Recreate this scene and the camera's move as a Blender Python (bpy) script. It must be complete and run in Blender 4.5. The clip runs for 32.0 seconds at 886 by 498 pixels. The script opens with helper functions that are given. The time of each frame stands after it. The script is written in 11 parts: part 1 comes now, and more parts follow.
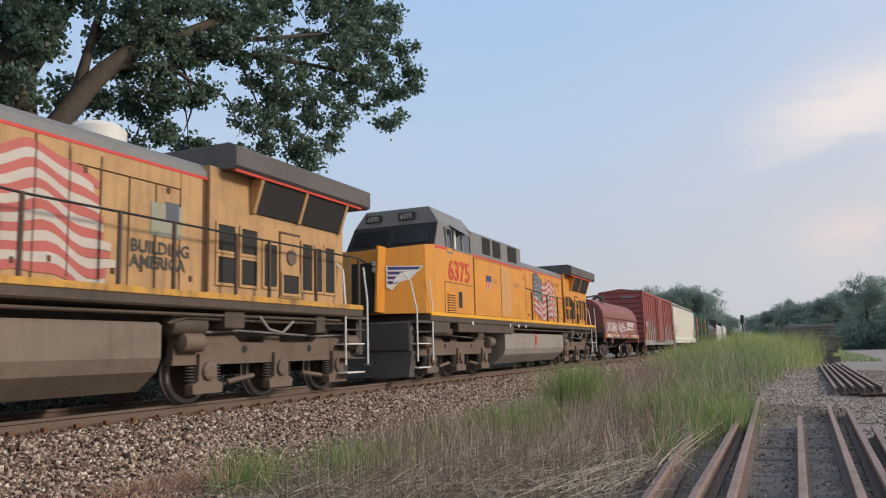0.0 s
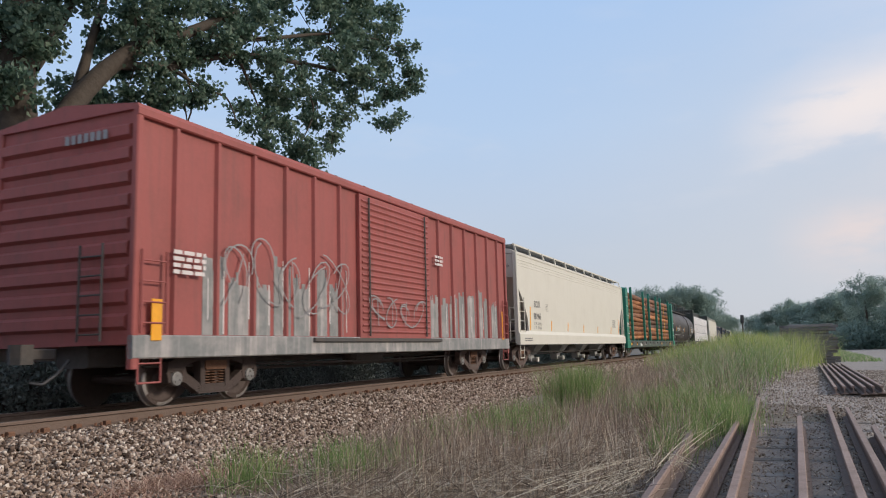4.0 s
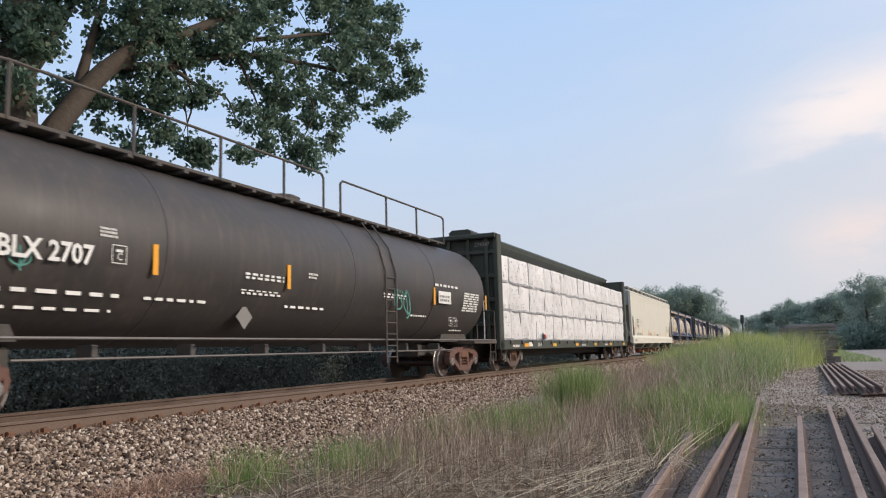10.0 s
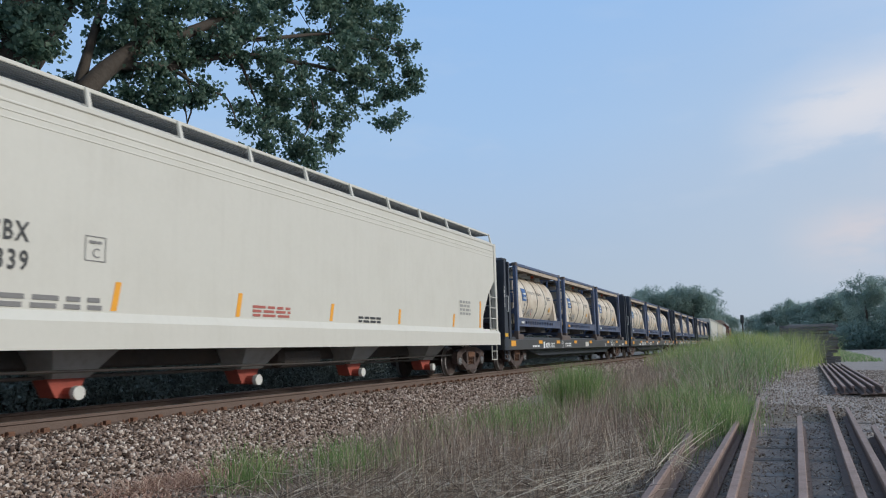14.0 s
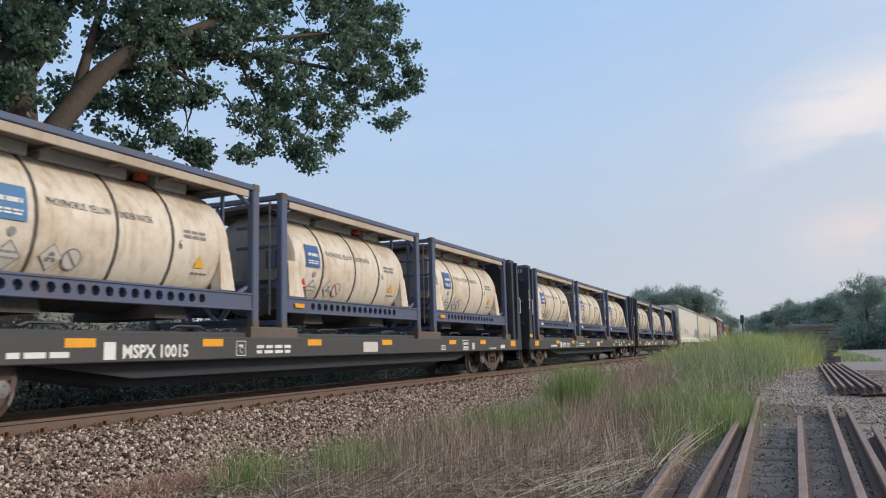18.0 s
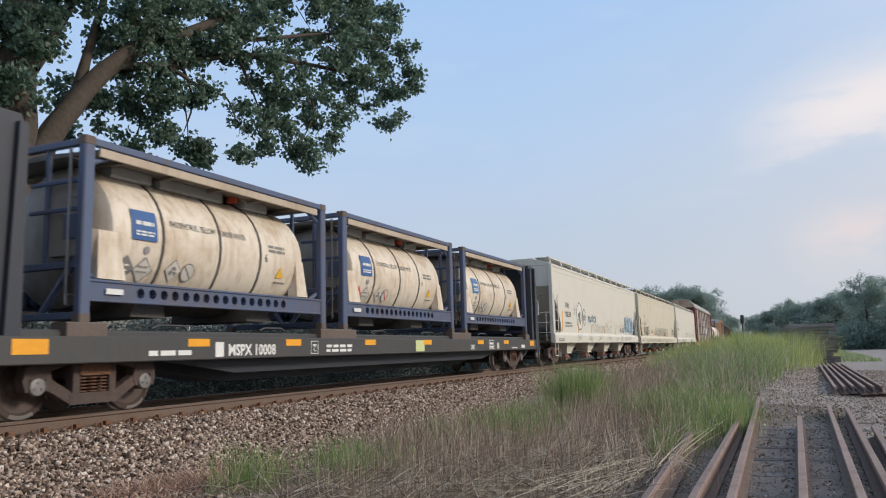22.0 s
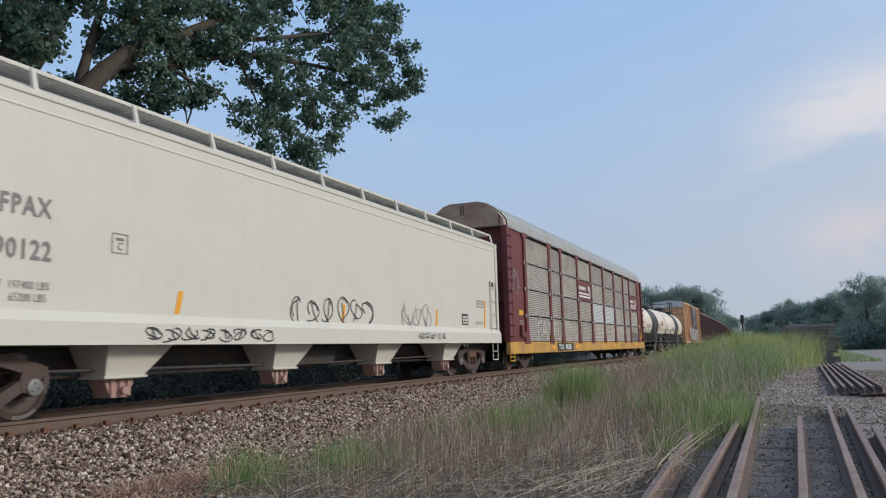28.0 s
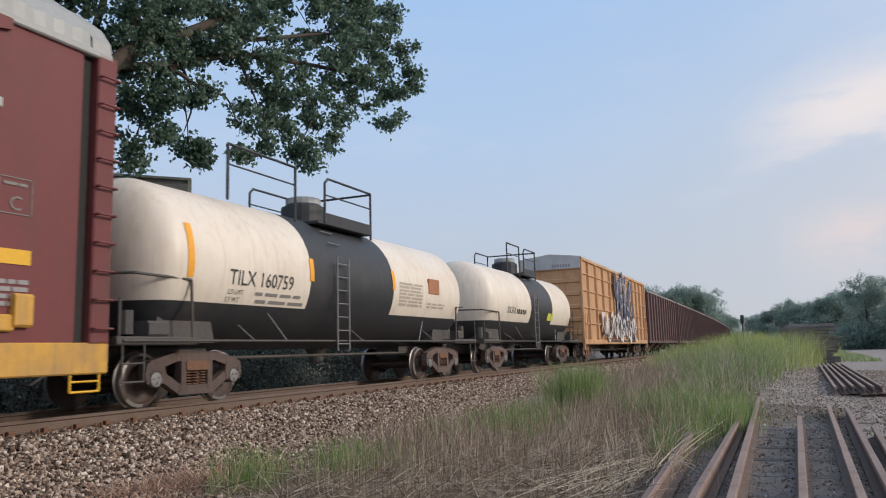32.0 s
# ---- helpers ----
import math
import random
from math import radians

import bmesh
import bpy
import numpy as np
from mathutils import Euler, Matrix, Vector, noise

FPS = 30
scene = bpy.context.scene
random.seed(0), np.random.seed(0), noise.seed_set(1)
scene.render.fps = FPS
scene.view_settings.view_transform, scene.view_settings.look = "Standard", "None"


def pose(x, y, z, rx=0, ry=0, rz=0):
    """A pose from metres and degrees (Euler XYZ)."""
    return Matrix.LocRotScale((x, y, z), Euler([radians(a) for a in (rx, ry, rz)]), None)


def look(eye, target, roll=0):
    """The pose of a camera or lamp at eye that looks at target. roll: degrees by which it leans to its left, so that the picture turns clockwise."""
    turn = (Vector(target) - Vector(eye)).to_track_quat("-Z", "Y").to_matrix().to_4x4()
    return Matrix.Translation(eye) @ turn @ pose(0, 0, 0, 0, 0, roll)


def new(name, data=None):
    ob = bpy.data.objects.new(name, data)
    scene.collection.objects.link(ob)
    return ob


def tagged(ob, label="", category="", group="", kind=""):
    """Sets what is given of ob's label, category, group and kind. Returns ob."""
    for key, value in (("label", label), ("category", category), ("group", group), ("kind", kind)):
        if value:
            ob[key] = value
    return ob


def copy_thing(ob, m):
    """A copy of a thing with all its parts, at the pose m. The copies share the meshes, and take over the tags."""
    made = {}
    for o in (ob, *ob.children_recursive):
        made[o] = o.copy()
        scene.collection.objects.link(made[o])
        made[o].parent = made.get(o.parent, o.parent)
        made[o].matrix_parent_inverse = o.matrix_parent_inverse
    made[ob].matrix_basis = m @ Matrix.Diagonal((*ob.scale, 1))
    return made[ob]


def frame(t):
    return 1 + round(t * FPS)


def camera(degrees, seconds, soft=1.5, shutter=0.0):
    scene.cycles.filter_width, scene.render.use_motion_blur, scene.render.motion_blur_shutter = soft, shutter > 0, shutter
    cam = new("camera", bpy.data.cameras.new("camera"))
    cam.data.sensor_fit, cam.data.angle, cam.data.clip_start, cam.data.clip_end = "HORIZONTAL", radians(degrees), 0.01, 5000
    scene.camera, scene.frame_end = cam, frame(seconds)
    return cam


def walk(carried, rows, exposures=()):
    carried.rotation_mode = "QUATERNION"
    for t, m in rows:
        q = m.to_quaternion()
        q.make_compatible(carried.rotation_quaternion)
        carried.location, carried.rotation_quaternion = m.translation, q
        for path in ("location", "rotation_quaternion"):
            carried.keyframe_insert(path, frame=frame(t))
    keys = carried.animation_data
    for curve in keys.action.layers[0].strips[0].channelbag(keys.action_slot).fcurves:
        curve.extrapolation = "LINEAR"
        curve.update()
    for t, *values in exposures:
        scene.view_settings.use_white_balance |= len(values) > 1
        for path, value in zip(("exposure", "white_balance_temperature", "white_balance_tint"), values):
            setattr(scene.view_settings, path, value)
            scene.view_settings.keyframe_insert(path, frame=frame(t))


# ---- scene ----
cam = camera(60.71, 32.0, soft=1.1, shutter=0.12)
EYE = (0.0, 0.0, 0.747)
VIEW = look(EYE, (-0.4005 * 20, 0.9067 * 20, 0.747 + 0.13416 * 19.82), -1.52)
# the clip's camera cools and darkens its picture a little when the pale cars pass
walk(cam, [(0.0, VIEW), (32.0, VIEW)], exposures=[
    (0.0, 0.07, 6650, 10), (2.5, 0.09, 6650, 9), (3.5, 0.1, 6500, 9), (5.5, 0.1, 6450, 9), (6.0, -0.1, 5950, 5), (7.0, -0.1, 5850, 4), (8.0, 0.13, 6650, 10), (9.0, 0.21, 6700, 10), (10.0, 0.24, 6650, 10),
    (11.0, 0.22, 6500, 10), (12.0, -0.08, 6000, 5), (14.0, -0.1, 5750, 4), (17.0, 0.05, 6250, 8), (20.0, 0.12, 6350, 8), (23.0, 0.08, 6350, 8), (24.0, 0.0, 6250, 7), (25.0, -0.12, 5800, 4), (28.0, -0.12, 5950, 6), (29.0, -0.1, 6050, 7), (29.6, 0.02, 6350, 9), (32.0, 0.05, 6400, 9)])

# ---- light ----
SUN_AZ, SUN_EL = radians(78), radians(24)
world = bpy.data.worlds.new("sky")
scene.world = world
world.use_nodes = True
wn, wl = world.node_tree.nodes, world.node_tree.links
wn.clear()
w_out = wn.new("ShaderNodeOutputWorld")
w_bg = wn.new("ShaderNodeBackground")
w_bg.inputs["Strength"].default_value = 0.107
w_sky = wn.new("ShaderNodeTexSky")
w_sky.sky_type = "NISHITA"
w_sky.sun_disc = False
w_sky.sun_elevation, w_sky.sun_rotation = SUN_EL, SUN_AZ
w_sky.air_density, w_sky.dust_density, w_sky.ozone_density = 1.0, 2.5, 2.0
w_tc = wn.new("ShaderNodeTexCoord")
# hazy dome: paler towards the horizon, with a thin cloud veil on the sun's side
w_sep = wn.new("ShaderNodeSeparateXYZ")
w_dome = wn.new("ShaderNodeValToRGB")
dome = w_dome.color_ramp.elements
dome[0].position, dome[0].color = 0.0, (5.7, 5.8, 6.2, 1)
dome[1].position, dome[1].color = 1.0, (4.2, 5.6, 7.8, 1)
for p, c in ((0.12, (5.3, 5.85, 6.9, 1)), (0.28, (4.75, 6.15, 8.3, 1)), (0.48, (3.9, 5.8, 8.9, 1))):
    q = dome.new(p)
    q.color = c
w_mix_h = wn.new("ShaderNodeMixRGB")
w_mix_h.inputs["Fac"].default_value = 0.8
w_map = wn.new("ShaderNodeMapping")
w_map.inputs["Location"].default_value = (0.4, 0.1, 0.35)
w_map.inputs["Rotation"].default_value = (0.0, -0.3, 0.0)
w_map.inputs["Scale"].default_value = (2.2, 2.2, 6.0)
w_noise = wn.new("ShaderNodeTexNoise")
w_noise.inputs["Scale"].default_value, w_noise.inputs["Detail"].default_value, w_noise.inputs["Roughness"].default_value = 3.0, 5.0, 0.5
# height of the cloud layers, tilted and frayed by the noise
w_tilt = wn.new("ShaderNodeMath")
w_tilt.operation = "MULTIPLY_ADD"
w_tilt.inputs[1].default_value = -0.17
w_fray = wn.new("ShaderNodeMath")
w_fray.operation = "MULTIPLY_ADD"
w_fray.inputs[1].default_value = 0.17
w_ramp = wn.new("ShaderNodeValToRGB")
layers = w_ramp.color_ramp.elements
layers[0].position, layers[0].color = 0.05, (0.15, 0.15, 0.15, 1)
layers[1].position, layers[1].color = 0.68, (0.45, 0.45, 0.45, 1)
for p, c in ((0.155, 0.5), (0.185, 0.6), (0.225, 0.12), (0.275, 0.12), (0.305, 0.7), (0.335, 0.9), (0.36, 0.65), (0.42, 0.14), (0.5, 0.25)):
    q = layers.new(p)
    q.color = (c, c, c, 1)
w_side = wn.new("ShaderNodeMapRange")
w_side.interpolation_type = "SMOOTHSTEP"
w_side.inputs["From Min"].default_value, w_side.inputs["From Max"].default_value = 0.0, 0.35
w_side.inputs["To Min"].default_value, w_side.inputs["To Max"].default_value = 0.02, 0.8
w_veil = wn.new("ShaderNodeMath")
w_veil.operation = "MULTIPLY"
w_mix_c = wn.new("ShaderNodeMixRGB")
w_tint = wn.new("ShaderNodeValToRGB")
tint = w_tint.color_ramp.elements
tint[0].position, tint[0].color = 0.1, (8.6, 7.4, 7.5, 1)
tint[1].position, tint[1].color = 0.3, (11.0, 10.2, 10.2, 1)
q = tint.new(0.55)
q.color = (13.8, 12.2, 11.3, 1)
wl.new(w_tc.outputs["Generated"], w_map.inputs["Vector"])
wl.new(w_map.outputs["Vector"], w_noise.inputs["Vector"])
wl.new(w_tc.outputs["Generated"], w_sep.inputs["Vector"])
wl.new(w_sep.outputs["Z"], w_dome.inputs["Fac"])
wl.new(w_sep.outputs["X"], w_side.inputs["Value"])
wl.new(w_sep.outputs["X"], w_tilt.inputs[0])
wl.new(w_sep.outputs["Z"], w_tilt.inputs[2])
wl.new(w_noise.outputs["Fac"], w_fray.inputs[0])
wl.new(w_tilt.outputs["Value"], w_fray.inputs[2])
wl.new(w_fray.outputs["Value"], w_ramp.inputs["Fac"])
wl.new(w_sep.outputs["Z"], w_tint.inputs["Fac"])
wl.new(w_tint.outputs["Color"], w_mix_c.inputs["Color2"])
wl.new(w_ramp.outputs["Color"], w_veil.inputs[0])
wl.new(w_side.outputs["Result"], w_veil.inputs[1])
wl.new(w_sky.outputs["Color"], w_mix_h.inputs["Color1"])
wl.new(w_dome.outputs["Color"], w_mix_h.inputs["Color2"])
wl.new(w_mix_h.outputs["Color"], w_mix_c.inputs["Color1"])
wl.new(w_veil.outputs["Value"], w_mix_c.inputs["Fac"])


def w_math(op, a, b, clamp=False):
    m = wn.new("ShaderNodeMath")
    m.operation, m.use_clamp = op, clamp
    for socket, v in zip(m.inputs, (a, b)):
        if isinstance(v, float):
            socket.default_value = v
        else:
            wl.new(v, socket)
    return m.outputs["Value"]


def w_curve(value, stops):
    """A grey ramp over a height in the sky."""
    r = wn.new("ShaderNodeValToRGB")
    r.color_ramp.interpolation = "B_SPLINE"
    e = r.color_ramp.elements
    e[0].position, e[1].position = stops[0][0], stops[-1][0]
    for p, c in stops[1:-1]:
        e.new(p)
    for q, (p, c) in zip(e, stops):
        q.color = (c, c, c, 1)
    wl.new(value, r.inputs["Fac"])
    return r.outputs["Color"]


def w_step(value, lo, hi, top=1.0):
    r = wn.new("ShaderNodeMapRange")
    r.interpolation_type = "SMOOTHSTEP"
    r.inputs["From Min"].default_value, r.inputs["From Max"].default_value, r.inputs["To Max"].default_value = lo, hi, top
    wl.new(value, r.inputs["Value"])
    return r.outputs["Result"]


def w_blend(under, colour, fac):
    m = wn.new("ShaderNodeMixRGB")
    m.inputs["Color2"].default_value = colour
    wl.new(under, m.inputs["Color1"])
    wl.new(fac, m.inputs["Fac"])
    return m.outputs["Color"]


# streaks of high cloud, frayed by noise stretched along the horizon
w_long = wn.new("ShaderNodeMapping")
w_long.inputs["Rotation"].default_value = (0.0, -0.22, 0.0)
w_long.inputs["Scale"].default_value = (7.0, 3.0, 22.0)
w_fine = wn.new("ShaderNodeTexNoise")
w_fine.inputs["Scale"].default_value, w_fine.inputs["Detail"].default_value, w_fine.inputs["Roughness"].default_value = 1.0, 6.0, 0.55
wl.new(w_tc.outputs["Generated"], w_long.inputs["Vector"])
wl.new(w_long.outputs["Vector"], w_fine.inputs["Vector"])
sky_x, sky_z = w_sep.outputs["X"], w_sep.outputs["Z"]
frayed = w_math("ADD", sky_z, w_math("MULTIPLY", w_math("SUBTRACT", w_fine.outputs["Fac"], 0.5), 0.07))
leaning = w_math("SUBTRACT", frayed, w_math("MULTIPLY", sky_x, 0.16))
wisps = w_step(w_fine.outputs["Fac"], 0.25, 0.55)
sky = w_mix_c.outputs["Color"]
sky = w_blend(sky, (5.4, 5.6, 6.15, 1), w_math("MULTIPLY", w_step(sky_x, -0.35, 0.12, 0.75), w_curve(sky_z, ((0.0, 1.0), (0.18, 0.9), (0.3, 0.5), (0.42, 0.2), (0.6, 0.0)))))
sky = w_blend(sky, (7.7, 7.1, 7.1, 1), w_math("MULTIPLY", w_math("MULTIPLY", w_step(sky_x, -0.07, 0.10), wisps), w_curve(leaning, ((0.18, 0.0), (0.2, 0.2), (0.212, 0.85), (0.224, 0.7), (0.236, 0.8), (0.25, 1.0), (0.268, 1.0), (0.285, 0.5), (0.32, 0.0)))))
sky = w_blend(sky, (7.4, 6.25, 6.05, 1), w_math("MULTIPLY", w_math("MULTIPLY", w_step(sky_x, -0.02, 0.1, 0.95), wisps), w_curve(frayed, ((0.07, 0.0), (0.1, 0.5), (0.125, 0.9), (0.145, 0.6), (0.165, 0.0)))))
sky = w_blend(sky, (6.6, 6.5, 6.9, 1), w_math("MULTIPLY", w_step(w_fine.outputs["Fac"], 0.5, 0.75, 0.22), w_curve(sky_z, ((0.1, 0.0), (0.2, 0.6), (0.4, 0.5), (0.5, 0.0)))))
wl.new(sky, w_bg.inputs["Color"])
wl.new(w_bg.outputs["Background"], w_out.inputs["Surface"])

sun_data = bpy.data.lights.new("sun", "SUN")
sun_data.energy, sun_data.angle, sun_data.color = 2.0, radians(10), (1.0, 0.88, 0.74)
sun = new("sun", sun_data)
sun.matrix_world = look((math.sin(SUN_AZ) * math.cos(SUN_EL) * 80, math.cos(SUN_AZ) * math.cos(SUN_EL) * 80, math.sin(SUN_EL) * 80), (0, 0, 0))
scene.view_settings.exposure = 0.0


# ---- materials ----
def rgba(c):
    return (c[0], c[1], c[2], 1.0)


def paint(name, base, rough=0.5, metal=0.0, vary=0.12, grime=(0.09, 0.07, 0.05), dirt=0.35, grain=14.0, bump=0.15, streak=0.0, spread=1.1, rnd=0.0):
    """Painted or raw surface: base colour with fine grain, broad stains, vertical streaks and relief."""
    m = bpy.data.materials.new(name)
    m.use_nodes = True
    nt = m.node_tree
    n, l = nt.nodes, nt.links
    b = n["Principled BSDF"]
    b.inputs["Metallic"].default_value = metal
    tc = n.new("ShaderNodeTexCoord")
    fine = n.new("ShaderNodeTexNoise")
    fine.inputs["Scale"].default_value, fine.inputs["Detail"].default_value = grain, 6.0
    wide = n.new("ShaderNodeTexNoise")
    wide.inputs["Scale"].default_value, wide.inputs["Detail"].default_value, wide.inputs["Roughness"].default_value = spread, 7.0, 0.65
    l.new(tc.outputs["Object"], fine.inputs["Vector"])
    l.new(tc.outputs["Object"], wide.inputs["Vector"])
    ramp = n.new("ShaderNodeMapRange")
    ramp.inputs["From Min"].default_value, ramp.inputs["From Max"].default_value = 0.45, 0.75
    ramp.inputs["To Max"].default_value = dirt
    l.new(wide.outputs["Fac"], ramp.inputs["Value"])
    fac = ramp.outputs["Result"]
    if streak:
        mp = n.new("ShaderNodeMapping")
        mp.inputs["Scale"].default_value = (5.0, 5.0, 0.35)
        l.new(tc.outputs["Object"], mp.inputs["Vector"])
        st = n.new("ShaderNodeTexNoise")
        st.inputs["Scale"].default_value, st.inputs["Detail"].default_value = 1.6, 6.0
        l.new(mp.outputs["Vector"], st.inputs["Vector"])
        sr = n.new("ShaderNodeMapRange")
        sr.inputs["From Min"].default_value, sr.inputs["From Max"].default_value = 0.5, 0.75
        sr.inputs["To Max"].default_value = streak
        l.new(st.outputs["Fac"], sr.inputs["Value"])
        ad = n.new("ShaderNodeMath")
        ad.operation, ad.use_clamp = "ADD", True
        l.new(fac, ad.inputs[0])
        l.new(sr.outputs["Result"], ad.inputs[1])
        fac = ad.outputs["Value"]
    shade = n.new("ShaderNodeMapRange")
    shade.inputs["To Min"].default_value, shade.inputs["To Max"].default_value = 1 - vary, 1 + vary
    l.new(fine.outputs["Fac"], shade.inputs["Value"])
    tint = n.new("ShaderNodeMixRGB")
    tint.blend_type = "MULTIPLY"
    tint.inputs["Fac"].default_value = 1.0
    tint.inputs["Color1"].default_value = rgba(base)
    l.new(shade.outputs["Result"], tint.inputs["Color2"])
    col = tint.outputs["Color"]
    if rnd:
        oi = n.new("ShaderNodeObjectInfo")
        rr = n.new("ShaderNodeMapRange")
        rr.inputs["To Min"].default_value, rr.inputs["To Max"].default_value = 1 - rnd, 1 + rnd
        l.new(oi.outputs["Random"], rr.inputs["Value"])
        t2 = n.new("ShaderNodeMixRGB")
        t2.blend_type = "MULTIPLY"
        t2.inputs["Fac"].default_value = 1.0
        l.new(col, t2.inputs["Color1"])
        l.new(rr.outputs["Result"], t2.inputs["Color2"])
        col = t2.outputs["Color"]
    mix = n.new("ShaderNodeMixRGB")
    mix.inputs["Color2"].default_value = rgba(grime)
    l.new(fac, mix.inputs["Fac"])
    l.new(col, mix.inputs["Color1"])
    l.new(mix.outputs["Color"], b.inputs["Base Color"])
    ro = n.new("ShaderNodeMapRange")
    ro.inputs["To Min"].default_value, ro.inputs["To Max"].default_value = max(0.05, rough - 0.12), min(1.0, rough + 0.15)
    l.new(wide.outputs["Fac"], ro.inputs["Value"])
    l.new(ro.outputs["Result"], b.inputs["Roughness"])
    if bump:
        bp = n.new("ShaderNodeBump")
        bp.inputs["Strength"].default_value, bp.inputs["Distance"].default_value = bump, 0.02
        l.new(fine.outputs["Fac"], bp.inputs["Height"])
        l.new(bp.outputs["Normal"], b.inputs["Normal"])
    return m


def island(name, stops, rough=0.8, translucent=0.0, spread=0.0):
    """Many small pieces in one mesh: colour picked piece by piece from a ramp."""
    m = bpy.data.materials.new(name)
    m.use_nodes = True
    n, l = m.node_tree.nodes, m.node_tree.links
    b = n["Principled BSDF"]
    b.inputs["Roughness"].default_value = rough
    b.inputs["Specular IOR Level"].default_value = 0.3 if rough < 0.9 else 0.08
    g = n.new("ShaderNodeNewGeometry")
    r = n.new("ShaderNodeValToRGB")
    e = r.color_ramp.elements
    e[0].position, e[0].color = stops[0][0], rgba(stops[0][1])
    e[1].position, e[1].color = stops[-1][0], rgba(stops[-1][1])
    for p, c in stops[1:-1]:
        q = e.new(p)
        q.color = rgba(c)
    fac = g.outputs["Random Per Island"]
    if spread:
        tc = n.new("ShaderNodeTexCoord")
        nz = n.new("ShaderNodeTexNoise")
        nz.inputs["Scale"].default_value = spread
        l.new(tc.outputs["Object"], nz.inputs["Vector"])
        mr = n.new("ShaderNodeMapRange")
        mr.inputs["From Min"].default_value, mr.inputs["From Max"].default_value = 0.3, 0.7
        l.new(nz.outputs["Fac"], mr.inputs["Value"])
        mx = n.new("ShaderNodeMath")
        mx.operation = "MULTIPLY_ADD"
        mx.inputs[1].default_value = 0.5
        l.new(fac, mx.inputs[0])
        hf = n.new("ShaderNodeMath")
        hf.operation = "MULTIPLY"
        hf.inputs[1].default_value = 0.5
        l.new(mr.outputs["Result"], hf.inputs[0])
        l.new(hf.outputs["Value"], mx.inputs[2])
        fac = mx.outputs["Value"]
    l.new(fac, r.inputs["Fac"])
    l.new(r.outputs["Color"], b.inputs["Base Color"])
    if translucent:
        t = n.new("ShaderNodeBsdfTranslucent")
        l.new(r.outputs["Color"], t.inputs["Color"])
        ms = n.new("ShaderNodeMixShader")
        ms.inputs["Fac"].default_value = translucent
        l.new(b.outputs["BSDF"], ms.inputs[1])
        l.new(t.outputs["BSDF"], ms.inputs[2])
        l.new(ms.outputs["Shader"], n["Material Output"].inputs["Surface"])
    return m


M_CREAM = paint("cream_paint", (0.64, 0.61, 0.53), 0.55, vary=0.03, dirt=0.10, streak=0.06, grime=(0.36, 0.32, 0.25), bump=0.04)
M_WHITE = paint("white_paint", (0.72, 0.70, 0.64), 0.5, vary=0.04, dirt=0.12, streak=0.16, grime=(0.36, 0.32, 0.26), bump=0.04)
M_GREYEND = paint("grey_end_paint", (0.42, 0.43, 0.42), 0.55, vary=0.06, dirt=0.25, streak=0.25, bump=0.05)
M_STEEL = paint("dark_underframe", (0.076, 0.070, 0.066), 0.8, vary=0.3, dirt=0.6, grime=(0.135, 0.10, 0.075), bump=0.4)
M_BLACK = paint("black_paint", (0.028, 0.03, 0.034), 0.5, vary=0.15, dirt=0.3, streak=0.2, grime=(0.10, 0.085, 0.075), bump=0.08)
M_TANKBLK = paint("tank_black_paint", (0.045, 0.041, 0.041), 0.5, vary=0.15, dirt=0.5, streak=0.4, grime=(0.10, 0.08, 0.068), bump=0.05)
M_RUST = paint("rusty_steel", (0.17, 0.085, 0.05), 0.85, vary=0.35, dirt=0.6, grime=(0.07, 0.045, 0.035), bump=0.5, grain=30)
M_TRUCK = paint("truck_cast_steel", (0.105, 0.072, 0.062), 0.8, vary=0.3, dirt=0.6, grime=(0.05, 0.042, 0.038), bump=0.5, rnd=0.35)
M_WHEEL = paint("wheel_steel", (0.095, 0.068, 0.06), 0.55, metal=0.35, vary=0.3, dirt=0.5, bump=0.3)
M_RIM = paint("worn_rim", (0.36, 0.33, 0.31), 0.4, metal=0.6, vary=0.15, dirt=0.3, grime=(0.16, 0.11, 0.09), bump=0.05)
M_RAIL = paint("rail_rust", (0.155, 0.108, 0.084), 0.75, vary=0.3, dirt=0.45, grime=(0.12, 0.08, 0.06), bump=0.35, grain=40)
M_RAILTOP = paint("rail_running_surface", (0.42, 0.36, 0.31), 0.35, metal=0.8, vary=0.15, dirt=0.2, bump=0.1)
M_TIE = paint("creosote_timber", (0.095, 0.07, 0.052), 0.9, vary=0.3, dirt=0.5, bump=0.8, grain=22)
M_ORANGE = paint("orange_reflector", (0.86, 0.38, 0.02), 0.4, vary=0.1, dirt=0.15, bump=0)
M_LETTERW = paint("white_lettering", (0.75, 0.75, 0.72), 0.6, vary=0.1, dirt=0.2, bump=0)
M_LETTERK = paint("black_lettering", (0.05, 0.05, 0.05), 0.6, vary=0.1, dirt=0.0, bump=0)


# ---- mesh helpers ----
def part(name, bm, material, parent=None, label=""):
    """Link a bmesh as one mesh object under a thing or under a part."""
    me = bpy.data.meshes.new(name)
    bm.to_mesh(me)
    bm.free()
    me.materials.append(material)
    ob = new(name, me)
    if parent is not None:
        ob.parent = parent
    if label:
        ob["label"] = label
    return ob


def share(ob, parent, m=None):
    """The same mesh once more as an object of its own."""
    c = new(ob.name.split(".")[0], ob.data)
    c.parent = parent
    if m is not None:
        c.matrix_basis = m
    if "label" in ob:
        c["label"] = ob["label"]
    return c


def smooth(ob, angle=35):
    me = ob.data
    me.shade_smooth()
    me.set_sharp_from_angle(angle=radians(angle))
    return ob


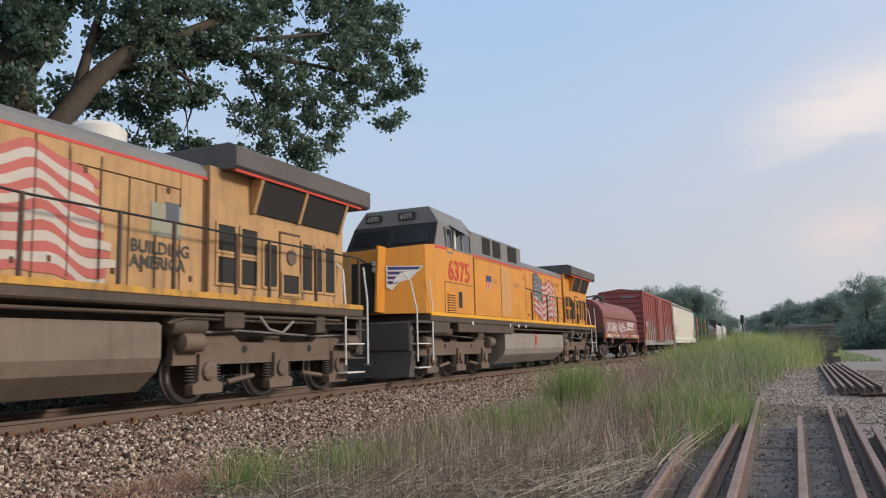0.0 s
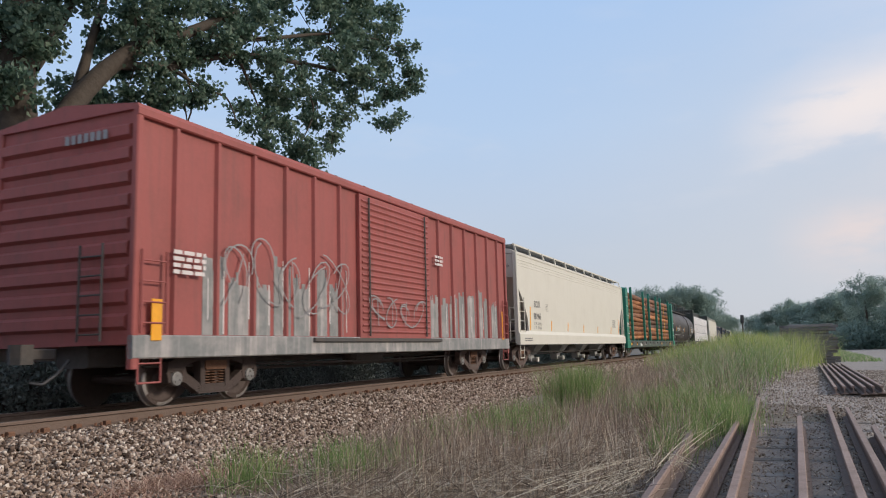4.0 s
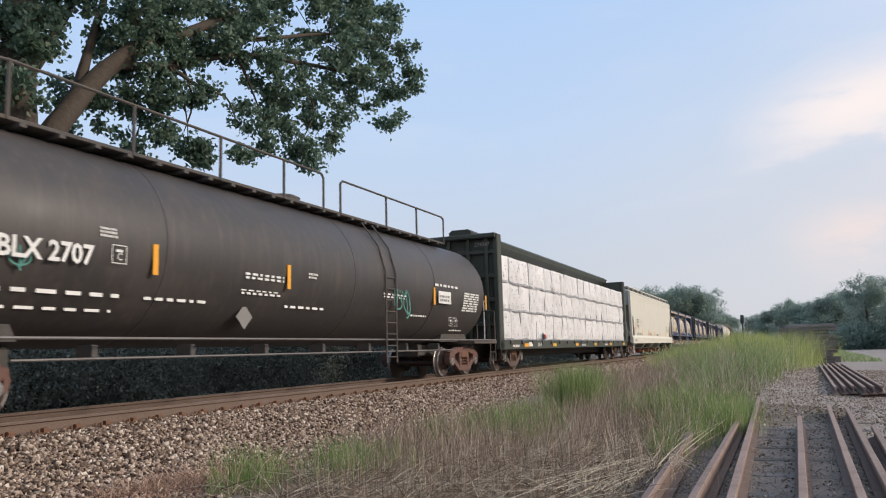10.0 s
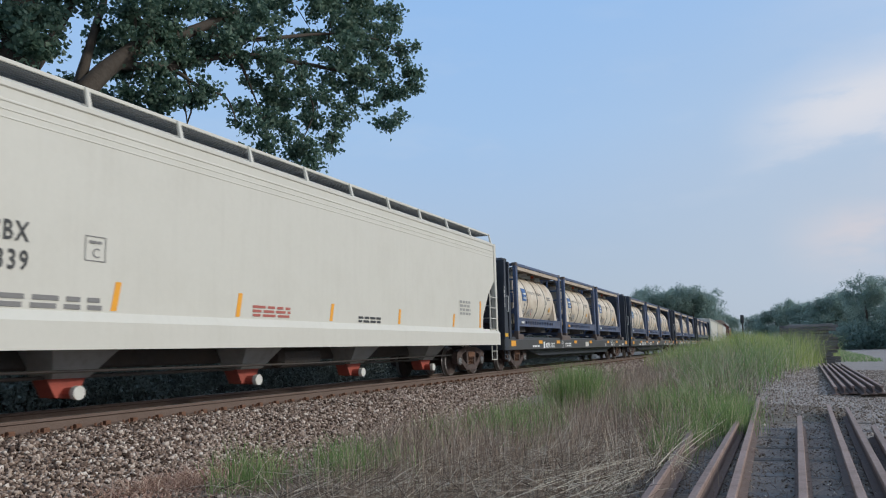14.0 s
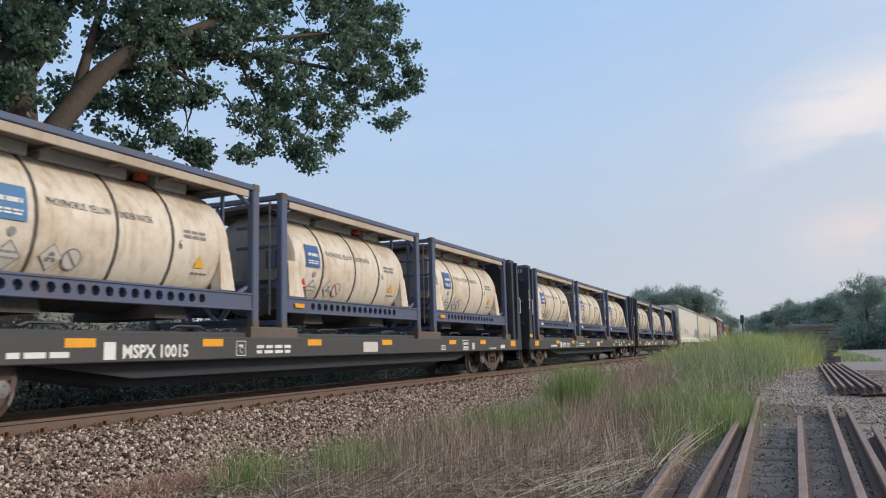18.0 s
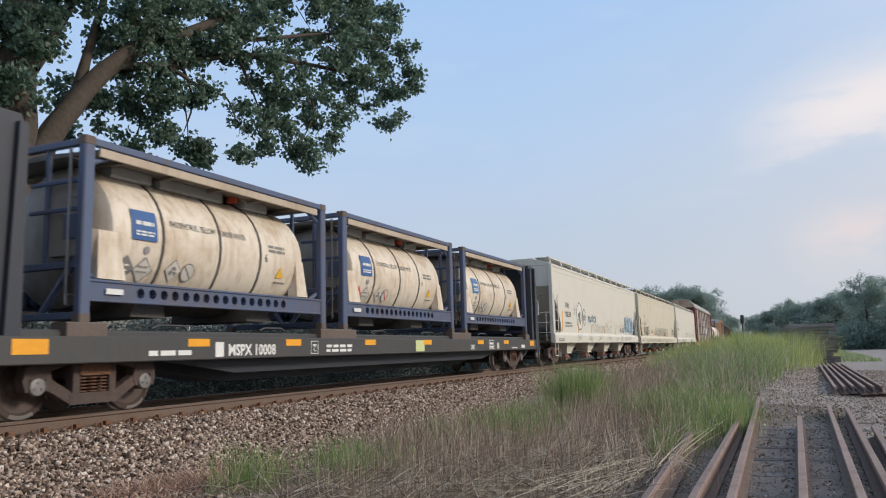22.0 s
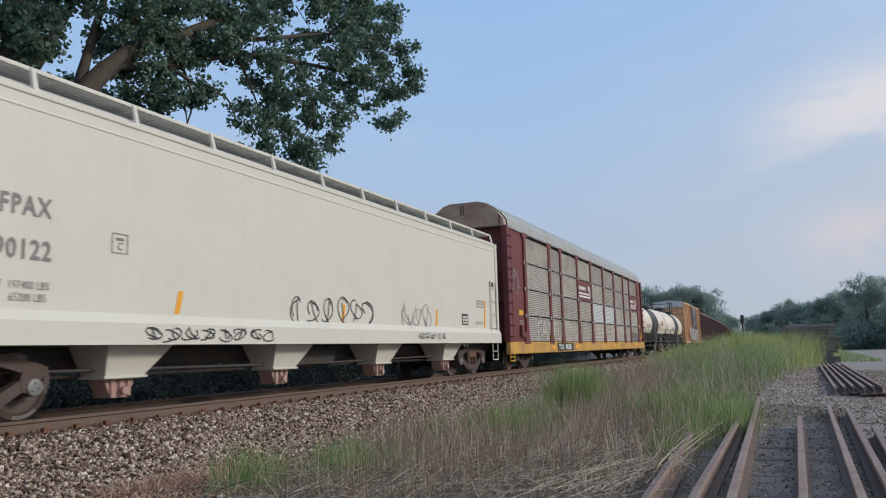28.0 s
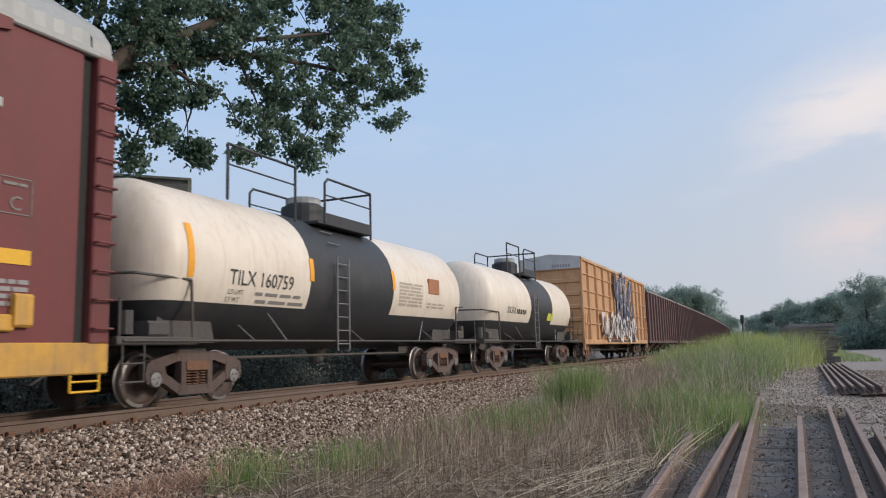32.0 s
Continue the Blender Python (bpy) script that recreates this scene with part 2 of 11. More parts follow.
def hexa(bm, pts):
    v = [bm.verts.new(p) for p in pts]
    for q in ((0, 3, 2, 1), (4, 5, 6, 7), (0, 1, 5, 4), (1, 2, 6, 5), (2, 3, 7, 6), (3, 0, 4, 7)):
        bm.faces.new([v[i] for i in q])


def box(bm, x0, x1, y0, y1, z0, z1):
    hexa(bm, ((x0, y0, z0), (x1, y0, z0), (x1, y1, z0), (x0, y1, z0), (x0, y0, z1), (x1, y0, z1), (x1, y1, z1), (x0, y1, z1)))


def prism(bm, prof, lo, hi, axis="y"):
    """A polygon pushed along an axis. prof: (a, b) with a, b = (x, z) for y, (y, z) for x, (x, y) for z."""
    def at(a, b, c):
        return {"y": (a, c, b), "x": (c, a, b), "z": (a, b, c)}[axis]
    v0 = [bm.verts.new(at(a, b, lo)) for a, b in prof]
    v1 = [bm.verts.new(at(a, b, hi)) for a, b in prof]
    k = len(prof)
    bm.faces.new(v0)
    bm.faces.new(v1[::-1])
    for i in range(k):
        j = (i + 1) % k
        bm.faces.new((v0[i], v1[i], v1[j], v0[j]))
    return bm


def rbox(bm, x0, x1, y0, y1, z0, z1, c=0.03, axis="y"):
    """A block with its long edges cut."""
    if axis == "y":
        a0, a1, b0, b1, lo, hi = x0, x1, z0, z1, y0, y1
    elif axis == "x":
        a0, a1, b0, b1, lo, hi = y0, y1, z0, z1, x0, x1
    else:
        a0, a1, b0, b1, lo, hi = x0, x1, y0, y1, z0, z1
    prism(bm, ((a0 + c, b0), (a1 - c, b0), (a1, b0 + c), (a1, b1 - c), (a1 - c, b1), (a0 + c, b1), (a0, b1 - c), (a0, b0 + c)), lo, hi, axis)


def rod(bm, p, q, r, n=6, r2=None):
    p, q = Vector(p), Vector(q)
    d = (q - p).normalized()
    u = d.orthogonal().normalized()
    w = d.cross(u)
    r2 = r if r2 is None else r2
    a = [bm.verts.new(p + (u * math.cos(t) + w * math.sin(t)) * r) for t in [math.tau * i / n for i in range(n)]]
    b = [bm.verts.new(q + (u * math.cos(t) + w * math.sin(t)) * r2) for t in [math.tau * i / n for i in range(n)]]
    for i in range(n):
        j = (i + 1) % n
        bm.faces.new((a[i], a[j], b[j], b[i]))
    bm.faces.new(a[::-1])
    bm.faces.new(b)


def pipe(bm, pts, r, n=6):
    for p, q in zip(pts, pts[1:]):
        rod(bm, p, q, r, n)


def lathe(bm, prof, n=24, axis="y", centre=(0, 0, 0)):
    """Turn (position along the axis, radius) about the axis."""
    rings = []
    for s, r in prof:
        ring = []
        for i in range(n):
            t = math.tau * i / n
            a, b = r * math.cos(t), r * math.sin(t)
            v = {"y": (a, s, b), "x": (s, a, b), "z": (a, b, s)}[axis]
            ring.append(bm.verts.new((v[0] + centre[0], v[1] + centre[1], v[2] + centre[2])))
        rings.append(ring)
    for a, b in zip(rings, rings[1:]):
        for i in range(n):
            j = (i + 1) % n
            bm.faces.new((a[i], a[j], b[j], b[i]))
    bm.faces.new(rings[0][::-1])
    bm.faces.new(rings[-1])


def tube(bm, pts, r0, r1, n=9):
    prev = None
    for i, p in enumerate(pts):
        p = Vector(p)
        a, b = Vector(pts[max(i - 1, 0)]), Vector(pts[min(i + 1, len(pts) - 1)])
        d = (b - a).normalized()
        u = d.orthogonal().normalized()
        if prev:
            u = (uu - d * uu.dot(d)).normalized()
        uu = u
        w = d.cross(u)
        r = r0 + (r1 - r0) * i / (len(pts) - 1)
        ring = [bm.verts.new(p + (u * math.cos(math.tau * k / n) + w * math.sin(math.tau * k / n)) * r * (1 + 0.08 * math.sin(3 * k + i))) for k in range(n)]
        if prev:
            for k in range(n):
                j = (k + 1) % n
                bm.faces.new((prev[k], prev[j], ring[j], ring[k]))
        prev = ring
    bm.faces.new(prev)


def fix(bm):
    bmesh.ops.recalc_face_normals(bm, faces=bm.faces)
    return bm


def thing(name, label, category, group=""):
    return tagged(new(name), label, category, group)


# ---- the line of the track ----
TRACK_X, BEND, BEND_Y = -9.79, 0.00021, 11.1


def lateral(y):
    return TRACK_X - BEND * max(y - BEND_Y, 0.0) ** 2 / 2


def track_pose(y):
    return pose(lateral(y), y, 0, 0, 0, math.degrees(math.atan(BEND * max(y - BEND_Y, 0.0))))


def travel(t):
    u = (t - 16) / 16
    return 177.25 + 16 * (11.051 * u + 0.082 * u ** 2 + 0.1205 * u ** 3 - 0.068 * u ** 4 - 0.0792 * u ** 5)


MOVERS = []  # (thing, place along the track at the start)
WHEELS = []  # (wheelset, place along the track at the start, pose in its truck)

# ---- ground and track ----
M_SOIL = paint("dry_soil", (0.18, 0.15, 0.125), 0.95, vary=0.3, dirt=0.7, grime=(0.10, 0.10, 0.05), grain=20, spread=0.5, bump=0.8)
M_GRAVEL = paint("grey_gravel", (0.32, 0.28, 0.25), 0.95, vary=0.45, dirt=0.3, grain=60, spread=0.4, bump=0.9)
M_BED = paint("ballast_bed", (0.23, 0.19, 0.165), 0.95, vary=0.6, dirt=0.4, grain=26, bump=1.0)
M_LOT = paint("pale_gravel_lot", (0.29, 0.25, 0.22), 0.95, vary=0.4, dirt=0.6, grime=(0.17, 0.14, 0.12), grain=30, spread=0.8, bump=0.9)
M_CINDER = paint("cinders", (0.245, 0.21, 0.185), 0.95, vary=0.5, dirt=0.5, grime=(0.05, 0.042, 0.036), grain=35, spread=2.0, bump=1.0)
# Rail rust for web and foot, darkened to hold the shade below the head.
M_RUSTSHADE = paint("rust_scale", (0.15, 0.108, 0.092), 0.85, vary=0.35, dirt=0.6, grime=(0.16, 0.105, 0.08), bump=0.5, grain=26, spread=2.5, rnd=0.15)
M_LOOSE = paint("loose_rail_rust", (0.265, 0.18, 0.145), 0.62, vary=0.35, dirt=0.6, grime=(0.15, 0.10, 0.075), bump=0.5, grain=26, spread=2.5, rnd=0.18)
M_OLDTIE = paint("weathered_tie", (0.16, 0.15, 0.145), 0.9, vary=0.3, dirt=0.5, bump=0.6, rnd=0.3)
M_PLANK = paint("weathered_plank", (0.36, 0.355, 0.305), 0.9, vary=0.25, dirt=0.5, grime=(0.15, 0.15, 0.125), streak=0.2, bump=0.5, rnd=0.18)
M_PALEBOARD = paint("pale_board", (0.52, 0.47, 0.38), 0.85, vary=0.15, dirt=0.3, bump=0.3)
GROUND_Z = -0.65


def rise(x, y):
    """Height of the ground: flat, with a low grassy bank beside the line further on."""
    u = x + 1.6 + (y - 40) * 0.01
    a = math.exp(-(u / (3.0 if u < 0 else 2.1)) ** 2)
    b = max(0.0, min(1.0, (y - 14) / 20)) * max(0.0, min(1.0, (150 - y) / 60))
    return GROUND_Z + 0.98 * a * b


def sheet(name, xs, ys, zf, material):
    verts = [(x, y, zf(x, y)) for y in ys for x in xs]
    k = len(xs)
    faces = [(j * k + i, j * k + i + 1, (j + 1) * k + i + 1, (j + 1) * k + i) for j in range(len(ys) - 1) for i in range(k - 1)]
    me = bpy.data.meshes.new(name)
    me.from_pydata(verts, [], faces)
    me.materials.append(material)
    me.shade_smooth()
    return new(name, me)


xs = [-3000, -800, -300, -120, -60, -30, -20, -14, -9] + [-7 + 0.4 * i for i in range(26)] + [4, 6, 10, 20, 60, 200, 800, 3000]
ys = [-600, -100, -30, -10, 0] + [2 + 1.2 * i for i in range(60)] + [80, 95, 110, 130, 150, 180, 260, 500, 1200, 4000]
tagged(sheet("ground", xs, ys, rise, M_SOIL), "dry brown earth with a low grassy bank", "ground", kind="structure")

# ballast bed: a long swept bank under the track
def swept(name, prof, ys, material):
    verts, faces = [], []
    k = len(prof)
    for y in ys:
        m = track_pose(y)
        verts += [tuple(m @ Vector((a, 0, b))) for a, b in prof]
    for j in range(len(ys) - 1):
        for i in range(k - 1):
            faces.append((j * k + i, j * k + i + 1, (j + 1) * k + i + 1, (j + 1) * k + i))
    me = bpy.data.meshes.new(name)
    me.from_pydata(verts, [], faces)
    me.materials.append(material)
    return new(name, me)


TRACK_YS = [-60, -30, -10] + [0 + 4 * i for i in range(30)] + [125 + 15 * i for i in range(28)]
tagged(swept("ballast", [(-4.2, -0.75), (-2.2, -0.22), (-0.72, -0.2), (0.72, -0.2), (1.7, -0.22), (3.2, -0.72)], TRACK_YS, M_BED), "crushed stone ballast bank under the track", "ballast", kind="structure")

RAIL_PROF = ((-0.076, 0.0), (0.076, 0.0), (0.076, 0.012), (0.012, 0.03), (0.009, 0.13), (0.036, 0.145), (0.036, 0.175), (0.03, 0.185), (-0.03, 0.185), (-0.036, 0.175), (-0.036, 0.145), (-0.009, 0.13), (-0.012, 0.03), (-0.076, 0.012))
track = thing("railway_track", "rusty steel rails on timber ties in ballast", "railway track")
track["kind"] = "structure"
for side in (-0.753, 0.753):
    r = swept("rail", [(side + a, b - 0.19) for a, b in RAIL_PROF + RAIL_PROF[:1]], TRACK_YS, M_RAIL)
    r.parent = track
    r = swept("running_surface", [(side - 0.028, -0.003), (side + 0.028, -0.003)], TRACK_YS, M_RAILTOP)
    r.parent = track
bm = bmesh.new()
rbox(bm, -1.3, 1.3, -0.115, 0.115, -0.36, -0.19, 0.015, "x")
tie = part("tie", fix(bm), M_TIE, track)
tie.matrix_basis = track_pose(2)
for i in range(1, 110):
    share(tie, track, track_pose(2 + 0.5 * i))
bm = bmesh.new()
box(bm, 0.6, 0.9, -0.09, 0.09, -0.19, -0.176)
for a in (0.655, 0.85):
    for b in (-0.05, 0.05):
        rod(bm, (a, b, -0.18), (a, b, -0.135), 0.019, 5)
rbox(bm, 0.82, 0.89, 0.1, 0.19, -0.21, -0.12, 0.012)
plate = part("tie_plate", fix(bm), M_RUST, track)
plate.matrix_basis = track_pose(2)
for i in range(1, 110):
    share(plate, track, track_pose(2 + 0.5 * i))

# ---- rolling stock: common parts ----
FACE = {"side": Matrix(((0, 0, 1, 0), (1, 0, 0, 0), (0, 1, 0, 0), (0, 0, 0, 1))),
        "front": Matrix(((1, 0, 0, 0), (0, 0, -1, 0), (0, 1, 0, 0), (0, 0, 0, 1)))}


def lettering(parent, text, at, size, material, face="side", bold=0.0, stretch=1.0, name="lettering", align="LEFT", space=1.0):
    """Flat letters in the built-in font, as a mesh, on the near side or on the front."""
    cu = bpy.data.curves.new(name, "FONT")
    cu.body, cu.size, cu.align_x, cu.offset, cu.resolution_u = text, size, align, bold, 2
    cu.space_character = space
    ob = bpy.data.objects.new(name, cu)
    me = bpy.data.meshes.new_from_object(ob)
    bpy.data.objects.remove(ob)
    bpy.data.curves.remove(cu)
    me.materials.clear()
    me.materials.append(material)
    me.transform(Matrix.Translation(at) @ FACE[face] @ Matrix.Diagonal((stretch, 1, 1, 1)))
    o = new(name, me)
    o.parent = parent
    return o


def bars(parent, x, y, z, w, h, rows, material, name="small_print", cols=3, seed=1):
    """Small writing that cannot be read: rows of plain bars."""
    rnd = random.Random(seed)
    bm = bmesh.new()
    step = h / rows
    for r in range(rows):
        a = y
        while a < y + w - 0.02:
            b = min(y + w, a + w / cols * rnd.uniform(0.5, 1.1))
            v = [bm.verts.new((x, p, q)) for p, q in ((a, z + r * step), (b, z + r * step), (b, z + (r + 0.62) * step), (a, z + (r + 0.62) * step))]
            bm.faces.new(v)
            a = b + w * 0.06
    return part(name, bm, material, parent)


def patch(parent, x, y0, y1, z0, z1, material, name="marking", label=""):
    bm = bmesh.new()
    box(bm, x - 0.012, x, y0, y1, z0, z1)
    return part(name, fix(bm), material, parent, label)


def ribbon(bm, pts, x, w):
    """A brush stroke lying on the plane x."""
    prev = None
    for i, (y, z) in enumerate(pts):
        a, b = pts[max(i - 1, 0)], pts[min(i + 1, len(pts) - 1)]
        d = Vector((b[0] - a[0], b[1] - a[1]))
        if d.length < 1e-6:
            continue
        d.normalize()
        q = (bm.verts.new((x, y - d.y * w, z + d.x * w)), bm.verts.new((x, y + d.y * w, z - d.x * w)))
        if prev:
            bm.faces.new((prev[0], q[0], q[1], prev[1]))
        prev = q


def graffiti(parent, x, y0, y1, z0, z1, material, seed, letters=6, w=0.02, label="sprayed graffiti strokes"):
    """Loose letter-like strokes, side by side."""
    rnd = random.Random(seed)
    bm = bmesh.new()
    step = (y1 - y0) / letters
    for k in range(letters):
        cy, cz = y0 + (k + 0.5) * step, (z0 + z1) / 2 + rnd.uniform(-0.1, 0.1) * (z1 - z0)
        for s in range(2):
            n = 12
            ph, turn = rnd.uniform(0, 6.28), rnd.choice((-1, 1)) * rnd.uniform(3.0, 6.0)
            a, b = step * rnd.uniform(0.35, 0.6), (z1 - z0) * rnd.uniform(0.3, 0.52)
            lean = rnd.uniform(-0.25, 0.35)
            pts = []
            for i in range(n):
                t = i / (n - 1)
                zz = b * math.sin(ph + turn * t * 0.8)
                pts.append((cy + a * math.cos(ph + turn * t) * (0.6 + 0.4 * t) + lean * zz, cz + zz))
            ribbon(bm, pts, x + 0.002 * s + 0.0005 * k, w)
        if rnd.random() < 0.75:
            d = rnd.uniform(-0.4, 0.4) * step
            ribbon(bm, [(cy - d, z0 + rnd.uniform(0, 0.2) * (z1 - z0)), (cy, cz), (cy + d * 0.5, z1 - rnd.uniform(0, 0.2) * (z1 - z0))], x + 0.006 + 0.0005 * k, w)
    o = part("graffiti", bm, material, parent, label)
    o["kind"] = "stuff"
    return o


def sprayed_word(car, word, x, y, z, size, wide, material, bold=-0.002, lean=0.16, tilt=0.0):
    """A word sprayed by hand: slanted, uneven letters."""
    o = lettering(car, word, (0, 0, 0), size, material, bold=bold, stretch=wide, name="graffiti")
    m = Matrix.Identity(4)
    m[1][2], m[2][1] = lean, tilt
    o.data.transform(Matrix.Translation((x, y, z)) @ m)
    for v in o.data.vertices:
        v.co.y += 0.04 * size * math.sin(v.co.z * 9 + v.co.y * 5)
        v.co.z += 0.07 * size * math.sin(v.co.y * 4.3)
    return o


def ladder(parent, x, y0, y1, z0, z1, n, material, r=0.014, name="ladder"):
    """Two stiles and n rungs on the plane x."""
    bm = bmesh.new()
    rod(bm, (x, y0, z0), (x, y0, z1), r * 1.6)
    rod(bm, (x, y1, z0), (x, y1, z1), r * 1.6)
    for i in range(n):
        z = z0 + (z1 - z0) * (i + 0.5) / n
        rod(bm, (x, y0, z), (x, y1, z), r)
    return part(name, fix(bm), material, parent)


def stirrup(parent, x, y0, y1, z0, z1, material, name="step"):
    bm = bmesh.new()
    pipe(bm, [(x, y0, z1), (x, y0, z0), (x, y1, z0), (x, y1, z1)], 0.016)
    pipe(bm, [(x, y0, (z0 + z1) / 2), (x, y1, (z0 + z1) / 2)], 0.014)
    return part(name, fix(bm), material, parent)


PROTO = {}
M_TRUCKRED = paint("rust_red_cast_steel", (0.155, 0.082, 0.065), 0.85, vary=0.3, dirt=0.6, grime=(0.085, 0.055, 0.045), bump=0.5)
M_CAP = paint("bearing_cap", (0.24, 0.235, 0.23), 0.5, metal=0.3, vary=0.15, dirt=0.4, grime=(0.10, 0.085, 0.075), bump=0.1)


def proto_truck():
    """Meshes of a freight truck: bolster, side frame, coil springs, wheelset."""
    bm = bmesh.new()
    prism(bm, ((-0.24, 0.50), (0.24, 0.50), (0.2, 0.74), (-0.2, 0.74)), -1.02, 1.02, "x")
    lathe(bm, ((0.70, 0.3), (0.80, 0.3)), 16, "z")
    for s in (-1, 1):
        rbox(bm, -0.8, 0.8, s * 0.38 - 0.05, s * 0.38 + 0.05, 0.30, 0.42, 0.02, "x")
    PROTO["truck"] = bm_mesh(bm, "truck", M_TRUCK)
    bm = bmesh.new()
    prof = [(-1.16, 0.62), (-1.12, 0.42), (-1.06, 0.36), (-1.0, 0.55), (-0.78, 0.55), (-0.72, 0.36), (-0.60, 0.34), (-0.34, 0.17), (0.34, 0.17), (0.60, 0.34), (0.72, 0.36), (0.78, 0.55), (1.0, 0.55), (1.06, 0.36), (1.12, 0.42), (1.16, 0.62), (0.95, 0.68), (0.5, 0.80), (-0.5, 0.80), (-0.95, 0.68)]
    # frame as a ring of bars round the spring opening and the two side windows
    def bar(a, b, w0, w1, t0=0.95, t1=1.09):
        a, b = Vector(a), Vector(b)
        d = (b - a).normalized()
        nrm = Vector((-d.y, d.x))
        p = [a + nrm * w0, b + nrm * w1, b - nrm * w1, a - nrm * w0]
        prism(bm, [(q.x, q.y) for q in p], t0, t1, "x")
    bar((-0.98, 0.62), (-0.42, 0.77), 0.085, 0.075)
    bar((-0.46, 0.765), (0.46, 0.765), 0.075, 0.075, 0.945, 1.095)
    bar((0.42, 0.77), (0.98, 0.62), 0.075, 0.085)
    bar((-0.98, 0.60), (-0.36, 0.24), 0.07, 0.075)
    bar((-0.40, 0.235), (0.40, 0.235), 0.075, 0.075, 0.945, 1.095)
    bar((0.36, 0.24), (0.98, 0.60), 0.075, 0.07)
    bar((-0.30, 0.24), (-0.30, 0.76), 0.055, 0.055, 0.955, 1.1)
    bar((0.30, 0.24), (0.30, 0.76), 0.055, 0.055, 0.955, 1.1)
    for s in (-1, 1):
        prism(bm, [(s * 0.889 - 0.21, 0.50), (s * 0.889 - 0.17, 0.36), (s * 0.889 - 0.12, 0.36), (s * 0.889 - 0.12, 0.55), (s * 0.889 + 0.12, 0.55), (s * 0.889 + 0.12, 0.36), (s * 0.889 + 0.17, 0.36), (s * 0.889 + 0.21, 0.50), (s * 0.889 + 0.17, 0.68), (s * 0.889 - 0.17, 0.68)], 0.94, 1.1, "x")
    PROTO["side_frame"] = bm_mesh(fix(bm), "side_frame", M_TRUCK)
    bm = bmesh.new()
    for a in (-0.17, 0.0, 0.17):
        for i in range(5):
            z = 0.31 + i * 0.045
            lathe(bm, ((z, 0.05), (z + 0.008, 0.072), (z + 0.02, 0.072), (z + 0.028, 0.05)), 8, "z", (1.03, a, 0))
    rbox(bm, 0.95, 1.12, -0.26, 0.26, 0.54, 0.69, 0.03, "x")
    PROTO["spring_nest"] = bm_mesh(bm, "spring_nest", M_RUST)
    bm = bmesh.new()
    rod(bm, (-1.0, 0, 0), (1.0, 0, 0), 0.075, 10)
    for s in (-1, 1):
        lathe(bm, [(s * q, r) for q, r in ((0.66, 0.12), (0.675, 0.445), (0.70, 0.445), (0.715, 0.42), (0.80, 0.412), (0.81, 0.36), (0.775, 0.33), (0.765, 0.17), (0.82, 0.13), (0.83, 0.08))], 28, "x")
        lathe(bm, [(s * q, r) for q, r in ((0.94, 0.12), (1.07, 0.12), (1.115, 0.11), (1.12, 0.095), (1.12, 0.0))], 12, "x")
        for i in range(3):
            a = math.tau * i / 3
            rod(bm, (s * 1.1, 0.055 * math.cos(a), 0.055 * math.sin(a)), (s * 1.135, 0.055 * math.cos(a), 0.055 * math.sin(a)), 0.02, 6)
    PROTO["wheelset"] = bm_mesh(fix(bm), "wheelset", M_WHEEL)
    bright_rim(PROTO["wheelset"], 0.36)
    PROTO["wheelset"].materials.append(M_CAP)
    for f in PROTO["wheelset"].polygons:
        if abs(f.center.x) > 1.04:
            f.material_index = 2
    PROTO["wheelset"].shade_smooth()
    PROTO["wheelset"].set_sharp_from_angle(angle=radians(30))


def bright_rim(me, r):
    """Worn bright metal on the rim and tread of a wheel."""
    me.materials.append(M_RIM)
    for f in me.polygons:
        c = f.center
        rad = [math.hypot(me.vertices[i].co.y, me.vertices[i].co.z) for i in f.vertices]
        if min(rad) > r and abs(c.x) > 0.705:
            f.material_index = 1


def bm_mesh(bm, name, material):
    me = bpy.data.meshes.new(name)
    bm.to_mesh(me)
    bm.free()
    me.materials.append(material)
    return me


def add_trucks(car, y_start, spots, cast=None):
    """Freight trucks under a car, with turning wheelsets. cast: another finish for the castings."""
    if not PROTO:
        proto_truck()
    for y in spots:
        truck = new("truck", PROTO["truck"])
        truck.parent, truck.location = car, (0, y, 0)
        for s in (1, -1):
            f = new("side_frame", PROTO["side_frame"])
            f.parent, f.matrix_basis = truck, pose(0, 0, 0, 0, 0, 0 if s > 0 else 180)
            f = new("spring_nest", PROTO["spring_nest"])
            f.parent, f.matrix_basis = truck, pose(0, 0, 0, 0, 0, 0 if s > 0 else 180)
        if cast:
            for o in (truck, *truck.children):
                if not o.name.startswith("spring"):
                    o.material_slots[0].link = "OBJECT"
                    o.material_slots[0].material = cast
        for a in (-0.889, 0.889):
            w = new("wheelset", PROTO["wheelset"])
            home = pose(0, a, 0.42)
            w.parent, w.matrix_basis = truck, home
            WHEELS.append((w, y_start + y + a, home))


def add_couplers(car, y0, y1, material=None):
    for y, s in ((y0, -1), (y1, 1)):
        bm = bmesh.new()
        rbox(bm, -0.08, 0.08, min(y, y + s * 0.45), max(y, y + s * 0.45), 0.76, 0.92, 0.02)
        prism(bm, ((-0.16, y + s * 0.4), (0.13, y + s * 0.4), (0.16, y + s * 0.62), (0.02, y + s * 0.68), (-0.14, y + s * 0.6)), 0.70, 0.98, "z")
        part("coupler", fix(bm), material or M_STEEL, car)
        bm = bmesh.new()
        pipe(bm, [(0.35, y, 0.75), (0.36, y + s * 0.2, 0.55), (0.3, y + s * 0.38, 0.42), (0.2, y + s * 0.5, 0.45)], 0.025)
        part("air_hose", fix(bm), M_BLACK, car)


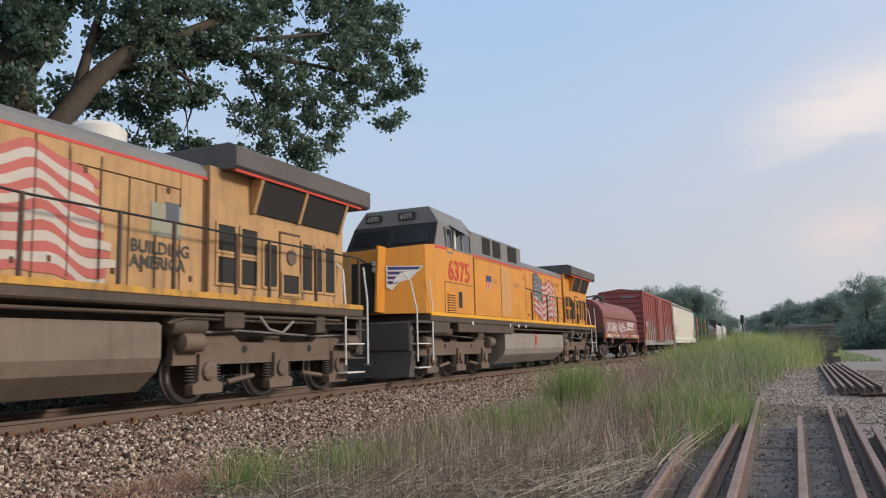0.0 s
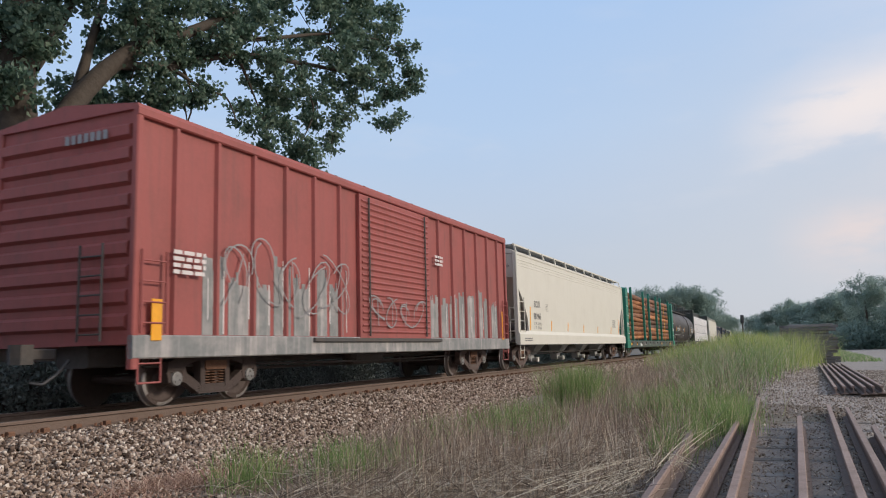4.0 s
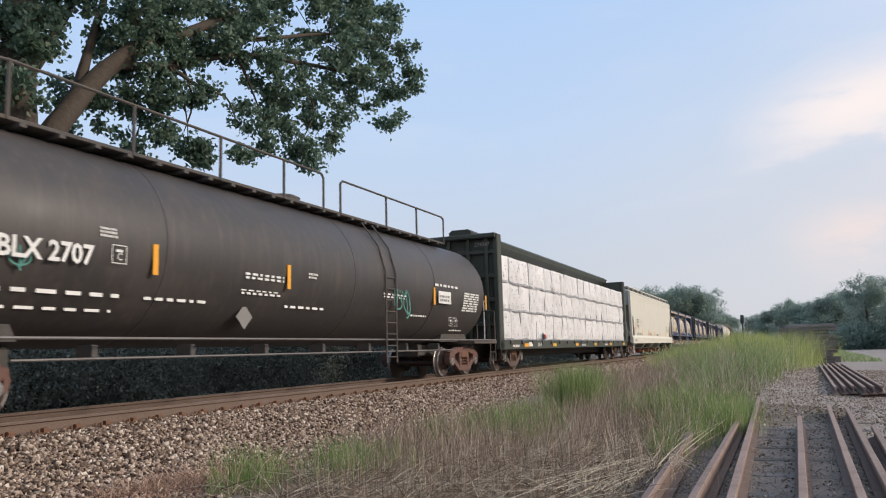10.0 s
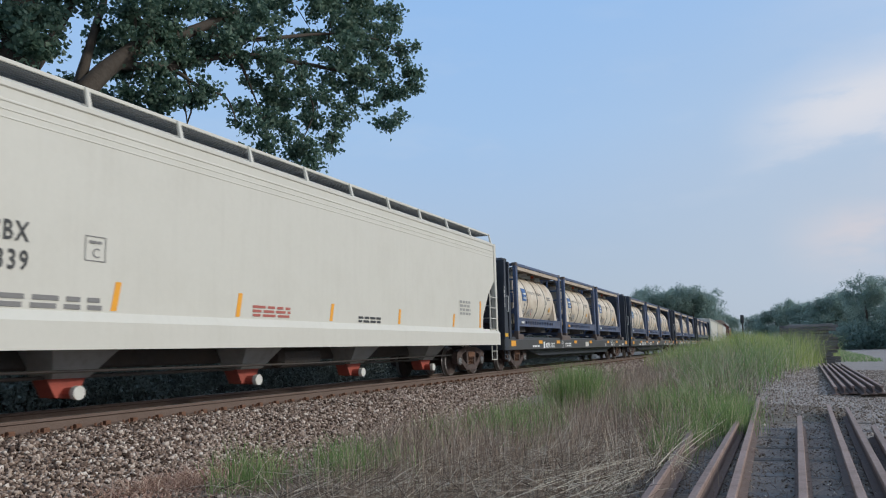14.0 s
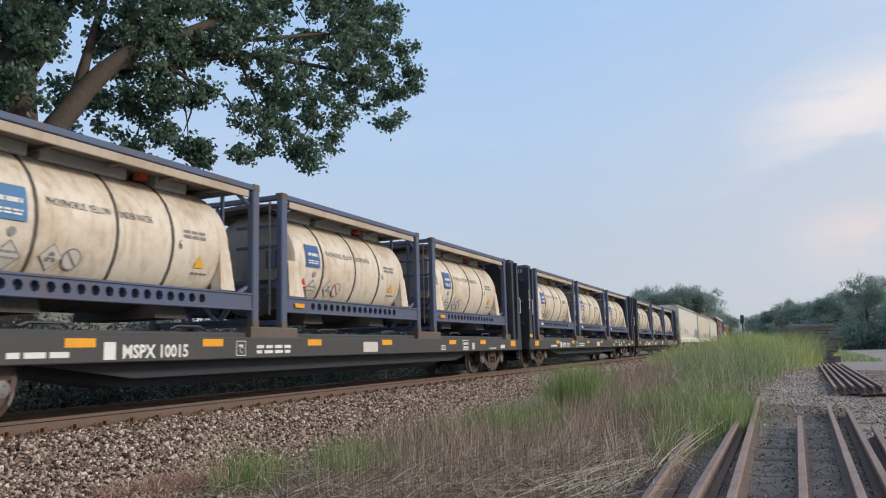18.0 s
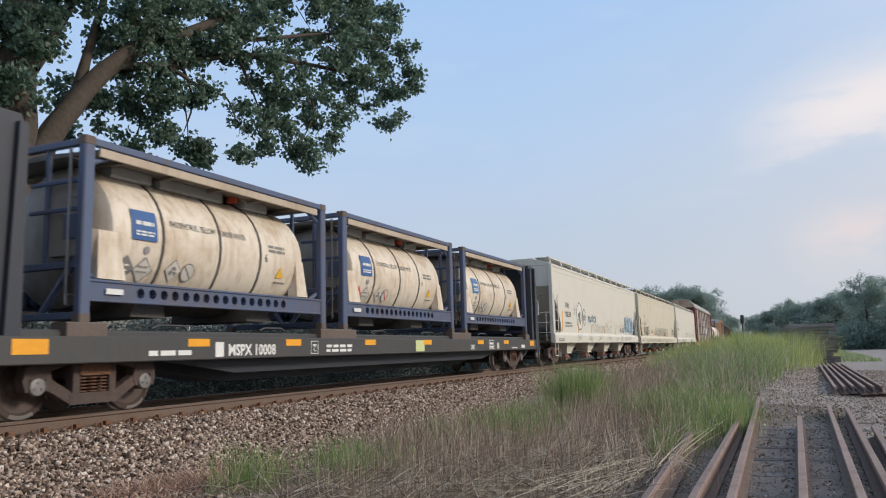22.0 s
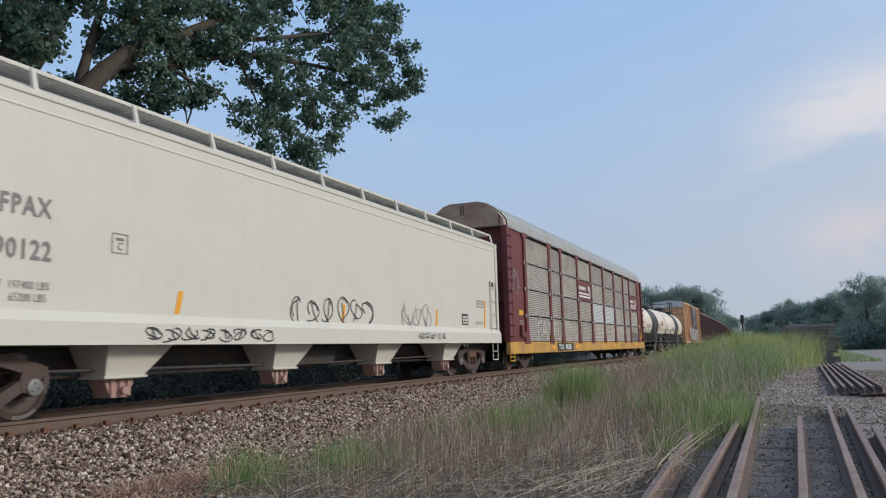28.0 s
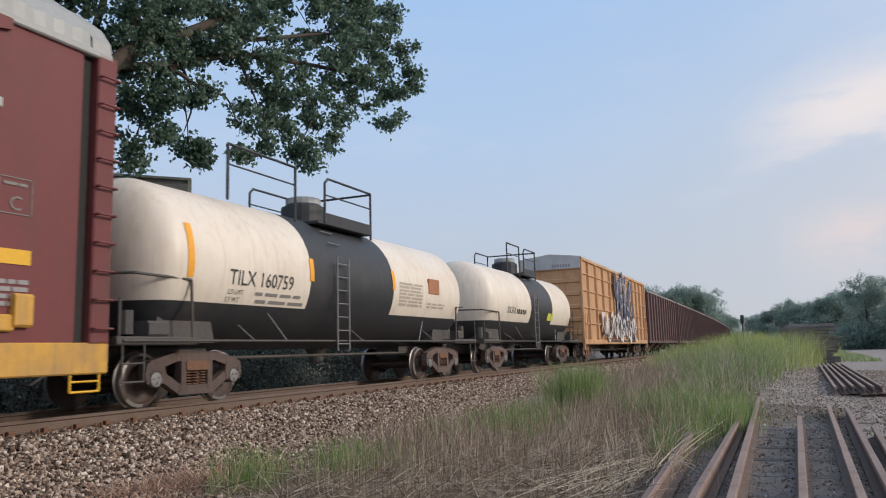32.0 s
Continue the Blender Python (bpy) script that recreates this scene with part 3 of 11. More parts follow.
def under_gear(car, y0, y1, seed=3):
    """Brake rods, reservoir and pipes beneath a car."""
    rnd = random.Random(seed)
    bm = bmesh.new()
    rbox(bm, -0.33, 0.33, y0, y1, 0.62, 0.95, 0.04)
    part("centre_sill", fix(bm), M_STEEL, car)
    bm = bmesh.new()
    lathe(bm, ((-0.7, 0.1), (-0.62, 0.21), (0.62, 0.21), (0.7, 0.1)), 12, "y", (0.75, rnd.uniform(-0.6, 0.6), 0.7))
    part("air_reservoir", fix(bm), M_STEEL, car)
    bm = bmesh.new()
    pipe(bm, [(0.9, y0 + 0.5, 0.62), (0.9, 0, 0.56), (0.9, y1 - 0.5, 0.62)], 0.022)
    pipe(bm, [(0.55, y0 + 1, 0.52), (0.55, y1 - 1, 0.5)], 0.028)
    part("brake_rod", fix(bm), M_STEEL, car)


# ---- covered hopper cars ----
def covered_hopper(a, b, label, body_mat, style, end_mat=None, roof_dark=False, closed=False):
    L = (b - a) / 2
    mid = (a + b) / 2
    car = thing("covered_hopper_car", label, "hopper car", "covered hopper cars")
    end_mat = end_mat or M_GREYEND
    top, low = 4.10, 0.94 if style == 2 else 0.88
    bm = bmesh.new()
    prof = [(-L + 0.12, top), (-L + 0.12, 2.95), (-L + 0.75, 2.45), (-L + 1.25, 1.75), (-L + 1.3, 1.45), (-L + 1.15, 1.18), (L - 1.15, 1.18), (L - 1.3, 1.45), (L - 1.25, 1.75), (L - 0.75, 2.45), (L - 0.12, 2.95), (L - 0.12, top)]
    if closed:
        prof = [(-L + 0.12, top), (-L + 0.12, 1.18), (L - 0.12, 1.18), (L - 0.12, top)]
    for s in (1, -1):
        prism(bm, prof, s * 1.46, s * 1.40, "x")
    part("side_sheet", fix(bm), body_mat, car)
    # hopper body between the sheets, with sloping ends
    bm = bmesh.new()
    prism(bm, [(-L + 0.14, top - 0.01), (-L + 0.14, 3.25), (-L + 2.3, 1.2), (L - 2.3, 1.2), (L - 0.14, 3.25), (L - 0.14, top - 0.01)], -1.395, 1.395, "x")
    part("hopper_body", fix(bm), end_mat, car)
    bm = bmesh.new()
    rp = [(-1.46, top), (1.46, top)] + [(1.42 * math.cos(t), top + 0.30 * math.sin(t)) for t in [0.12 + (math.pi - 0.24) * i / 8 for i in range(9)]]
    prism(bm, rp, -L + 0.12, L - 0.12)
    smooth(part("roof", fix(bm), body_mat, car), 30)
    for s in (1, -1):
        bm = bmesh.new()
        prism(bm, ((s * 1.40, low), (s * 1.55, low), (s * 1.55, 1.24), (s * 1.47, 1.37), (s * 1.40, 1.37)), -L, L)
        part("side_sill", fix(bm), body_mat, car)
        bm = bmesh.new()
        rbox(bm, s * 1.435 - 0.04, s * 1.435 + 0.045, -L + 0.1, L - 0.1, top - 0.06, top + 0.03, 0.015)
        rbox(bm, s * 1.435 - 0.03, s * 1.435 + 0.035, -L + 0.12, L - 0.12, top - 0.24, top - 0.2, 0.01)
        if style < 2 and not closed:
            for z in (top - 0.34, top - 0.44):
                rbox(bm, s * 1.445 - 0.02, s * 1.445 + 0.022, -L + 0.12, L - 0.12, z, z + 0.022, 0.006)
        part("top_chord", fix(bm), body_mat, car)
        for e in (-1, 1):
            bm = bmesh.new()
            rbox(bm, s * 1.42 - 0.08, s * 1.42 + 0.08, e * (L - 0.1) - 0.08, e * (L - 0.1) + 0.08, 0.95, top + 0.02, 0.02, "z")
            part("corner_post", fix(bm), body_mat, car)
    for y in (-L + 0.1, L - 1.9):
        bm = bmesh.new()
        box(bm, -1.4, 1.4, y, y + 1.8, 0.98, 1.06)
        part("end_platform", fix(bm), M_STEEL, car)
    for e in (-1, 1):
        ladder(car, 1.50, e * (L - 0.20), e * (L - 0.72), 1.2, 2.55 if style != 2 else 2.9, 4, body_mat)
        stirrup(car, 1.48, e * (L - 0.18), e * (L - 0.62), 0.42, 0.95, body_mat)
        bm = bmesh.new()
        for z in (1.35, 1.75, 2.15):
            pipe(bm, [(-1.1, e * (L + 0.02), z), (1.35, e * (L + 0.02), z)], 0.016)
        for x in (-1.0, 0.2, 1.2):
            pipe(bm, [(x, e * (L + 0.02), 1.0), (x, e * (L + 0.02), 2.2)], 0.02)
        part("end_cage", fix(bm), end_mat, car)
        bm = bmesh.new()
        lathe(bm, ((-0.75, 0.1), (-0.68, 0.2), (0.68, 0.2), (0.75, 0.1)) if style != 1 or e < 0 else ((-0.75, 0.1), (-0.66, 0.27), (0.72, 0.27), (0.8, 0.12)), 14, "x", (0.45, e * (L - 0.85), 1.5 if style != 1 or e < 0 else 1.72))
        smooth(part("brake_reservoir", fix(bm), body_mat if style == 1 and e > 0 else M_STEEL, car))
    # running board round the roof on short posts
    walk_mat = M_WALKDARK if roof_dark else M_WALKPALE
    n = 12
    for s in (1, -1):
        for i in range(8):
            bm = bmesh.new()
            x = s * (0.78 + 0.07 * i)
            box(bm, x - 0.024, x + 0.024, -L + 0.2, L - 0.2, 4.40, 4.43)
            part("running_board", fix(bm), walk_mat, car)
        bm = bmesh.new()
        rbox(bm, s * 1.33 - 0.014, s * 1.33 + 0.014, -L + 0.18, L - 0.18, 4.40, 4.455, 0.005)
        part("walkway_edge", fix(bm), body_mat, car)
        for i in range(n):
            y = -L + 0.25 + (2 * L - 0.5) * i / (n - 1)
            if s > 0:
                bm = bmesh.new()
                hexa(bm, ((1.40, y - 0.035, top + 0.03), (1.45, y - 0.035, top + 0.03), (1.45, y + 0.035, top + 0.03), (1.40, y + 0.035, top + 0.03), (1.33, y - 0.028, 4.44), (1.37, y - 0.028, 4.44), (1.37, y + 0.028, 4.44), (1.33, y + 0.028, 4.44)))
                part("walkway_post", fix(bm), body_mat, car)
    bm = bmesh.new()
    rbox(bm, -0.5, 0.5, -L + 0.9, L - 0.9, 4.36, 4.50, 0.04)
    part("hatch_coaming", fix(bm), walk_mat, car)
    for i in range(5):
        bm = bmesh.new()
        y = (i - 2) * (2 * L - 3.2) / 5
        rbox(bm, -0.46, 0.46, y - 1.5, y + 1.5, 4.50, 4.56, 0.03)
        part("hatch_cover", fix(bm), walk_mat, car)
    # outlets
    out = (-5.3, -1.45, 2.45, 6.3) if closed else (-5.88, -1.9, 2.0, 5.95) if style == 2 else (-5.6, -1.65, 2.2, 6.1)
    for y in out:
        bm = bmesh.new()
        if style < 2:
            # narrow chute set well back under the sill
            hexa(bm, ((0.3, y - 0.3, 0.5), (0.7, y - 0.3, 0.5), (0.7, y + 0.3, 0.5), (0.3, y + 0.3, 0.5), (0.2, y - 0.62, 1.0), (1.1, y - 0.62, 1.0), (1.1, y + 0.62, 1.0), (0.2, y + 0.62, 1.0)))
            # Shade is put into the chute colour: grey, not the body cream.
            chute = part("outlet_chute", fix(bm), M_GREYEND, car)
            bm = bmesh.new()
            prism(bm, ((y - 0.32, 0.5), (y + 0.32, 0.5), (y + 0.17, 0.24), (y - 0.17, 0.24)), 0.32, 0.62, "x")
            rod(bm, (0.3, y, 0.3), (0.8, y, 0.3), 0.08, 10)
            part("outlet_gate", fix(bm), [M_GATE, M_GREYEND][style], chute)
            bm = bmesh.new()
            rod(bm, (0.8, y, 0.3), (0.88, y, 0.3), 0.10, 12)
            part("pipe_cap", fix(bm), M_WHITE, chute)
            continue
        w0, w1 = (0.7, 0.6) if closed else (0.98, 0.9)
        hexa(bm, ((0.65, y - 0.62, 0.5), (1.1, y - 0.62, 0.5), (1.1, y + 0.08, 0.5), (0.65, y + 0.08, 0.5), (0.4, y - w0, 1.0), (1.24, y - w0, 1.0), (1.24, y + w1, 1.0), (0.4, y + w1, 1.0)))
        chute = part("outlet_chute", fix(bm), body_mat, car)
        bm = bmesh.new()
        rbox(bm, 0.62, 1.14, y - 0.66, y + 0.12, 0.47, 0.51, 0.01)
        part("outlet_flange", fix(bm), body_mat, chute)
        bm = bmesh.new()
        prism(bm, ((y - 0.55, 0.47), (y + 0.01, 0.47), (y - 0.11, 0.2), (y - 0.43, 0.2)), 0.7, 1.0, "x")
        rod(bm, (0.7, y - 0.25, 0.3), (1.05, y - 0.25, 0.3), 0.05, 10)
        for d in (-0.42, -0.27, -0.12):
            rbox(bm, 0.98, 1.04, y + d - 0.03, y + d + 0.03, 0.22, 0.47, 0.008, "z")
        part("outlet_gate", fix(bm), M_GATEPINK, chute)
        bm = bmesh.new()
        rod(bm, (1.05, y - 0.25, 0.3), (1.11, y - 0.25, 0.3), 0.06, 12)
        part("pipe_cap", fix(bm), M_GATEPINK, chute)
    under_gear(car, -L + 0.3, L - 0.3)
    add_couplers(car, -L - 0.05, L + 0.05)
    add_trucks(car, mid, (-L + 1.45, L - 1.45))
    # reflectors
    strips = ((-L + 1.5, 0.85), (-5.6, 0.4), (-3.0, 0.4), (-0.1, 0.35), (2.9, 0.35), (6.2, 0.35), (L - 1.55, 0.8))
    if closed:
        strips = ((-8.35, 0.8), (-4.95, 0.35), (-0.2, 0.35), (4.5, 0.42), (8.1, 0.84))
    for y, h in strips:
        bm = bmesh.new()
        hexa(bm, ((1.456, y - 0.05, 1.4), (1.468, y - 0.05, 1.4), (1.468, y + 0.05, 1.4), (1.456, y + 0.05, 1.4), (1.456, y + 0.03, 1.4 + h), (1.468, y + 0.03, 1.4 + h), (1.468, y + 0.13, 1.4 + h), (1.456, y + 0.13, 1.4 + h)))
        part("reflector", fix(bm), M_ORANGE, car, "orange reflective strip")
    bars(car, 1.557, -L + 0.5, 1.0, 0.9, 0.14, 2, M_DIM, cols=2)
    if closed:
        bars(car, 1.468, 7.45, 2.0, 0.7, 0.27, 3, M_PALEINK, cols=3, seed=4)
        bars(car, 1.468, 7.35, 1.5, 0.6, 0.1, 2, M_PALEINK, cols=2, seed=5)
        for e in (-1, 1):
            # Flat black patch stands for the shade in the slot.
            patch(car, 1.463, e * (L - 0.55) - 0.2, e * (L - 0.55) + 0.2, 2.72, 2.86, M_BLACK, "grab_slot", "black patch for the shaded slot above the ladder")
    else:
        bars(car, 1.468, 6.7, 1.75, 0.8, 0.45, 4, M_PALEINK, cols=3, seed=4)
    MOVERS.append((car, mid, Matrix()))
    return car, L


M_WALKDARK = paint("dull_walkway_grating", (0.24, 0.25, 0.26), 0.6, metal=0.2, vary=0.15, dirt=0.3, bump=0.1)
M_WALKPALE = paint("pale_walkway_grating", (0.50, 0.50, 0.48), 0.6, metal=0.1, vary=0.12, dirt=0.3, bump=0.1)
M_GATEPINK = paint("faded_red_gate", (0.40, 0.24, 0.20), 0.7, vary=0.2, dirt=0.6, grime=(0.48, 0.42, 0.36), bump=0.2, spread=4.0)
M_GATE = paint("red_gate_paint", (0.42, 0.09, 0.06), 0.7, vary=0.2, dirt=0.5, bump=0.2)
M_DIM = paint("faded_lettering", (0.22, 0.21, 0.20), 0.7, vary=0.1, dirt=0.1, bump=0)
M_SPRAY_K = paint("black_spray", (0.045, 0.045, 0.05), 0.6, vary=0.1, dirt=0.0, bump=0)
M_SPRAY_B = paint("blue_spray", (0.08, 0.17, 0.27), 0.6, vary=0.1, dirt=0.0, bump=0)
M_PALESPRAY = paint("pale_blue_spray", (0.42, 0.52, 0.58), 0.6, vary=0.15, dirt=0.3, grime=(0.6, 0.6, 0.56), bump=0, spread=3.0)
M_SPRAY_R = paint("red_spray", (0.42, 0.12, 0.09), 0.6, vary=0.1, dirt=0.0, bump=0)
M_SPRAY_W = paint("white_spray", (0.68, 0.62, 0.60), 0.6, vary=0.15, dirt=0.15, bump=0)
M_SPRAY_G = paint("grey_spray", (0.28, 0.27, 0.27), 0.6, vary=0.15, dirt=0.15, bump=0)


def stencil_box(car, x, y, z, s=0.34, ink=None):
    ink = ink or M_DIM
    bm = bmesh.new()
    t = 0.012
    for a, b, c, d in ((0, s, 0, t), (0, s, s - t, s), (0, t, 0, s), (s - t, s, 0, s)):
        v = [bm.verts.new((x, y + p, z + q)) for p, q in ((a, c), (b, c), (b, d), (a, d))]
        bm.faces.new(v)
    part("stencil_frame", bm, ink, car)
    bars(car, x, y + 0.07, z + s - 0.1, s - 0.14, 0.06, 1, ink, cols=1)
    lettering(car, "C", (x, y + s / 2 - s * 0.17, z + 0.05), s * 0.55, ink)


def load_marks(car, y, z, first, second):
    """Two lines of small stencilled weights."""
    lettering(car, first, (1.47, y, z), 0.14, M_DIM, stretch=0.85)
    lettering(car, second, (1.47, y, z - 0.15), 0.14, M_DIM, stretch=0.85)


def hoppers():
    # first hopper: rounded cut-outs, pale grey gates
    car, L = covered_hopper(69.6, 89.4, "clean cream covered hopper car with rounded end cut-outs", M_CREAM, 1, end_mat=M_CREAM, roof_dark=True)
    lettering(car, "ECUX", (1.47, -7.86, 2.26), 0.34, M_DIM, bold=0.006, stretch=0.88)
    lettering(car, "881966", (1.47, -7.93, 1.81), 0.34, M_DIM, bold=0.006, stretch=0.9)
    load_marks(car, -7.95, 1.6, "LD LMT  221900 LBS", "LT WT    67000 LBS")
    stencil_box(car, 1.47, -6.3, 2.16, 0.28)
    lettering(car, "ECUX 881966", (1.2, -L - 0.005 + 0.12, 3.6), 0.2, M_DIM, "front", align="RIGHT")
    # second: red gates
    car, L = covered_hopper(158.6, 178.2, "cream covered hopper car with red discharge gates", M_CREAM, 0, roof_dark=True)
    lettering(car, "CCBX", (1.47, -7.68, 2.2), 0.34, M_LETTERK, bold=0.006, stretch=0.72, space=1.25)
    lettering(car, "71339", (1.47, -7.68, 1.85), 0.34, M_LETTERK, bold=0.006, stretch=0.75, space=1.25)
    bars(car, 1.47, -7.7, 1.4, 1.9, 0.2, 2, M_DIM, cols=5)
    stencil_box(car, 1.47, -6.1, 2.05)
    bars(car, 1.47, -2.6, 1.42, 1.1, 0.22, 3, M_SPRAY_R, cols=3)
    bars(car, 1.47, 1.0, 1.4, 1.0, 0.16, 2, M_LETTERK, cols=4)
    # third: heavy graffiti
    car, L = covered_hopper(273.4, 293.2, "cream covered hopper car with graffiti along the side", M_CREAM, 2, end_mat=M_CREAM)
    lettering(car, "FPAX", (1.47, -7.8, 2.42), 0.33, M_LETTERK, stretch=0.72, space=1.3)
    lettering(car, "980500", (1.47, -7.86, 2.04), 0.33, M_LETTERK, stretch=0.78, space=1.25)
    bars(car, 1.47, -7.9, 1.62, 1.15, 0.24, 2, M_DIM, cols=9)
    stencil_box(car, 1.47, -6.35, 2.2, 0.28)
    lettering(car, "FPAX 980500", (1.1, -L + 0.115, 2.75), 0.2, M_DIM, "front", align="RIGHT")
    for yc, zc, ry, rz, lobes in ((-5.3, 2.12, 0.55, 0.6, 7), (-4.42, 2.12, 0.27, 0.36, 4)):
        ring = [(yc + ry * math.cos(t) * (1 + 0.06 * math.sin(lobes * t)), zc + rz * math.sin(t) * (1 + 0.06 * math.cos(lobes * t + 1))) for t in [math.tau * i / 40 for i in range(41)]]
        bm = bmesh.new()
        bm.faces.new([bm.verts.new((1.466, p, q)) for p, q in ring[:-1]])
        part("spray_fill", bm, M_WHITE, car, "white sprayed bubble")
        bm = bmesh.new()
        ribbon(bm, ring, 1.469, 0.022)
        part("spray_outline", bm, M_SPRAY_K, car, "black spray outline")
    graffiti(car, 1.472, -5.65, -4.95, 1.75, 2.4, M_SPRAY_K, 11, 3, 0.012, "black strokes inside a sprayed bubble")
    graffiti(car, 1.472, -4.6, -4.25, 1.95, 2.3, M_SPRAY_K, 14, 2, 0.012, "black strokes inside a sprayed bubble")
    graffiti(car, 1.472, -3.7, -1.9, 1.9, 2.25, M_SPRAY_B, 12, 6, 0.016)
    graffiti(car, 1.474, -3.0, 0.2, 1.45, 1.85, M_SPRAY_G, 13, 8, 0.008)
    sprayed_word(car, "MUTOR", 1.472, 0.3, 1.68, 0.38, 1.45, M_SPRAY_R, -0.012, 0.3, 0.16)
    sprayed_word(car, "2", 1.473, -0.1, 1.43, 0.52, 1.0, M_SPRAY_K, -0.016, 0.0)
    sprayed_word(car, "8=FIEP", 1.473, 0.48, 1.43, 0.55, 1.05, M_SPRAY_K, -0.017, 0.0)
    sprayed_word(car, "17", 1.472, 2.68, 1.84, 0.36, 0.8, M_SPRAY_K, -0.010, 0.0)
    sprayed_word(car, "MUTO", 1.472, 3.15, 1.62, 0.36, 2.0, M_SPRAY_R, -0.012, 0.3, 0.1)
    graffiti(car, 1.474, 4.1, 5.5, 1.5, 1.76, M_SPRAY_K, 18, 8, 0.01)
    graffiti(car, 1.474, 5.7, 8.6, 1.52, 2.4, M_PALESPRAY, 16, 6, 0.13, "pale blue throw-up with dark blue outlines")
    graffiti(car, 1.482, 5.6, 8.65, 1.46, 2.46, M_SPRAY_B, 15, 6, 0.03)
    for y, wide in ((-6.2, 0.75), (-4.0, 0.75), (-1.8, 0.75), (0.48, 0.8), (2.52, 0.75), (3.98, 0.72), (5.2, 1.0), (6.45, 0.85)):
        sprayed_word(car, "DAIN", 1.556, y, 1.02, 0.4, wide, M_SPRAY_K, -0.011, 0.25)
    # fourth
    car, L = covered_hopper(294.3, 314.3, "yellowed cream covered hopper car with black graffiti tags", M_YELLOWED, 0, roof_dark=True)
    lettering(car, "TILX", (1.47, -7.8, 2.63), 0.34, M_LETTERK, stretch=0.85)
    lettering(car, "622167", (1.47, -7.9, 2.12), 0.34, M_LETTERK, stretch=0.85)
    stencil_box(car, 1.47, -6.2, 2.3, 0.28)
    graffiti(car, 1.47, -8.1, -5.8, 1.4, 2.05, M_SPRAY_K, 21, 8, 0.016)
    graffiti(car, 1.472, -4.6, -4.1, 1.6, 1.8, M_SPRAY_K, 22, 2, 0.02)
    graffiti(car, 1.472, -2.8, 4.6, 1.35, 2.05, M_SPRAY_K, 23, 18, 0.015)
    graffiti(car, 1.472, 7.0, 8.4, 1.5, 2.0, M_SPRAY_K, 25, 3, 0.022)
    graffiti(car, 1.56, -7.5, 6.5, 0.96, 1.16, M_SPRAY_G, 24, 30, 0.009)
    # fifth
    car, L = covered_hopper(315.2, 333.9, "pale cream covered hopper car with small graffiti and bold number", M_CREAM, 2, end_mat=M_GREYEND, closed=True)
    lettering(car, "FPAX", (1.47, -7.88, 2.53), 0.34, M_DIM, bold=0.008, stretch=0.78, space=1.2)
    lettering(car, "890122", (1.47, -8.09, 1.99), 0.34, M_DIM, bold=0.008, stretch=0.84, space=1.12)
    load_marks(car, -8.2, 1.62, "LD LMT  197400 LBS", "LT WT    65200 LBS")
    stencil_box(car, 1.47, -6.21, 2.2, 0.28)
    lettering(car, "FPAX 890122", (1.1, -L + 0.115, 3.3), 0.2, M_LETTERK, "front", align="RIGHT")
    graffiti(car, 1.47, -2.1, 1.15, 1.32, 1.88, M_SPRAY_K, 31, 6, 0.012)
    graffiti(car, 1.47, 2.4, 4.25, 1.34, 1.95, M_SPRAY_G, 32, 3, 0.011)
    graffiti(car, 1.56, -5.7, -2.6, 1.0, 1.2, M_SPRAY_K, 33, 8, 0.01)
    graffiti(car, 1.56, 3.2, 5.0, 1.05, 1.2, M_SPRAY_K, 34, 5, 0.009)
    patch(car, 1.47, 6.29, 6.75, 1.46, 1.78, M_LETTERK, "test_panel", "small black test data panel")
    bars(car, 1.474, 6.33, 1.5, 0.38, 0.24, 3, M_WHITE, cols=2)


M_PALEINK = paint("pale_ink", (0.36, 0.35, 0.32), 0.7, vary=0.1, dirt=0.1, bump=0)
M_YELLOWED = paint("yellowed_paint", (0.60, 0.55, 0.43), 0.6, vary=0.05, dirt=0.18, streak=0.2, grime=(0.30, 0.25, 0.18), bump=0.05)
hoppers()

# ---- locomotives ----
M_LOCO = paint("loco_yellow", (0.70, 0.285, 0.03), 0.45, vary=0.06, dirt=0.35, streak=0.3, grime=(0.40, 0.18, 0.06), bump=0.03)
M_LOCO_OLD = paint("loco_yellow_faded", (0.52, 0.31, 0.135), 0.62, vary=0.08, dirt=0.6, streak=0.5, grime=(0.26, 0.15, 0.075), bump=0.05)
M_LGREY = paint("loco_grey", (0.20, 0.20, 0.195), 0.55, vary=0.1, dirt=0.3, streak=0.2, grime=(0.1, 0.09, 0.08), bump=0.06)
M_SEAM = paint("door_seam", (0.10, 0.05, 0.025), 0.8, vary=0.2, dirt=0.3, bump=0.1)
M_LFRAME = paint("loco_frame_brown", (0.095, 0.07, 0.052), 0.8, vary=0.25, dirt=0.6, grime=(0.05, 0.04, 0.035), streak=0.3, bump=0.3)
M_WING = paint("radiator_grey", (0.11, 0.10, 0.095), 0.7, vary=0.12, dirt=0.5, grime=(0.06, 0.05, 0.045), bump=0.15)
M_LTRUCK = paint("loco_truck_brown", (0.165, 0.12, 0.09), 0.75, vary=0.2, dirt=0.6, grime=(0.075, 0.055, 0.042), bump=0.4)
M_TANKGREY = paint("fuel_tank_grey", (0.30, 0.265, 0.23), 0.65, vary=0.1, dirt=0.5, streak=0.3, grime=(0.17, 0.13, 0.095), bump=0.1)
M_SILL_OLD = paint("sill_yellow_worn", (0.60, 0.31, 0.05), 0.6, vary=0.15, dirt=0.9, streak=0.6, grime=(0.20, 0.115, 0.06), bump=0.05, spread=2.0)
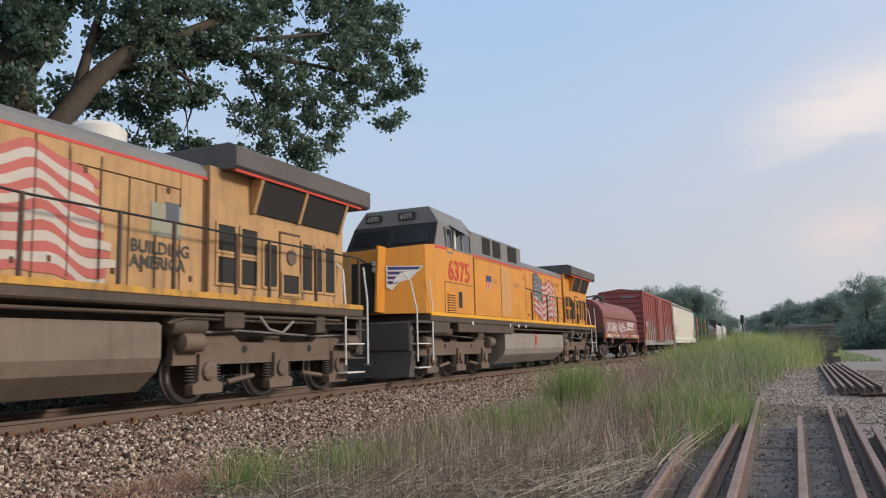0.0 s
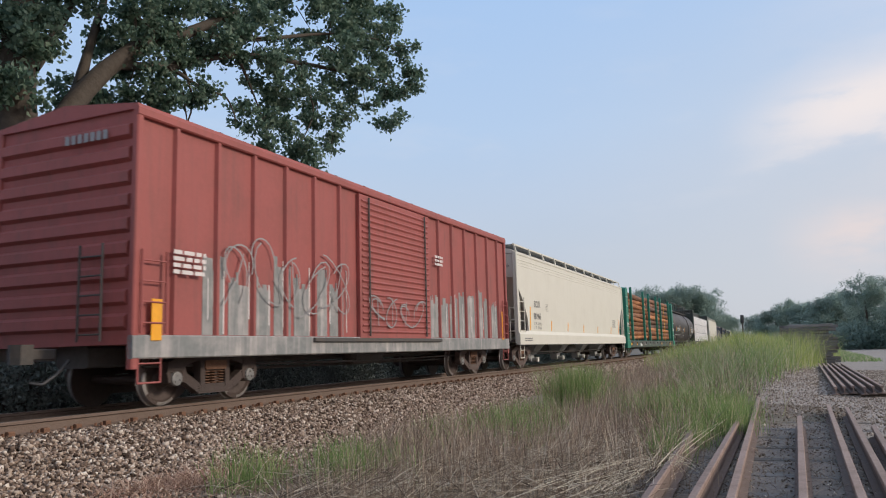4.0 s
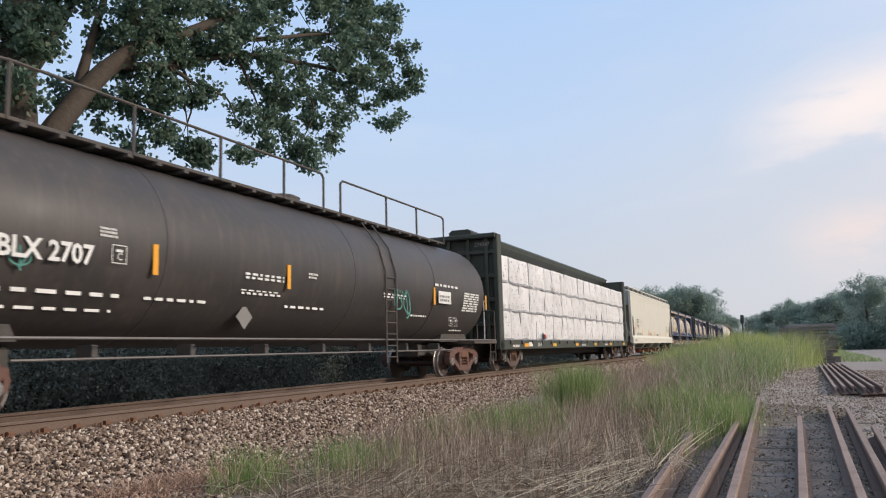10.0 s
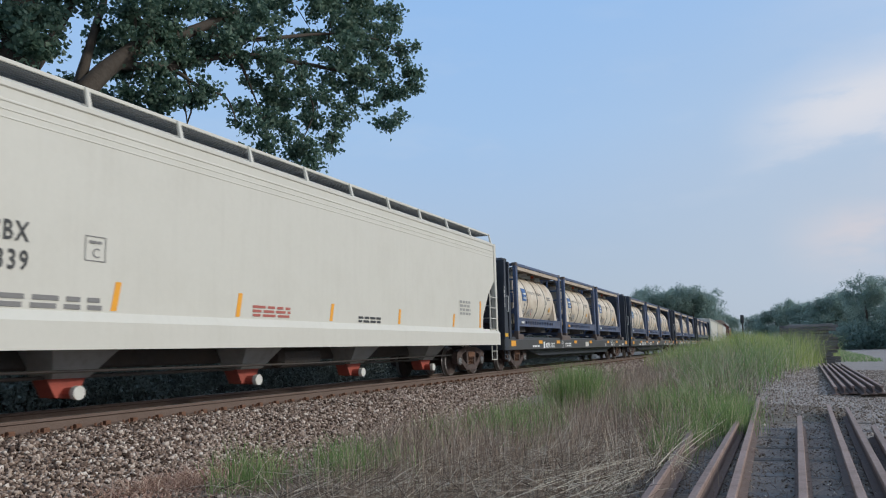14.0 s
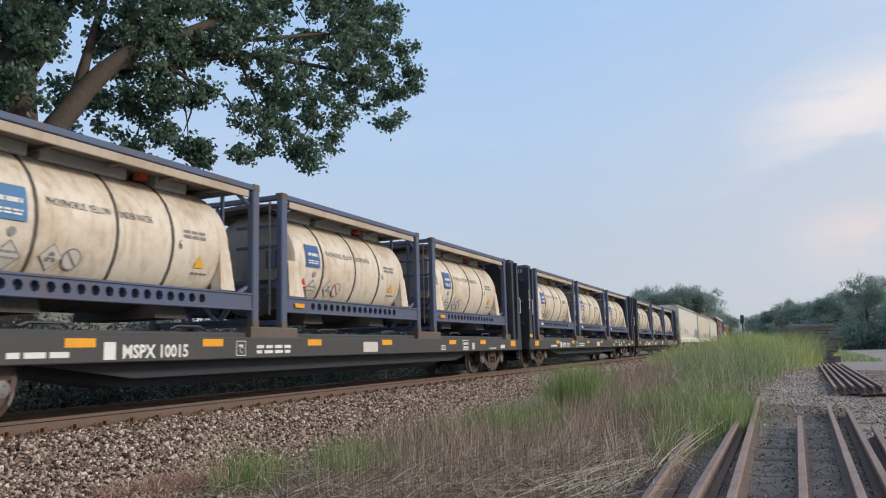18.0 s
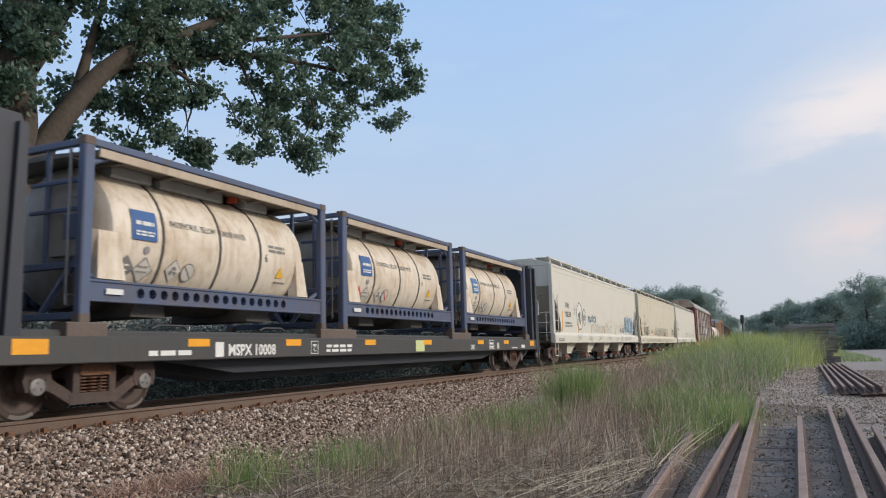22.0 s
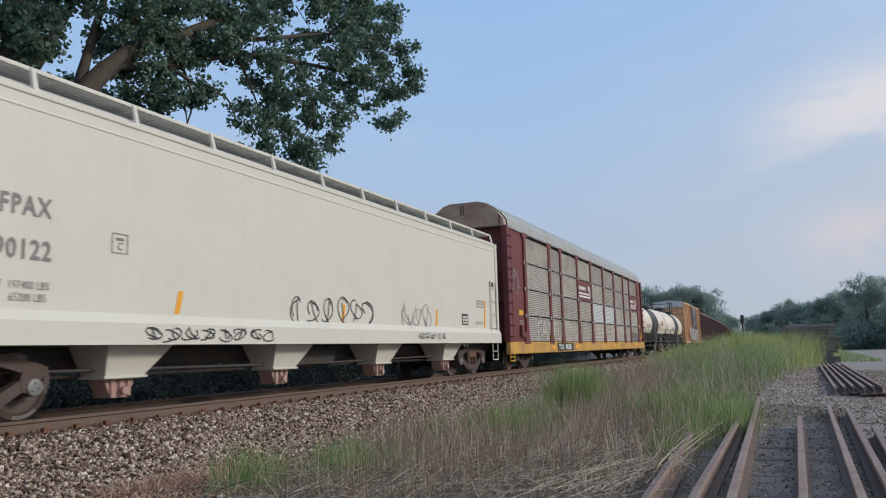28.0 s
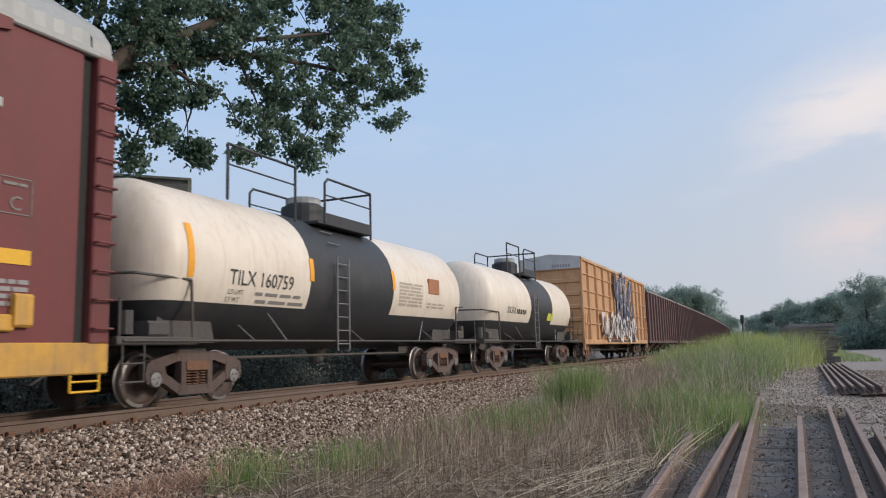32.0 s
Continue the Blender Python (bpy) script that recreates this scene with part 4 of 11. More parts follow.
M_TANKBROWN = paint("fuel_tank_brown", (0.20, 0.16, 0.125), 0.7, vary=0.12, dirt=0.6, streak=0.4, grime=(0.11, 0.08, 0.058), bump=0.12)
M_POST = paint("rusty_post", (0.075, 0.05, 0.036), 0.75, vary=0.3, dirt=0.5, grime=(0.14, 0.075, 0.04), bump=0.2)
M_SILL = paint("sill_yellow", (0.85, 0.42, 0.02), 0.45, vary=0.08, dirt=0.2, bump=0.04)
M_REDLINE = paint("red_line_paint", (0.62, 0.05, 0.035), 0.5, vary=0.1, dirt=0.15, bump=0)
M_VENT = paint("dark_vent", (0.02, 0.02, 0.02), 0.8, vary=0.3, dirt=0.2, bump=0.3, grain=60)
M_FLAGW = paint("flag_white", (0.56, 0.50, 0.44), 0.5, vary=0.1, dirt=0.15, bump=0)
M_FLAGR = paint("flag_red", (0.50, 0.12, 0.10), 0.5, vary=0.1, dirt=0.15, bump=0)
M_FLAGB = paint("flag_blue_grey", (0.09, 0.10, 0.13), 0.5, vary=0.1, dirt=0.2, bump=0)
M_FADEDYEL = paint("faded_yellow_panel", (0.60, 0.30, 0.10), 0.6, vary=0.08, dirt=0.35, streak=0.3, grime=(0.45, 0.28, 0.16), bump=0)
M_NAVY = paint("navy_paint", (0.05, 0.05, 0.16), 0.5, vary=0.1, dirt=0.1, bump=0)
M_LAMP = bpy.data.materials.new("lamp_glow")
M_LAMP.use_nodes = True
M_LAMP.node_tree.nodes["Principled BSDF"].inputs["Emission Color"].default_value = (1, 0.93, 0.8, 1)
M_LAMP.node_tree.nodes["Principled BSDF"].inputs["Emission Strength"].default_value = 1.2
M_GLASS = bpy.data.materials.new("cab_glass")
M_GLASS.use_nodes = True
g = M_GLASS.node_tree.nodes["Principled BSDF"]
g.inputs["Base Color"].default_value, g.inputs["Roughness"].default_value, g.inputs["Metallic"].default_value = (0.03, 0.035, 0.04, 1), 0.06, 0.0
g.inputs["Coat Weight"].default_value = 0.4
M_DARKGLASS = paint("tinted_glass", (0.02, 0.022, 0.025), 0.2, vary=0.1, dirt=0.2, grime=(0.07, 0.07, 0.07), bump=0)
M_DARKGLASS.node_tree.nodes["Principled BSDF"].inputs["Specular IOR Level"].default_value = 0.25


def flag(car, x, y0, ymid, y1, z0, z1):
    """Painted rippling flag: red and white bands with a torn fly edge, and a dark canton with stars."""
    def wave(y, k):
        u = y - y0
        return 0.13 * math.sin(u * 3.1 + 0.5) + 0.04 * math.sin(u * 7.3 + k * 0.35) - 0.05 * u
    n = 22
    for i in range(13):
        bm = bmesh.new()
        a, b = z0 + (z1 - z0) * i / 13, z0 + (z1 - z0) * (i + 1) / 13
        ya = ymid - 0.1 if i > 5 else y0 + 0.1 + 0.05 * math.sin(i * 2.1)
        yb = y1 + (0.22 * math.exp(-((i - 3.5) / 2.0) ** 2)) - 0.12 * (i > 9) + 0.05 * math.sin(i * 2.7)
        prev = None
        for k in range(n + 1):
            y = ya + (yb - ya) * k / n
            thin = 0.5 * (b - a) * max(0.0, k / n - 0.8) * (i in (1, 4, 8))
            q = (bm.verts.new((x, y, a + wave(y, i) + thin)), bm.verts.new((x, y, b + wave(y, i + 1) - thin)))
            if prev:
                bm.faces.new((prev[0], q[0], q[1], prev[1]))
            prev = q
        part("flag_stripe", bm, M_FLAGR if i % 2 == 0 else M_FLAGW, car)
    h = z1 - z0
    bm = bmesh.new()
    low = [(y0 + 0.05 + (ymid - y0) * k / 6, z0 + h * 0.46 + wave(y0 + (ymid - y0) * k / 6, 6)) for k in range(7)]
    high = [(y0 + (ymid - y0) * (1 - k / 6), z1 + 0.02 + 0.09 * math.sin(math.pi * k / 6) + 0.6 * wave(y0 + (ymid - y0) * (1 - k / 6), 13)) for k in range(7)]
    bm.faces.new([bm.verts.new((x + 0.002, p, q)) for p, q in low + high])
    canton = part("flag_canton", bm, M_FLAGB, car)
    stars = bmesh.new()
    for i in range(5):
        for k in range(6):
            cy = y0 + 0.16 + k * (ymid - y0 - 0.18) / 6 + 0.07 * (i % 2)
            cz = z0 + h * (0.54 + 0.1 * i) + wave(cy, 9) * 0.8
            stars.faces.new([stars.verts.new((x + 0.004, cy + 0.042 * math.cos(t), cz + 0.042 * math.sin(t))) for t in [math.tau * j / 5 + 0.3 for j in range(5)]])
    y = -0.9
    while y < y1:
        if y > y0 + 0.1:
            bm = bmesh.new()
            box(bm, x + 0.003, x + 0.006, y - 0.009, y + 0.009, z0 - 0.05, z1 + 0.05)
            part("panel_gap", fix(bm), M_SEAM, car)
        y += 0.52
    s = part("flag_star", stars, M_FLAGW, canton)
    s["kind"] = "stuff"


def loco_truck(car, mid, y, wb=1.98):
    bm = bmesh.new()
    for s in (1, -1):
        prism(bm, [(y - wb - 0.75, 0.62), (y - wb - 0.7, 1.05), (y - 1.3, 1.1), (y - 1.1, 0.98), (y + 1.1, 0.98), (y + 1.3, 1.1), (y + wb + 0.7, 1.05), (y + wb + 0.75, 0.62), (y + wb + 0.35, 0.62), (y + wb - 0.35, 0.62), (y + 0.45, 0.62), (y - 0.45, 0.62), (y - wb + 0.35, 0.62), (y - wb - 0.35, 0.62)], s * 1.02, s * 1.16, "x")
    rbox(bm, -1.0, 1.0, y - 0.25, y + 0.25, 0.7, 1.1, 0.04, "x")
    rbox(bm, -1.0, 1.0, y - 1.25, y - 0.9, 0.7, 1.0, 0.04, "x")
    rbox(bm, -1.0, 1.0, y + 0.9, y + 1.25, 0.7, 1.0, 0.04, "x")
    truck = part("truck", fix(bm), M_LTRUCK, car)
    for k in (-1, 0, 1):
        yy = y + k * wb
        bm = bmesh.new()
        prism(bm, [(yy - 0.34, 0.16), (yy + 0.34, 0.16), (yy + 0.36, 0.3), (yy + 0.22, 0.36), (yy + 0.2, 0.8), (yy - 0.2, 0.8), (yy - 0.22, 0.36), (yy - 0.36, 0.3)], 1.06, 1.22, "x")
        lathe(bm, ((1.2, 0.15), (1.27, 0.15), (1.29, 0.1)), 12, "x", (0, yy, 0.52))
        part("axle_box", fix(bm), M_LTRUCK, truck)
        bm = bmesh.new()
        for e in (-1, 1):
            for i in range(5):
                z = 0.36 + i * 0.05
                lathe(bm, ((z, 0.05), (z + 0.01, 0.085), (z + 0.024, 0.085), (z + 0.034, 0.05)), 9, "z", (1.1, yy + e * 0.31, 0))
        part("spring_nest", bm, M_STEEL, truck)
        w = new("wheelset", PROTO["loco_wheelset"])
        home = pose(0, yy, 0.5)
        w.parent, w.matrix_basis = truck, home
        WHEELS.append((w, mid + yy, home))
    for e in (-1, 1):
        # Raised dark discs stand for the shade inside the frame holes.
        bm = bmesh.new()
        rod(bm, (1.14, y + e * 1.0, 0.86), (1.166, y + e * 1.0, 0.86), 0.07, 10)
        rod(bm, (1.14, y + e * (wb + 0.1), 0.93), (1.166, y + e * (wb + 0.1), 0.93), 0.05, 10)
        part("frame_hole", fix(bm), M_VENT, truck)["kind"] = "stuff"
        bm = bmesh.new()
        lathe(bm, ((-0.28, 0.08), (-0.24, 0.16), (0.2, 0.16), (0.26, 0.1), (0.4, 0.04)), 12, "y", (1.22, y + e * (wb + 0.42), 0.98))
        smooth(part("brake_cylinder", fix(bm), M_LTRUCK, truck))
        bm = bmesh.new()
        rod(bm, (1.15, y + e * 0.75, 0.4), (1.15, y + e * (wb - 0.55), 0.32), 0.045, 6)
        part("brake_rod", fix(bm), M_LTRUCK, truck)
    bm = bmesh.new()
    pipe(bm, [(1.2, y - wb - 0.6, 1.12), (1.2, y - 1.2, 1.18), (1.2, y + 1.2, 1.1), (1.2, y + wb + 0.5, 1.14)], 0.022)
    part("sand_pipe", fix(bm), M_LGREY, truck)


def locomotive(mid, lead):
    body = M_LOCO if lead else M_LOCO_OLD
    car = thing("locomotive", "yellow diesel locomotive with grey cab roof and flag on its hood" if lead else "faded yellow diesel locomotive with a flag and slogan on its hood", "locomotive", "locomotives")
    if "loco_wheelset" not in PROTO:
        bm = bmesh.new()
        rod(bm, (-1.0, 0, 0), (1.0, 0, 0), 0.1, 10)
        for s in (-1, 1):
            lathe(bm, [(s * q, r) for q, r in ((0.66, 0.15), (0.675, 0.535), (0.70, 0.535), (0.715, 0.505), (0.80, 0.498), (0.81, 0.43), (0.77, 0.4), (0.76, 0.2), (0.83, 0.15), (0.84, 0.1))], 30, "x")
        PROTO["loco_wheelset"] = bm_mesh(fix(bm), "wheelset", M_WHEEL)
        bright_rim(PROTO["loco_wheelset"], 0.42)
    # platform and sill
    bm = bmesh.new()
    rbox(bm, -1.53, 1.53, -9.2, 9.95, 1.50, 1.70, 0.03)
    box(bm, -1.50, 1.50, -9.0, -7.9, 1.22, 1.52)
    box(bm, -1.50, 1.50, -7.3, -2.4, 1.26, 1.52)
    rbox(bm, -0.6, 0.6, -9.8, 9.9, 0.9, 1.5, 0.05)
    part("platform", fix(bm), M_LFRAME, car)
    for s in (1, -1):
        bm = bmesh.new()
        rbox(bm, s * 1.535 - 0.01, s * 1.535 + 0.012, -9.2, 9.95, 1.66, 1.76, 0.006)
        part("sill_stripe", fix(bm), M_SILL if lead else M_SILL_OLD, car)
    # nose and lower cab
    bm = bmesh.new()
    plan = [(0.5, -9.85), (1.40, -9.2), (1.42, -8.6), (1.42, -5.85), (-1.42, -5.85), (-1.42, -8.6), (-1.40, -9.2), (-0.5, -9.85)]
    lo = [bm.verts.new((x, y, 1.72)) for x, y in plan]
    ztop = {-9.85: 3.40, -9.2: 3.53, -8.6: 3.6, -5.85: 3.62}
    hi = [bm.verts.new((x, y + (0.12 if y < -9.5 else 0), ztop[y])) for x, y in plan]
    bm.faces.new(lo[::-1])
    bm.faces.new(hi)
    for i in range(8):
        j = (i + 1) % 8
        bm.faces.new((lo[i], lo[j], hi[j], hi[i]))
    part("nose", fix(bm), body, car)
    # upper cab
    bm = bmesh.new()
    hexa(bm, ((-1.40, -8.62, 3.45), (1.40, -8.62, 3.45), (1.40, -5.85, 3.45), (-1.40, -5.85, 3.45), (-1.32, -8.12, 4.32), (1.32, -8.12, 4.32), (1.34, -5.85, 4.32), (-1.34, -5.85, 4.32)))
    hexa(bm, ((-1.32, -8.13, 4.31), (1.32, -8.13, 4.31), (1.36, -5.8, 4.31), (-1.36, -5.8, 4.31), (-1.0, -8.02, 4.78), (1.0, -8.02, 4.78), (1.05, -5.8, 4.70), (-1.05, -5.8, 4.70)))
    part("cab", fix(bm), M_LGREY, car, "grey upper cab with slanted roof")
    # Dark window frame, spread over the cab front to stand for its shade.
    bm = bmesh.new()
    hexa(bm, ((-1.37, -8.575, 3.60), (1.37, -8.575, 3.60), (1.37, -8.45, 3.60), (-1.37, -8.45, 3.60), (-1.31, -8.17, 4.29), (1.31, -8.17, 4.29), (1.31, -8.1, 4.29), (-1.31, -8.1, 4.29)))
    part("windshield_frame", fix(bm), M_VENT, car)
    for x0, x1 in ((-1.2, -0.12), (0.12, 1.2)):
        bm = bmesh.new()
        hexa(bm, ((x0, -8.55, 3.70), (x1, -8.55, 3.70), (x1, -8.45, 3.70), (x0, -8.45, 3.70), (x0, -8.27, 4.16), (x1, -8.27, 4.16), (x1, -8.1, 4.16), (x0, -8.1, 4.16)))
        part("windshield", fix(bm), M_DARKGLASS, car, "dark windscreen pane")
    for y0, y1, z0, z1 in ((-7.75, -7.42, 3.5, 4.15), (-7.2, -6.65, 3.62, 4.12), (-6.55, -5.98, 3.62, 4.12)):
        bm = bmesh.new()
        prism(bm, ((1.36, z0), (1.405, z0), (1.375, z1), (1.33, z1)), y0, y1)
        win = part("side_window", fix(bm), M_GLASS, car, "cab side window")
        bm = bmesh.new()
        for a, b, c, d in ((y0 - 0.05, y1 + 0.05, z0 - 0.05, z0), (y0 - 0.05, y1 + 0.05, z1, z1 + 0.05), (y0 - 0.05, y0, z0, z1), (y1, y1 + 0.05, z0, z1)):
            hexa(bm, ((1.34, a, c), (1.425 - 0.03 * (c > 3.9), a, c), (1.425 - 0.03 * (c > 3.9), b, c), (1.34, b, c), (1.34, a, d), (1.425 - 0.03 * (d > 3.9), a, d), (1.425 - 0.03 * (d > 3.9), b, d), (1.34, b, d)))
        part("window_frame", fix(bm), M_LGREY, win)
    bm = bmesh.new()
    hexa(bm, ((1.36, -7.4, 4.28), (1.40, -7.4, 4.25), (1.40, -6.3, 4.25), (1.36, -6.3, 4.28), (1.36, -7.4, 4.31), (1.62, -7.3, 4.10), (1.62, -6.4, 4.10), (1.36, -6.3, 4.31)))
    part("sun_shade", fix(bm), M_LGREY, car)
    bm = bmesh.new()
    rbox(bm, 1.42, 1.46, -7.32, -7.2, 3.6, 4.15, 0.01, "z")
    part("mirror", fix(bm), M_WHITE, car)
    bm = bmesh.new()
    box(bm, 0.1, 0.62, -8.16, -8.02, 4.44, 4.64)
    part("number_board", fix(bm), M_BLACK, car)
    bm = bmesh.new()
    box(bm, -0.95, -0.45, -8.16, -8.02, 4.44, 4.64)
    part("number_board", fix(bm), M_BLACK, car)
    if lead:
        for x in (0.36, -0.7):
            lettering(car, "6375", (x, -8.166, 4.47), 0.19, M_LETTERW, "front", align="CENTER")
    bm = bmesh.new()
    box(bm, -0.4, 0.42, -9.92, -9.80, 1.75, 3.05)
    part("nose_door", fix(bm), M_VENT if lead else body, car, "dark recessed nose door" if lead else "")
    bm = bmesh.new()
    prism(bm, ((-10.26, 1.75), (-9.8, 1.75), (-9.7, 3.46), (-10.12, 3.46)), 0.45, 0.51, "x")
    part("nose_fin", fix(bm), body, car)
    for z in (2.86, 3.02):
        bm = bmesh.new()
        lathe(bm, ((-9.97, 0.07), (-9.86, 0.07)), 12, "y", (0.3, 0, z))
        part("headlight", fix(bm), M_LETTERW, car)
    # wing emblem on the slanted nose face: plain bands
    def nose_y(x, z):
        return -9.85 + (x - 0.5) * (0.65 / 0.9) + 0.12 * (z - 1.72) / 1.7 * (1.4 - x) / 0.9 - 0.03
    def wing(name, pts, lift, m):
        bm = bmesh.new()
        bm.faces.new([bm.verts.new((x, nose_y(x, z) - lift, z)) for x, z in pts])
        part(name, bm, m, car)
    wing("emblem_wing", ((0.54, 2.96), (0.56, 2.40), (0.68, 2.32), (0.82, 2.52), (1.08, 2.62), (1.33, 2.90), (1.36, 2.96)), 0.0, M_LETTERW)
    for i in range(4):
        z = 2.955 - 0.125 * i
        wing("emblem_band", ((0.57, z - 0.02), (0.59, z - 0.10), (1.25 - 0.17 * i, z - 0.10), (1.32 - 0.16 * i, z - 0.02)), 0.005, M_NAVY)
    # steps, plough and white grab rails at both ends
    for e in (-1, 1):
        yy = -9.5 if e < 0 else 9.75
        for s in (1, -1):
            bm = bmesh.new()
            prism(bm, ((yy - 0.42, 0.3), (yy + 0.42, 0.3), (yy + 0.5, 1.5), (yy - 0.5, 1.5)), s * 0.95, s * 1.0, "x")
            box(bm, s * 1.0 if s > 0 else -1.5, 1.5 if s > 0 else -1.0, yy - 0.45, yy + 0.45, 1.46, 1.52)
            part("step_well", fix(bm), M_STEEL, car)
            for i in range(4):
                bm = bmesh.new()
                rbox(bm, min(s * 1.0, s * 1.48), max(s * 1.0, s * 1.48), yy - 0.36, yy + 0.36, 0.32 + 0.3 * i, 0.35 + 0.3 * i, 0.008)
                part("step", fix(bm), M_LETTERW if i % 2 == 0 else M_STEEL, car)
            bm = bmesh.new()
            pipe(bm, [(s * 1.5, yy - 0.46, 0.5), (s * 1.5, yy - 0.46, 1.75), (s * 1.35, yy - 0.4 + e * 0.1, 2.5), (s * 1.1, yy - 0.4, 2.75)], 0.022)
            part("grab_rail", fix(bm), M_LETTERW, car)
            bm = bmesh.new()
            pipe(bm, [(s * 1.5, yy + 0.46, 0.5), (s * 1.5, yy + 0.46, 1.9), (s * 1.5, yy + 0.3, 2.6)], 0.022)
            part("grab_rail", fix(bm), M_LETTERW, car)
        bm = bmesh.new()
        rbox(bm, -1.3, 1.3, min(yy + e * 0.3, yy + e * 0.55), max(yy + e * 0.3, yy + e * 0.55), 0.75, 1.5, 0.04, "x")
        if e < 0:
            prism(bm, ((-10.0, 0.75), (-10.2, 0.12), (-9.9, 0.12), (-9.8, 0.75)), -1.35, 1.35, "x")
        part("pilot", fix(bm), M_STEEL, car)
    # equipment section behind the cab
    bm = bmesh.new()
    rbox(bm, -1.40, 1.40, -5.85, -0.95, 1.70, 3.60, 0.02)
    part("equipment_body", fix(bm), body, car)
    bm = bmesh.new()
    prism(bm, ((-1.38, 3.60), (1.38, 3.60), (1.37, 4.30), (1.05, 4.46), (-1.05, 4.46), (-1.37, 4.30)), -5.85, -1.0)
    part("equipment_roof", fix(bm), M_LGREY, car)
    for y0, y1 in ((-4.85, -4.2), (-3.9, -3.2), (-2.4, -1.5)):
        bm = bmesh.new()
        for i in range(6):
            rbox(bm, 1.36, 1.395, y0, y1, 3.76 + 0.085 * i, 3.80 + 0.085 * i, 0.008)
        box(bm, 1.33, 1.382, y0 - 0.03, y1 + 0.03, 3.73, 4.27)
        part("air_vent", fix(bm), M_VENT, car, "dark louvred vent")
    bm = bmesh.new()
    rbox(bm, 1.405, 1.415, -5.8, -0.95, 3.56, 3.62, 0.003)
    part("red_line", fix(bm), M_REDLINE, car)
    bm = bmesh.new()
    hexa(bm, ((1.41, -8.62, 3.51), (1.426, -8.62, 3.51), (1.426, -7.85, 3.53), (1.41, -7.85, 3.53), (1.41, -8.62, 3.585), (1.426, -8.62, 3.585), (1.426, -7.85, 3.60), (1.41, -7.85, 3.60)))
    part("red_line", fix(bm), M_REDLINE, car)
    # cab-side locker and louvres
    for y0, y1, z0, z1 in ((-8.0, -5.95, 1.78, 2.62), (-5.75, -3.4, 1.78, 3.5), (-3.35, -1.0, 1.78, 3.5)):
        bm = bmesh.new()
        rbox(bm, 1.40, 1.432, y0, y1, z0, z1, 0.01)
        door = part("access_door", fix(bm), body, car)
        # Dark plate behind the door: painted shade along its edges.
        bm = bmesh.new()
        box(bm, 1.39, 1.424 if y0 < -5.9 else 1.406, y0 - 0.018, y1 + 0.018, z0 - 0.01, z1 + 0.022)
        part("door_gap", fix(bm), M_SEAM, door)
    bm = bmesh.new()
    for i in range(9):
        rbox(bm, 1.42, 1.455, -7.85, -7.3, 1.72 + 0.07 * i, 1.765 + 0.07 * i, 0.008)
    part("louvre", fix(bm), body, car)
    # Dark sheet behind the slats stands for the shade between them.
    patch(car, 1.436, -7.86, -7.29, 1.74, 2.32, M_SEAM, "louvre_backing")
    bm = bmesh.new()
    rbox(bm, 1.425, 1.44, -7.05, -6.8, 1.95, 2.4, 0.01)
    part("window_vent", fix(bm), M_VENT, car)
    # engine hood with its doors
    # Hood core coloured dark, so the gaps between its doors look shaded.
    bm = bmesh.new()
    rbox(bm, -1.15, 1.15, -0.95, 5.45, 1.70, 3.80, 0.02)
    part("hood", fix(bm), M_SEAM, car)
    bm = bmesh.new()
    prism(bm, ((-1.17, 3.72), (1.17, 3.72), (1.15, 3.86), (0.95, 4.0), (-0.95, 4.0), (-1.15, 3.86)), -0.97, 6.0)
    part("hood_roof", fix(bm), M_LGREY, car)
    bm = bmesh.new()
    rbox(bm, 1.16, 1.178, -0.95, 5.45, 3.68, 3.73, 0.004)
    part("red_line", fix(bm), M_REDLINE, car)
    y = -0.9
    i = 0
    while y < 5.2:
        bm = bmesh.new()
        rbox(bm, 1.145, 1.172, y + 0.018, y + 0.502, 1.76, 3.4 if 2.4 < y < 4.4 else 3.69, 0.008)
        if 2.4 < y < 4.4:
            rbox(bm, 1.145, 1.172, y, y + 0.52, 3.42, 3.69, 0.004)
        door = part("hood_door", fix(bm), body, car)
        bm = bmesh.new()
        z = (2.02, 3.3, 1.95)[i % 3]
        rbox(bm, 1.17, 1.19, y + 0.22, y + 0.28, z, z + 0.09, 0.008)
        part("latch", fix(bm), M_SEAM, door)
        y += 0.52
        i += 1
    # radiator section
    bm = bmesh.new()
    rbox(bm, -1.22, 1.22, 5.45, 9.65, 1.70, 3.95, 0.02)
    part("radiator_body", fix(bm), body, car)
    bm = bmesh.new()
    prism(bm, ((-1.5, 3.92), (1.5, 3.92), (1.56, 3.97), (1.56, 4.30), (1.4, 4.38), (-1.4, 4.38), (-1.56, 4.30), (-1.56, 3.97)), 5.7, 10.3)
    part("radiator_wing", fix(bm), M_WING, car, "overhanging radiator housing")
    bm = bmesh.new()
    rbox(bm, 1.47, 1.505, 5.75, 10.0, 3.875, 3.925, 0.006)
    part("red_line", fix(bm), M_REDLINE, car)
    for y in (6.5, 7.9, 9.4):
        bm = bmesh.new()
        hexa(bm, ((1.2, y, 3.28), (1.29, y, 3.28), (1.29, y + 0.08, 3.28), (1.2, y + 0.08, 3.28), (1.2, y, 3.9), (1.5, y, 3.9), (1.5, y + 0.08, 3.9), (1.2, y + 0.08, 3.9)))
        part("screen_strut", fix(bm), body, car)
    for y0, y1 in ((6.58, 7.9), (7.98, 9.4)):
        bm = bmesh.new()
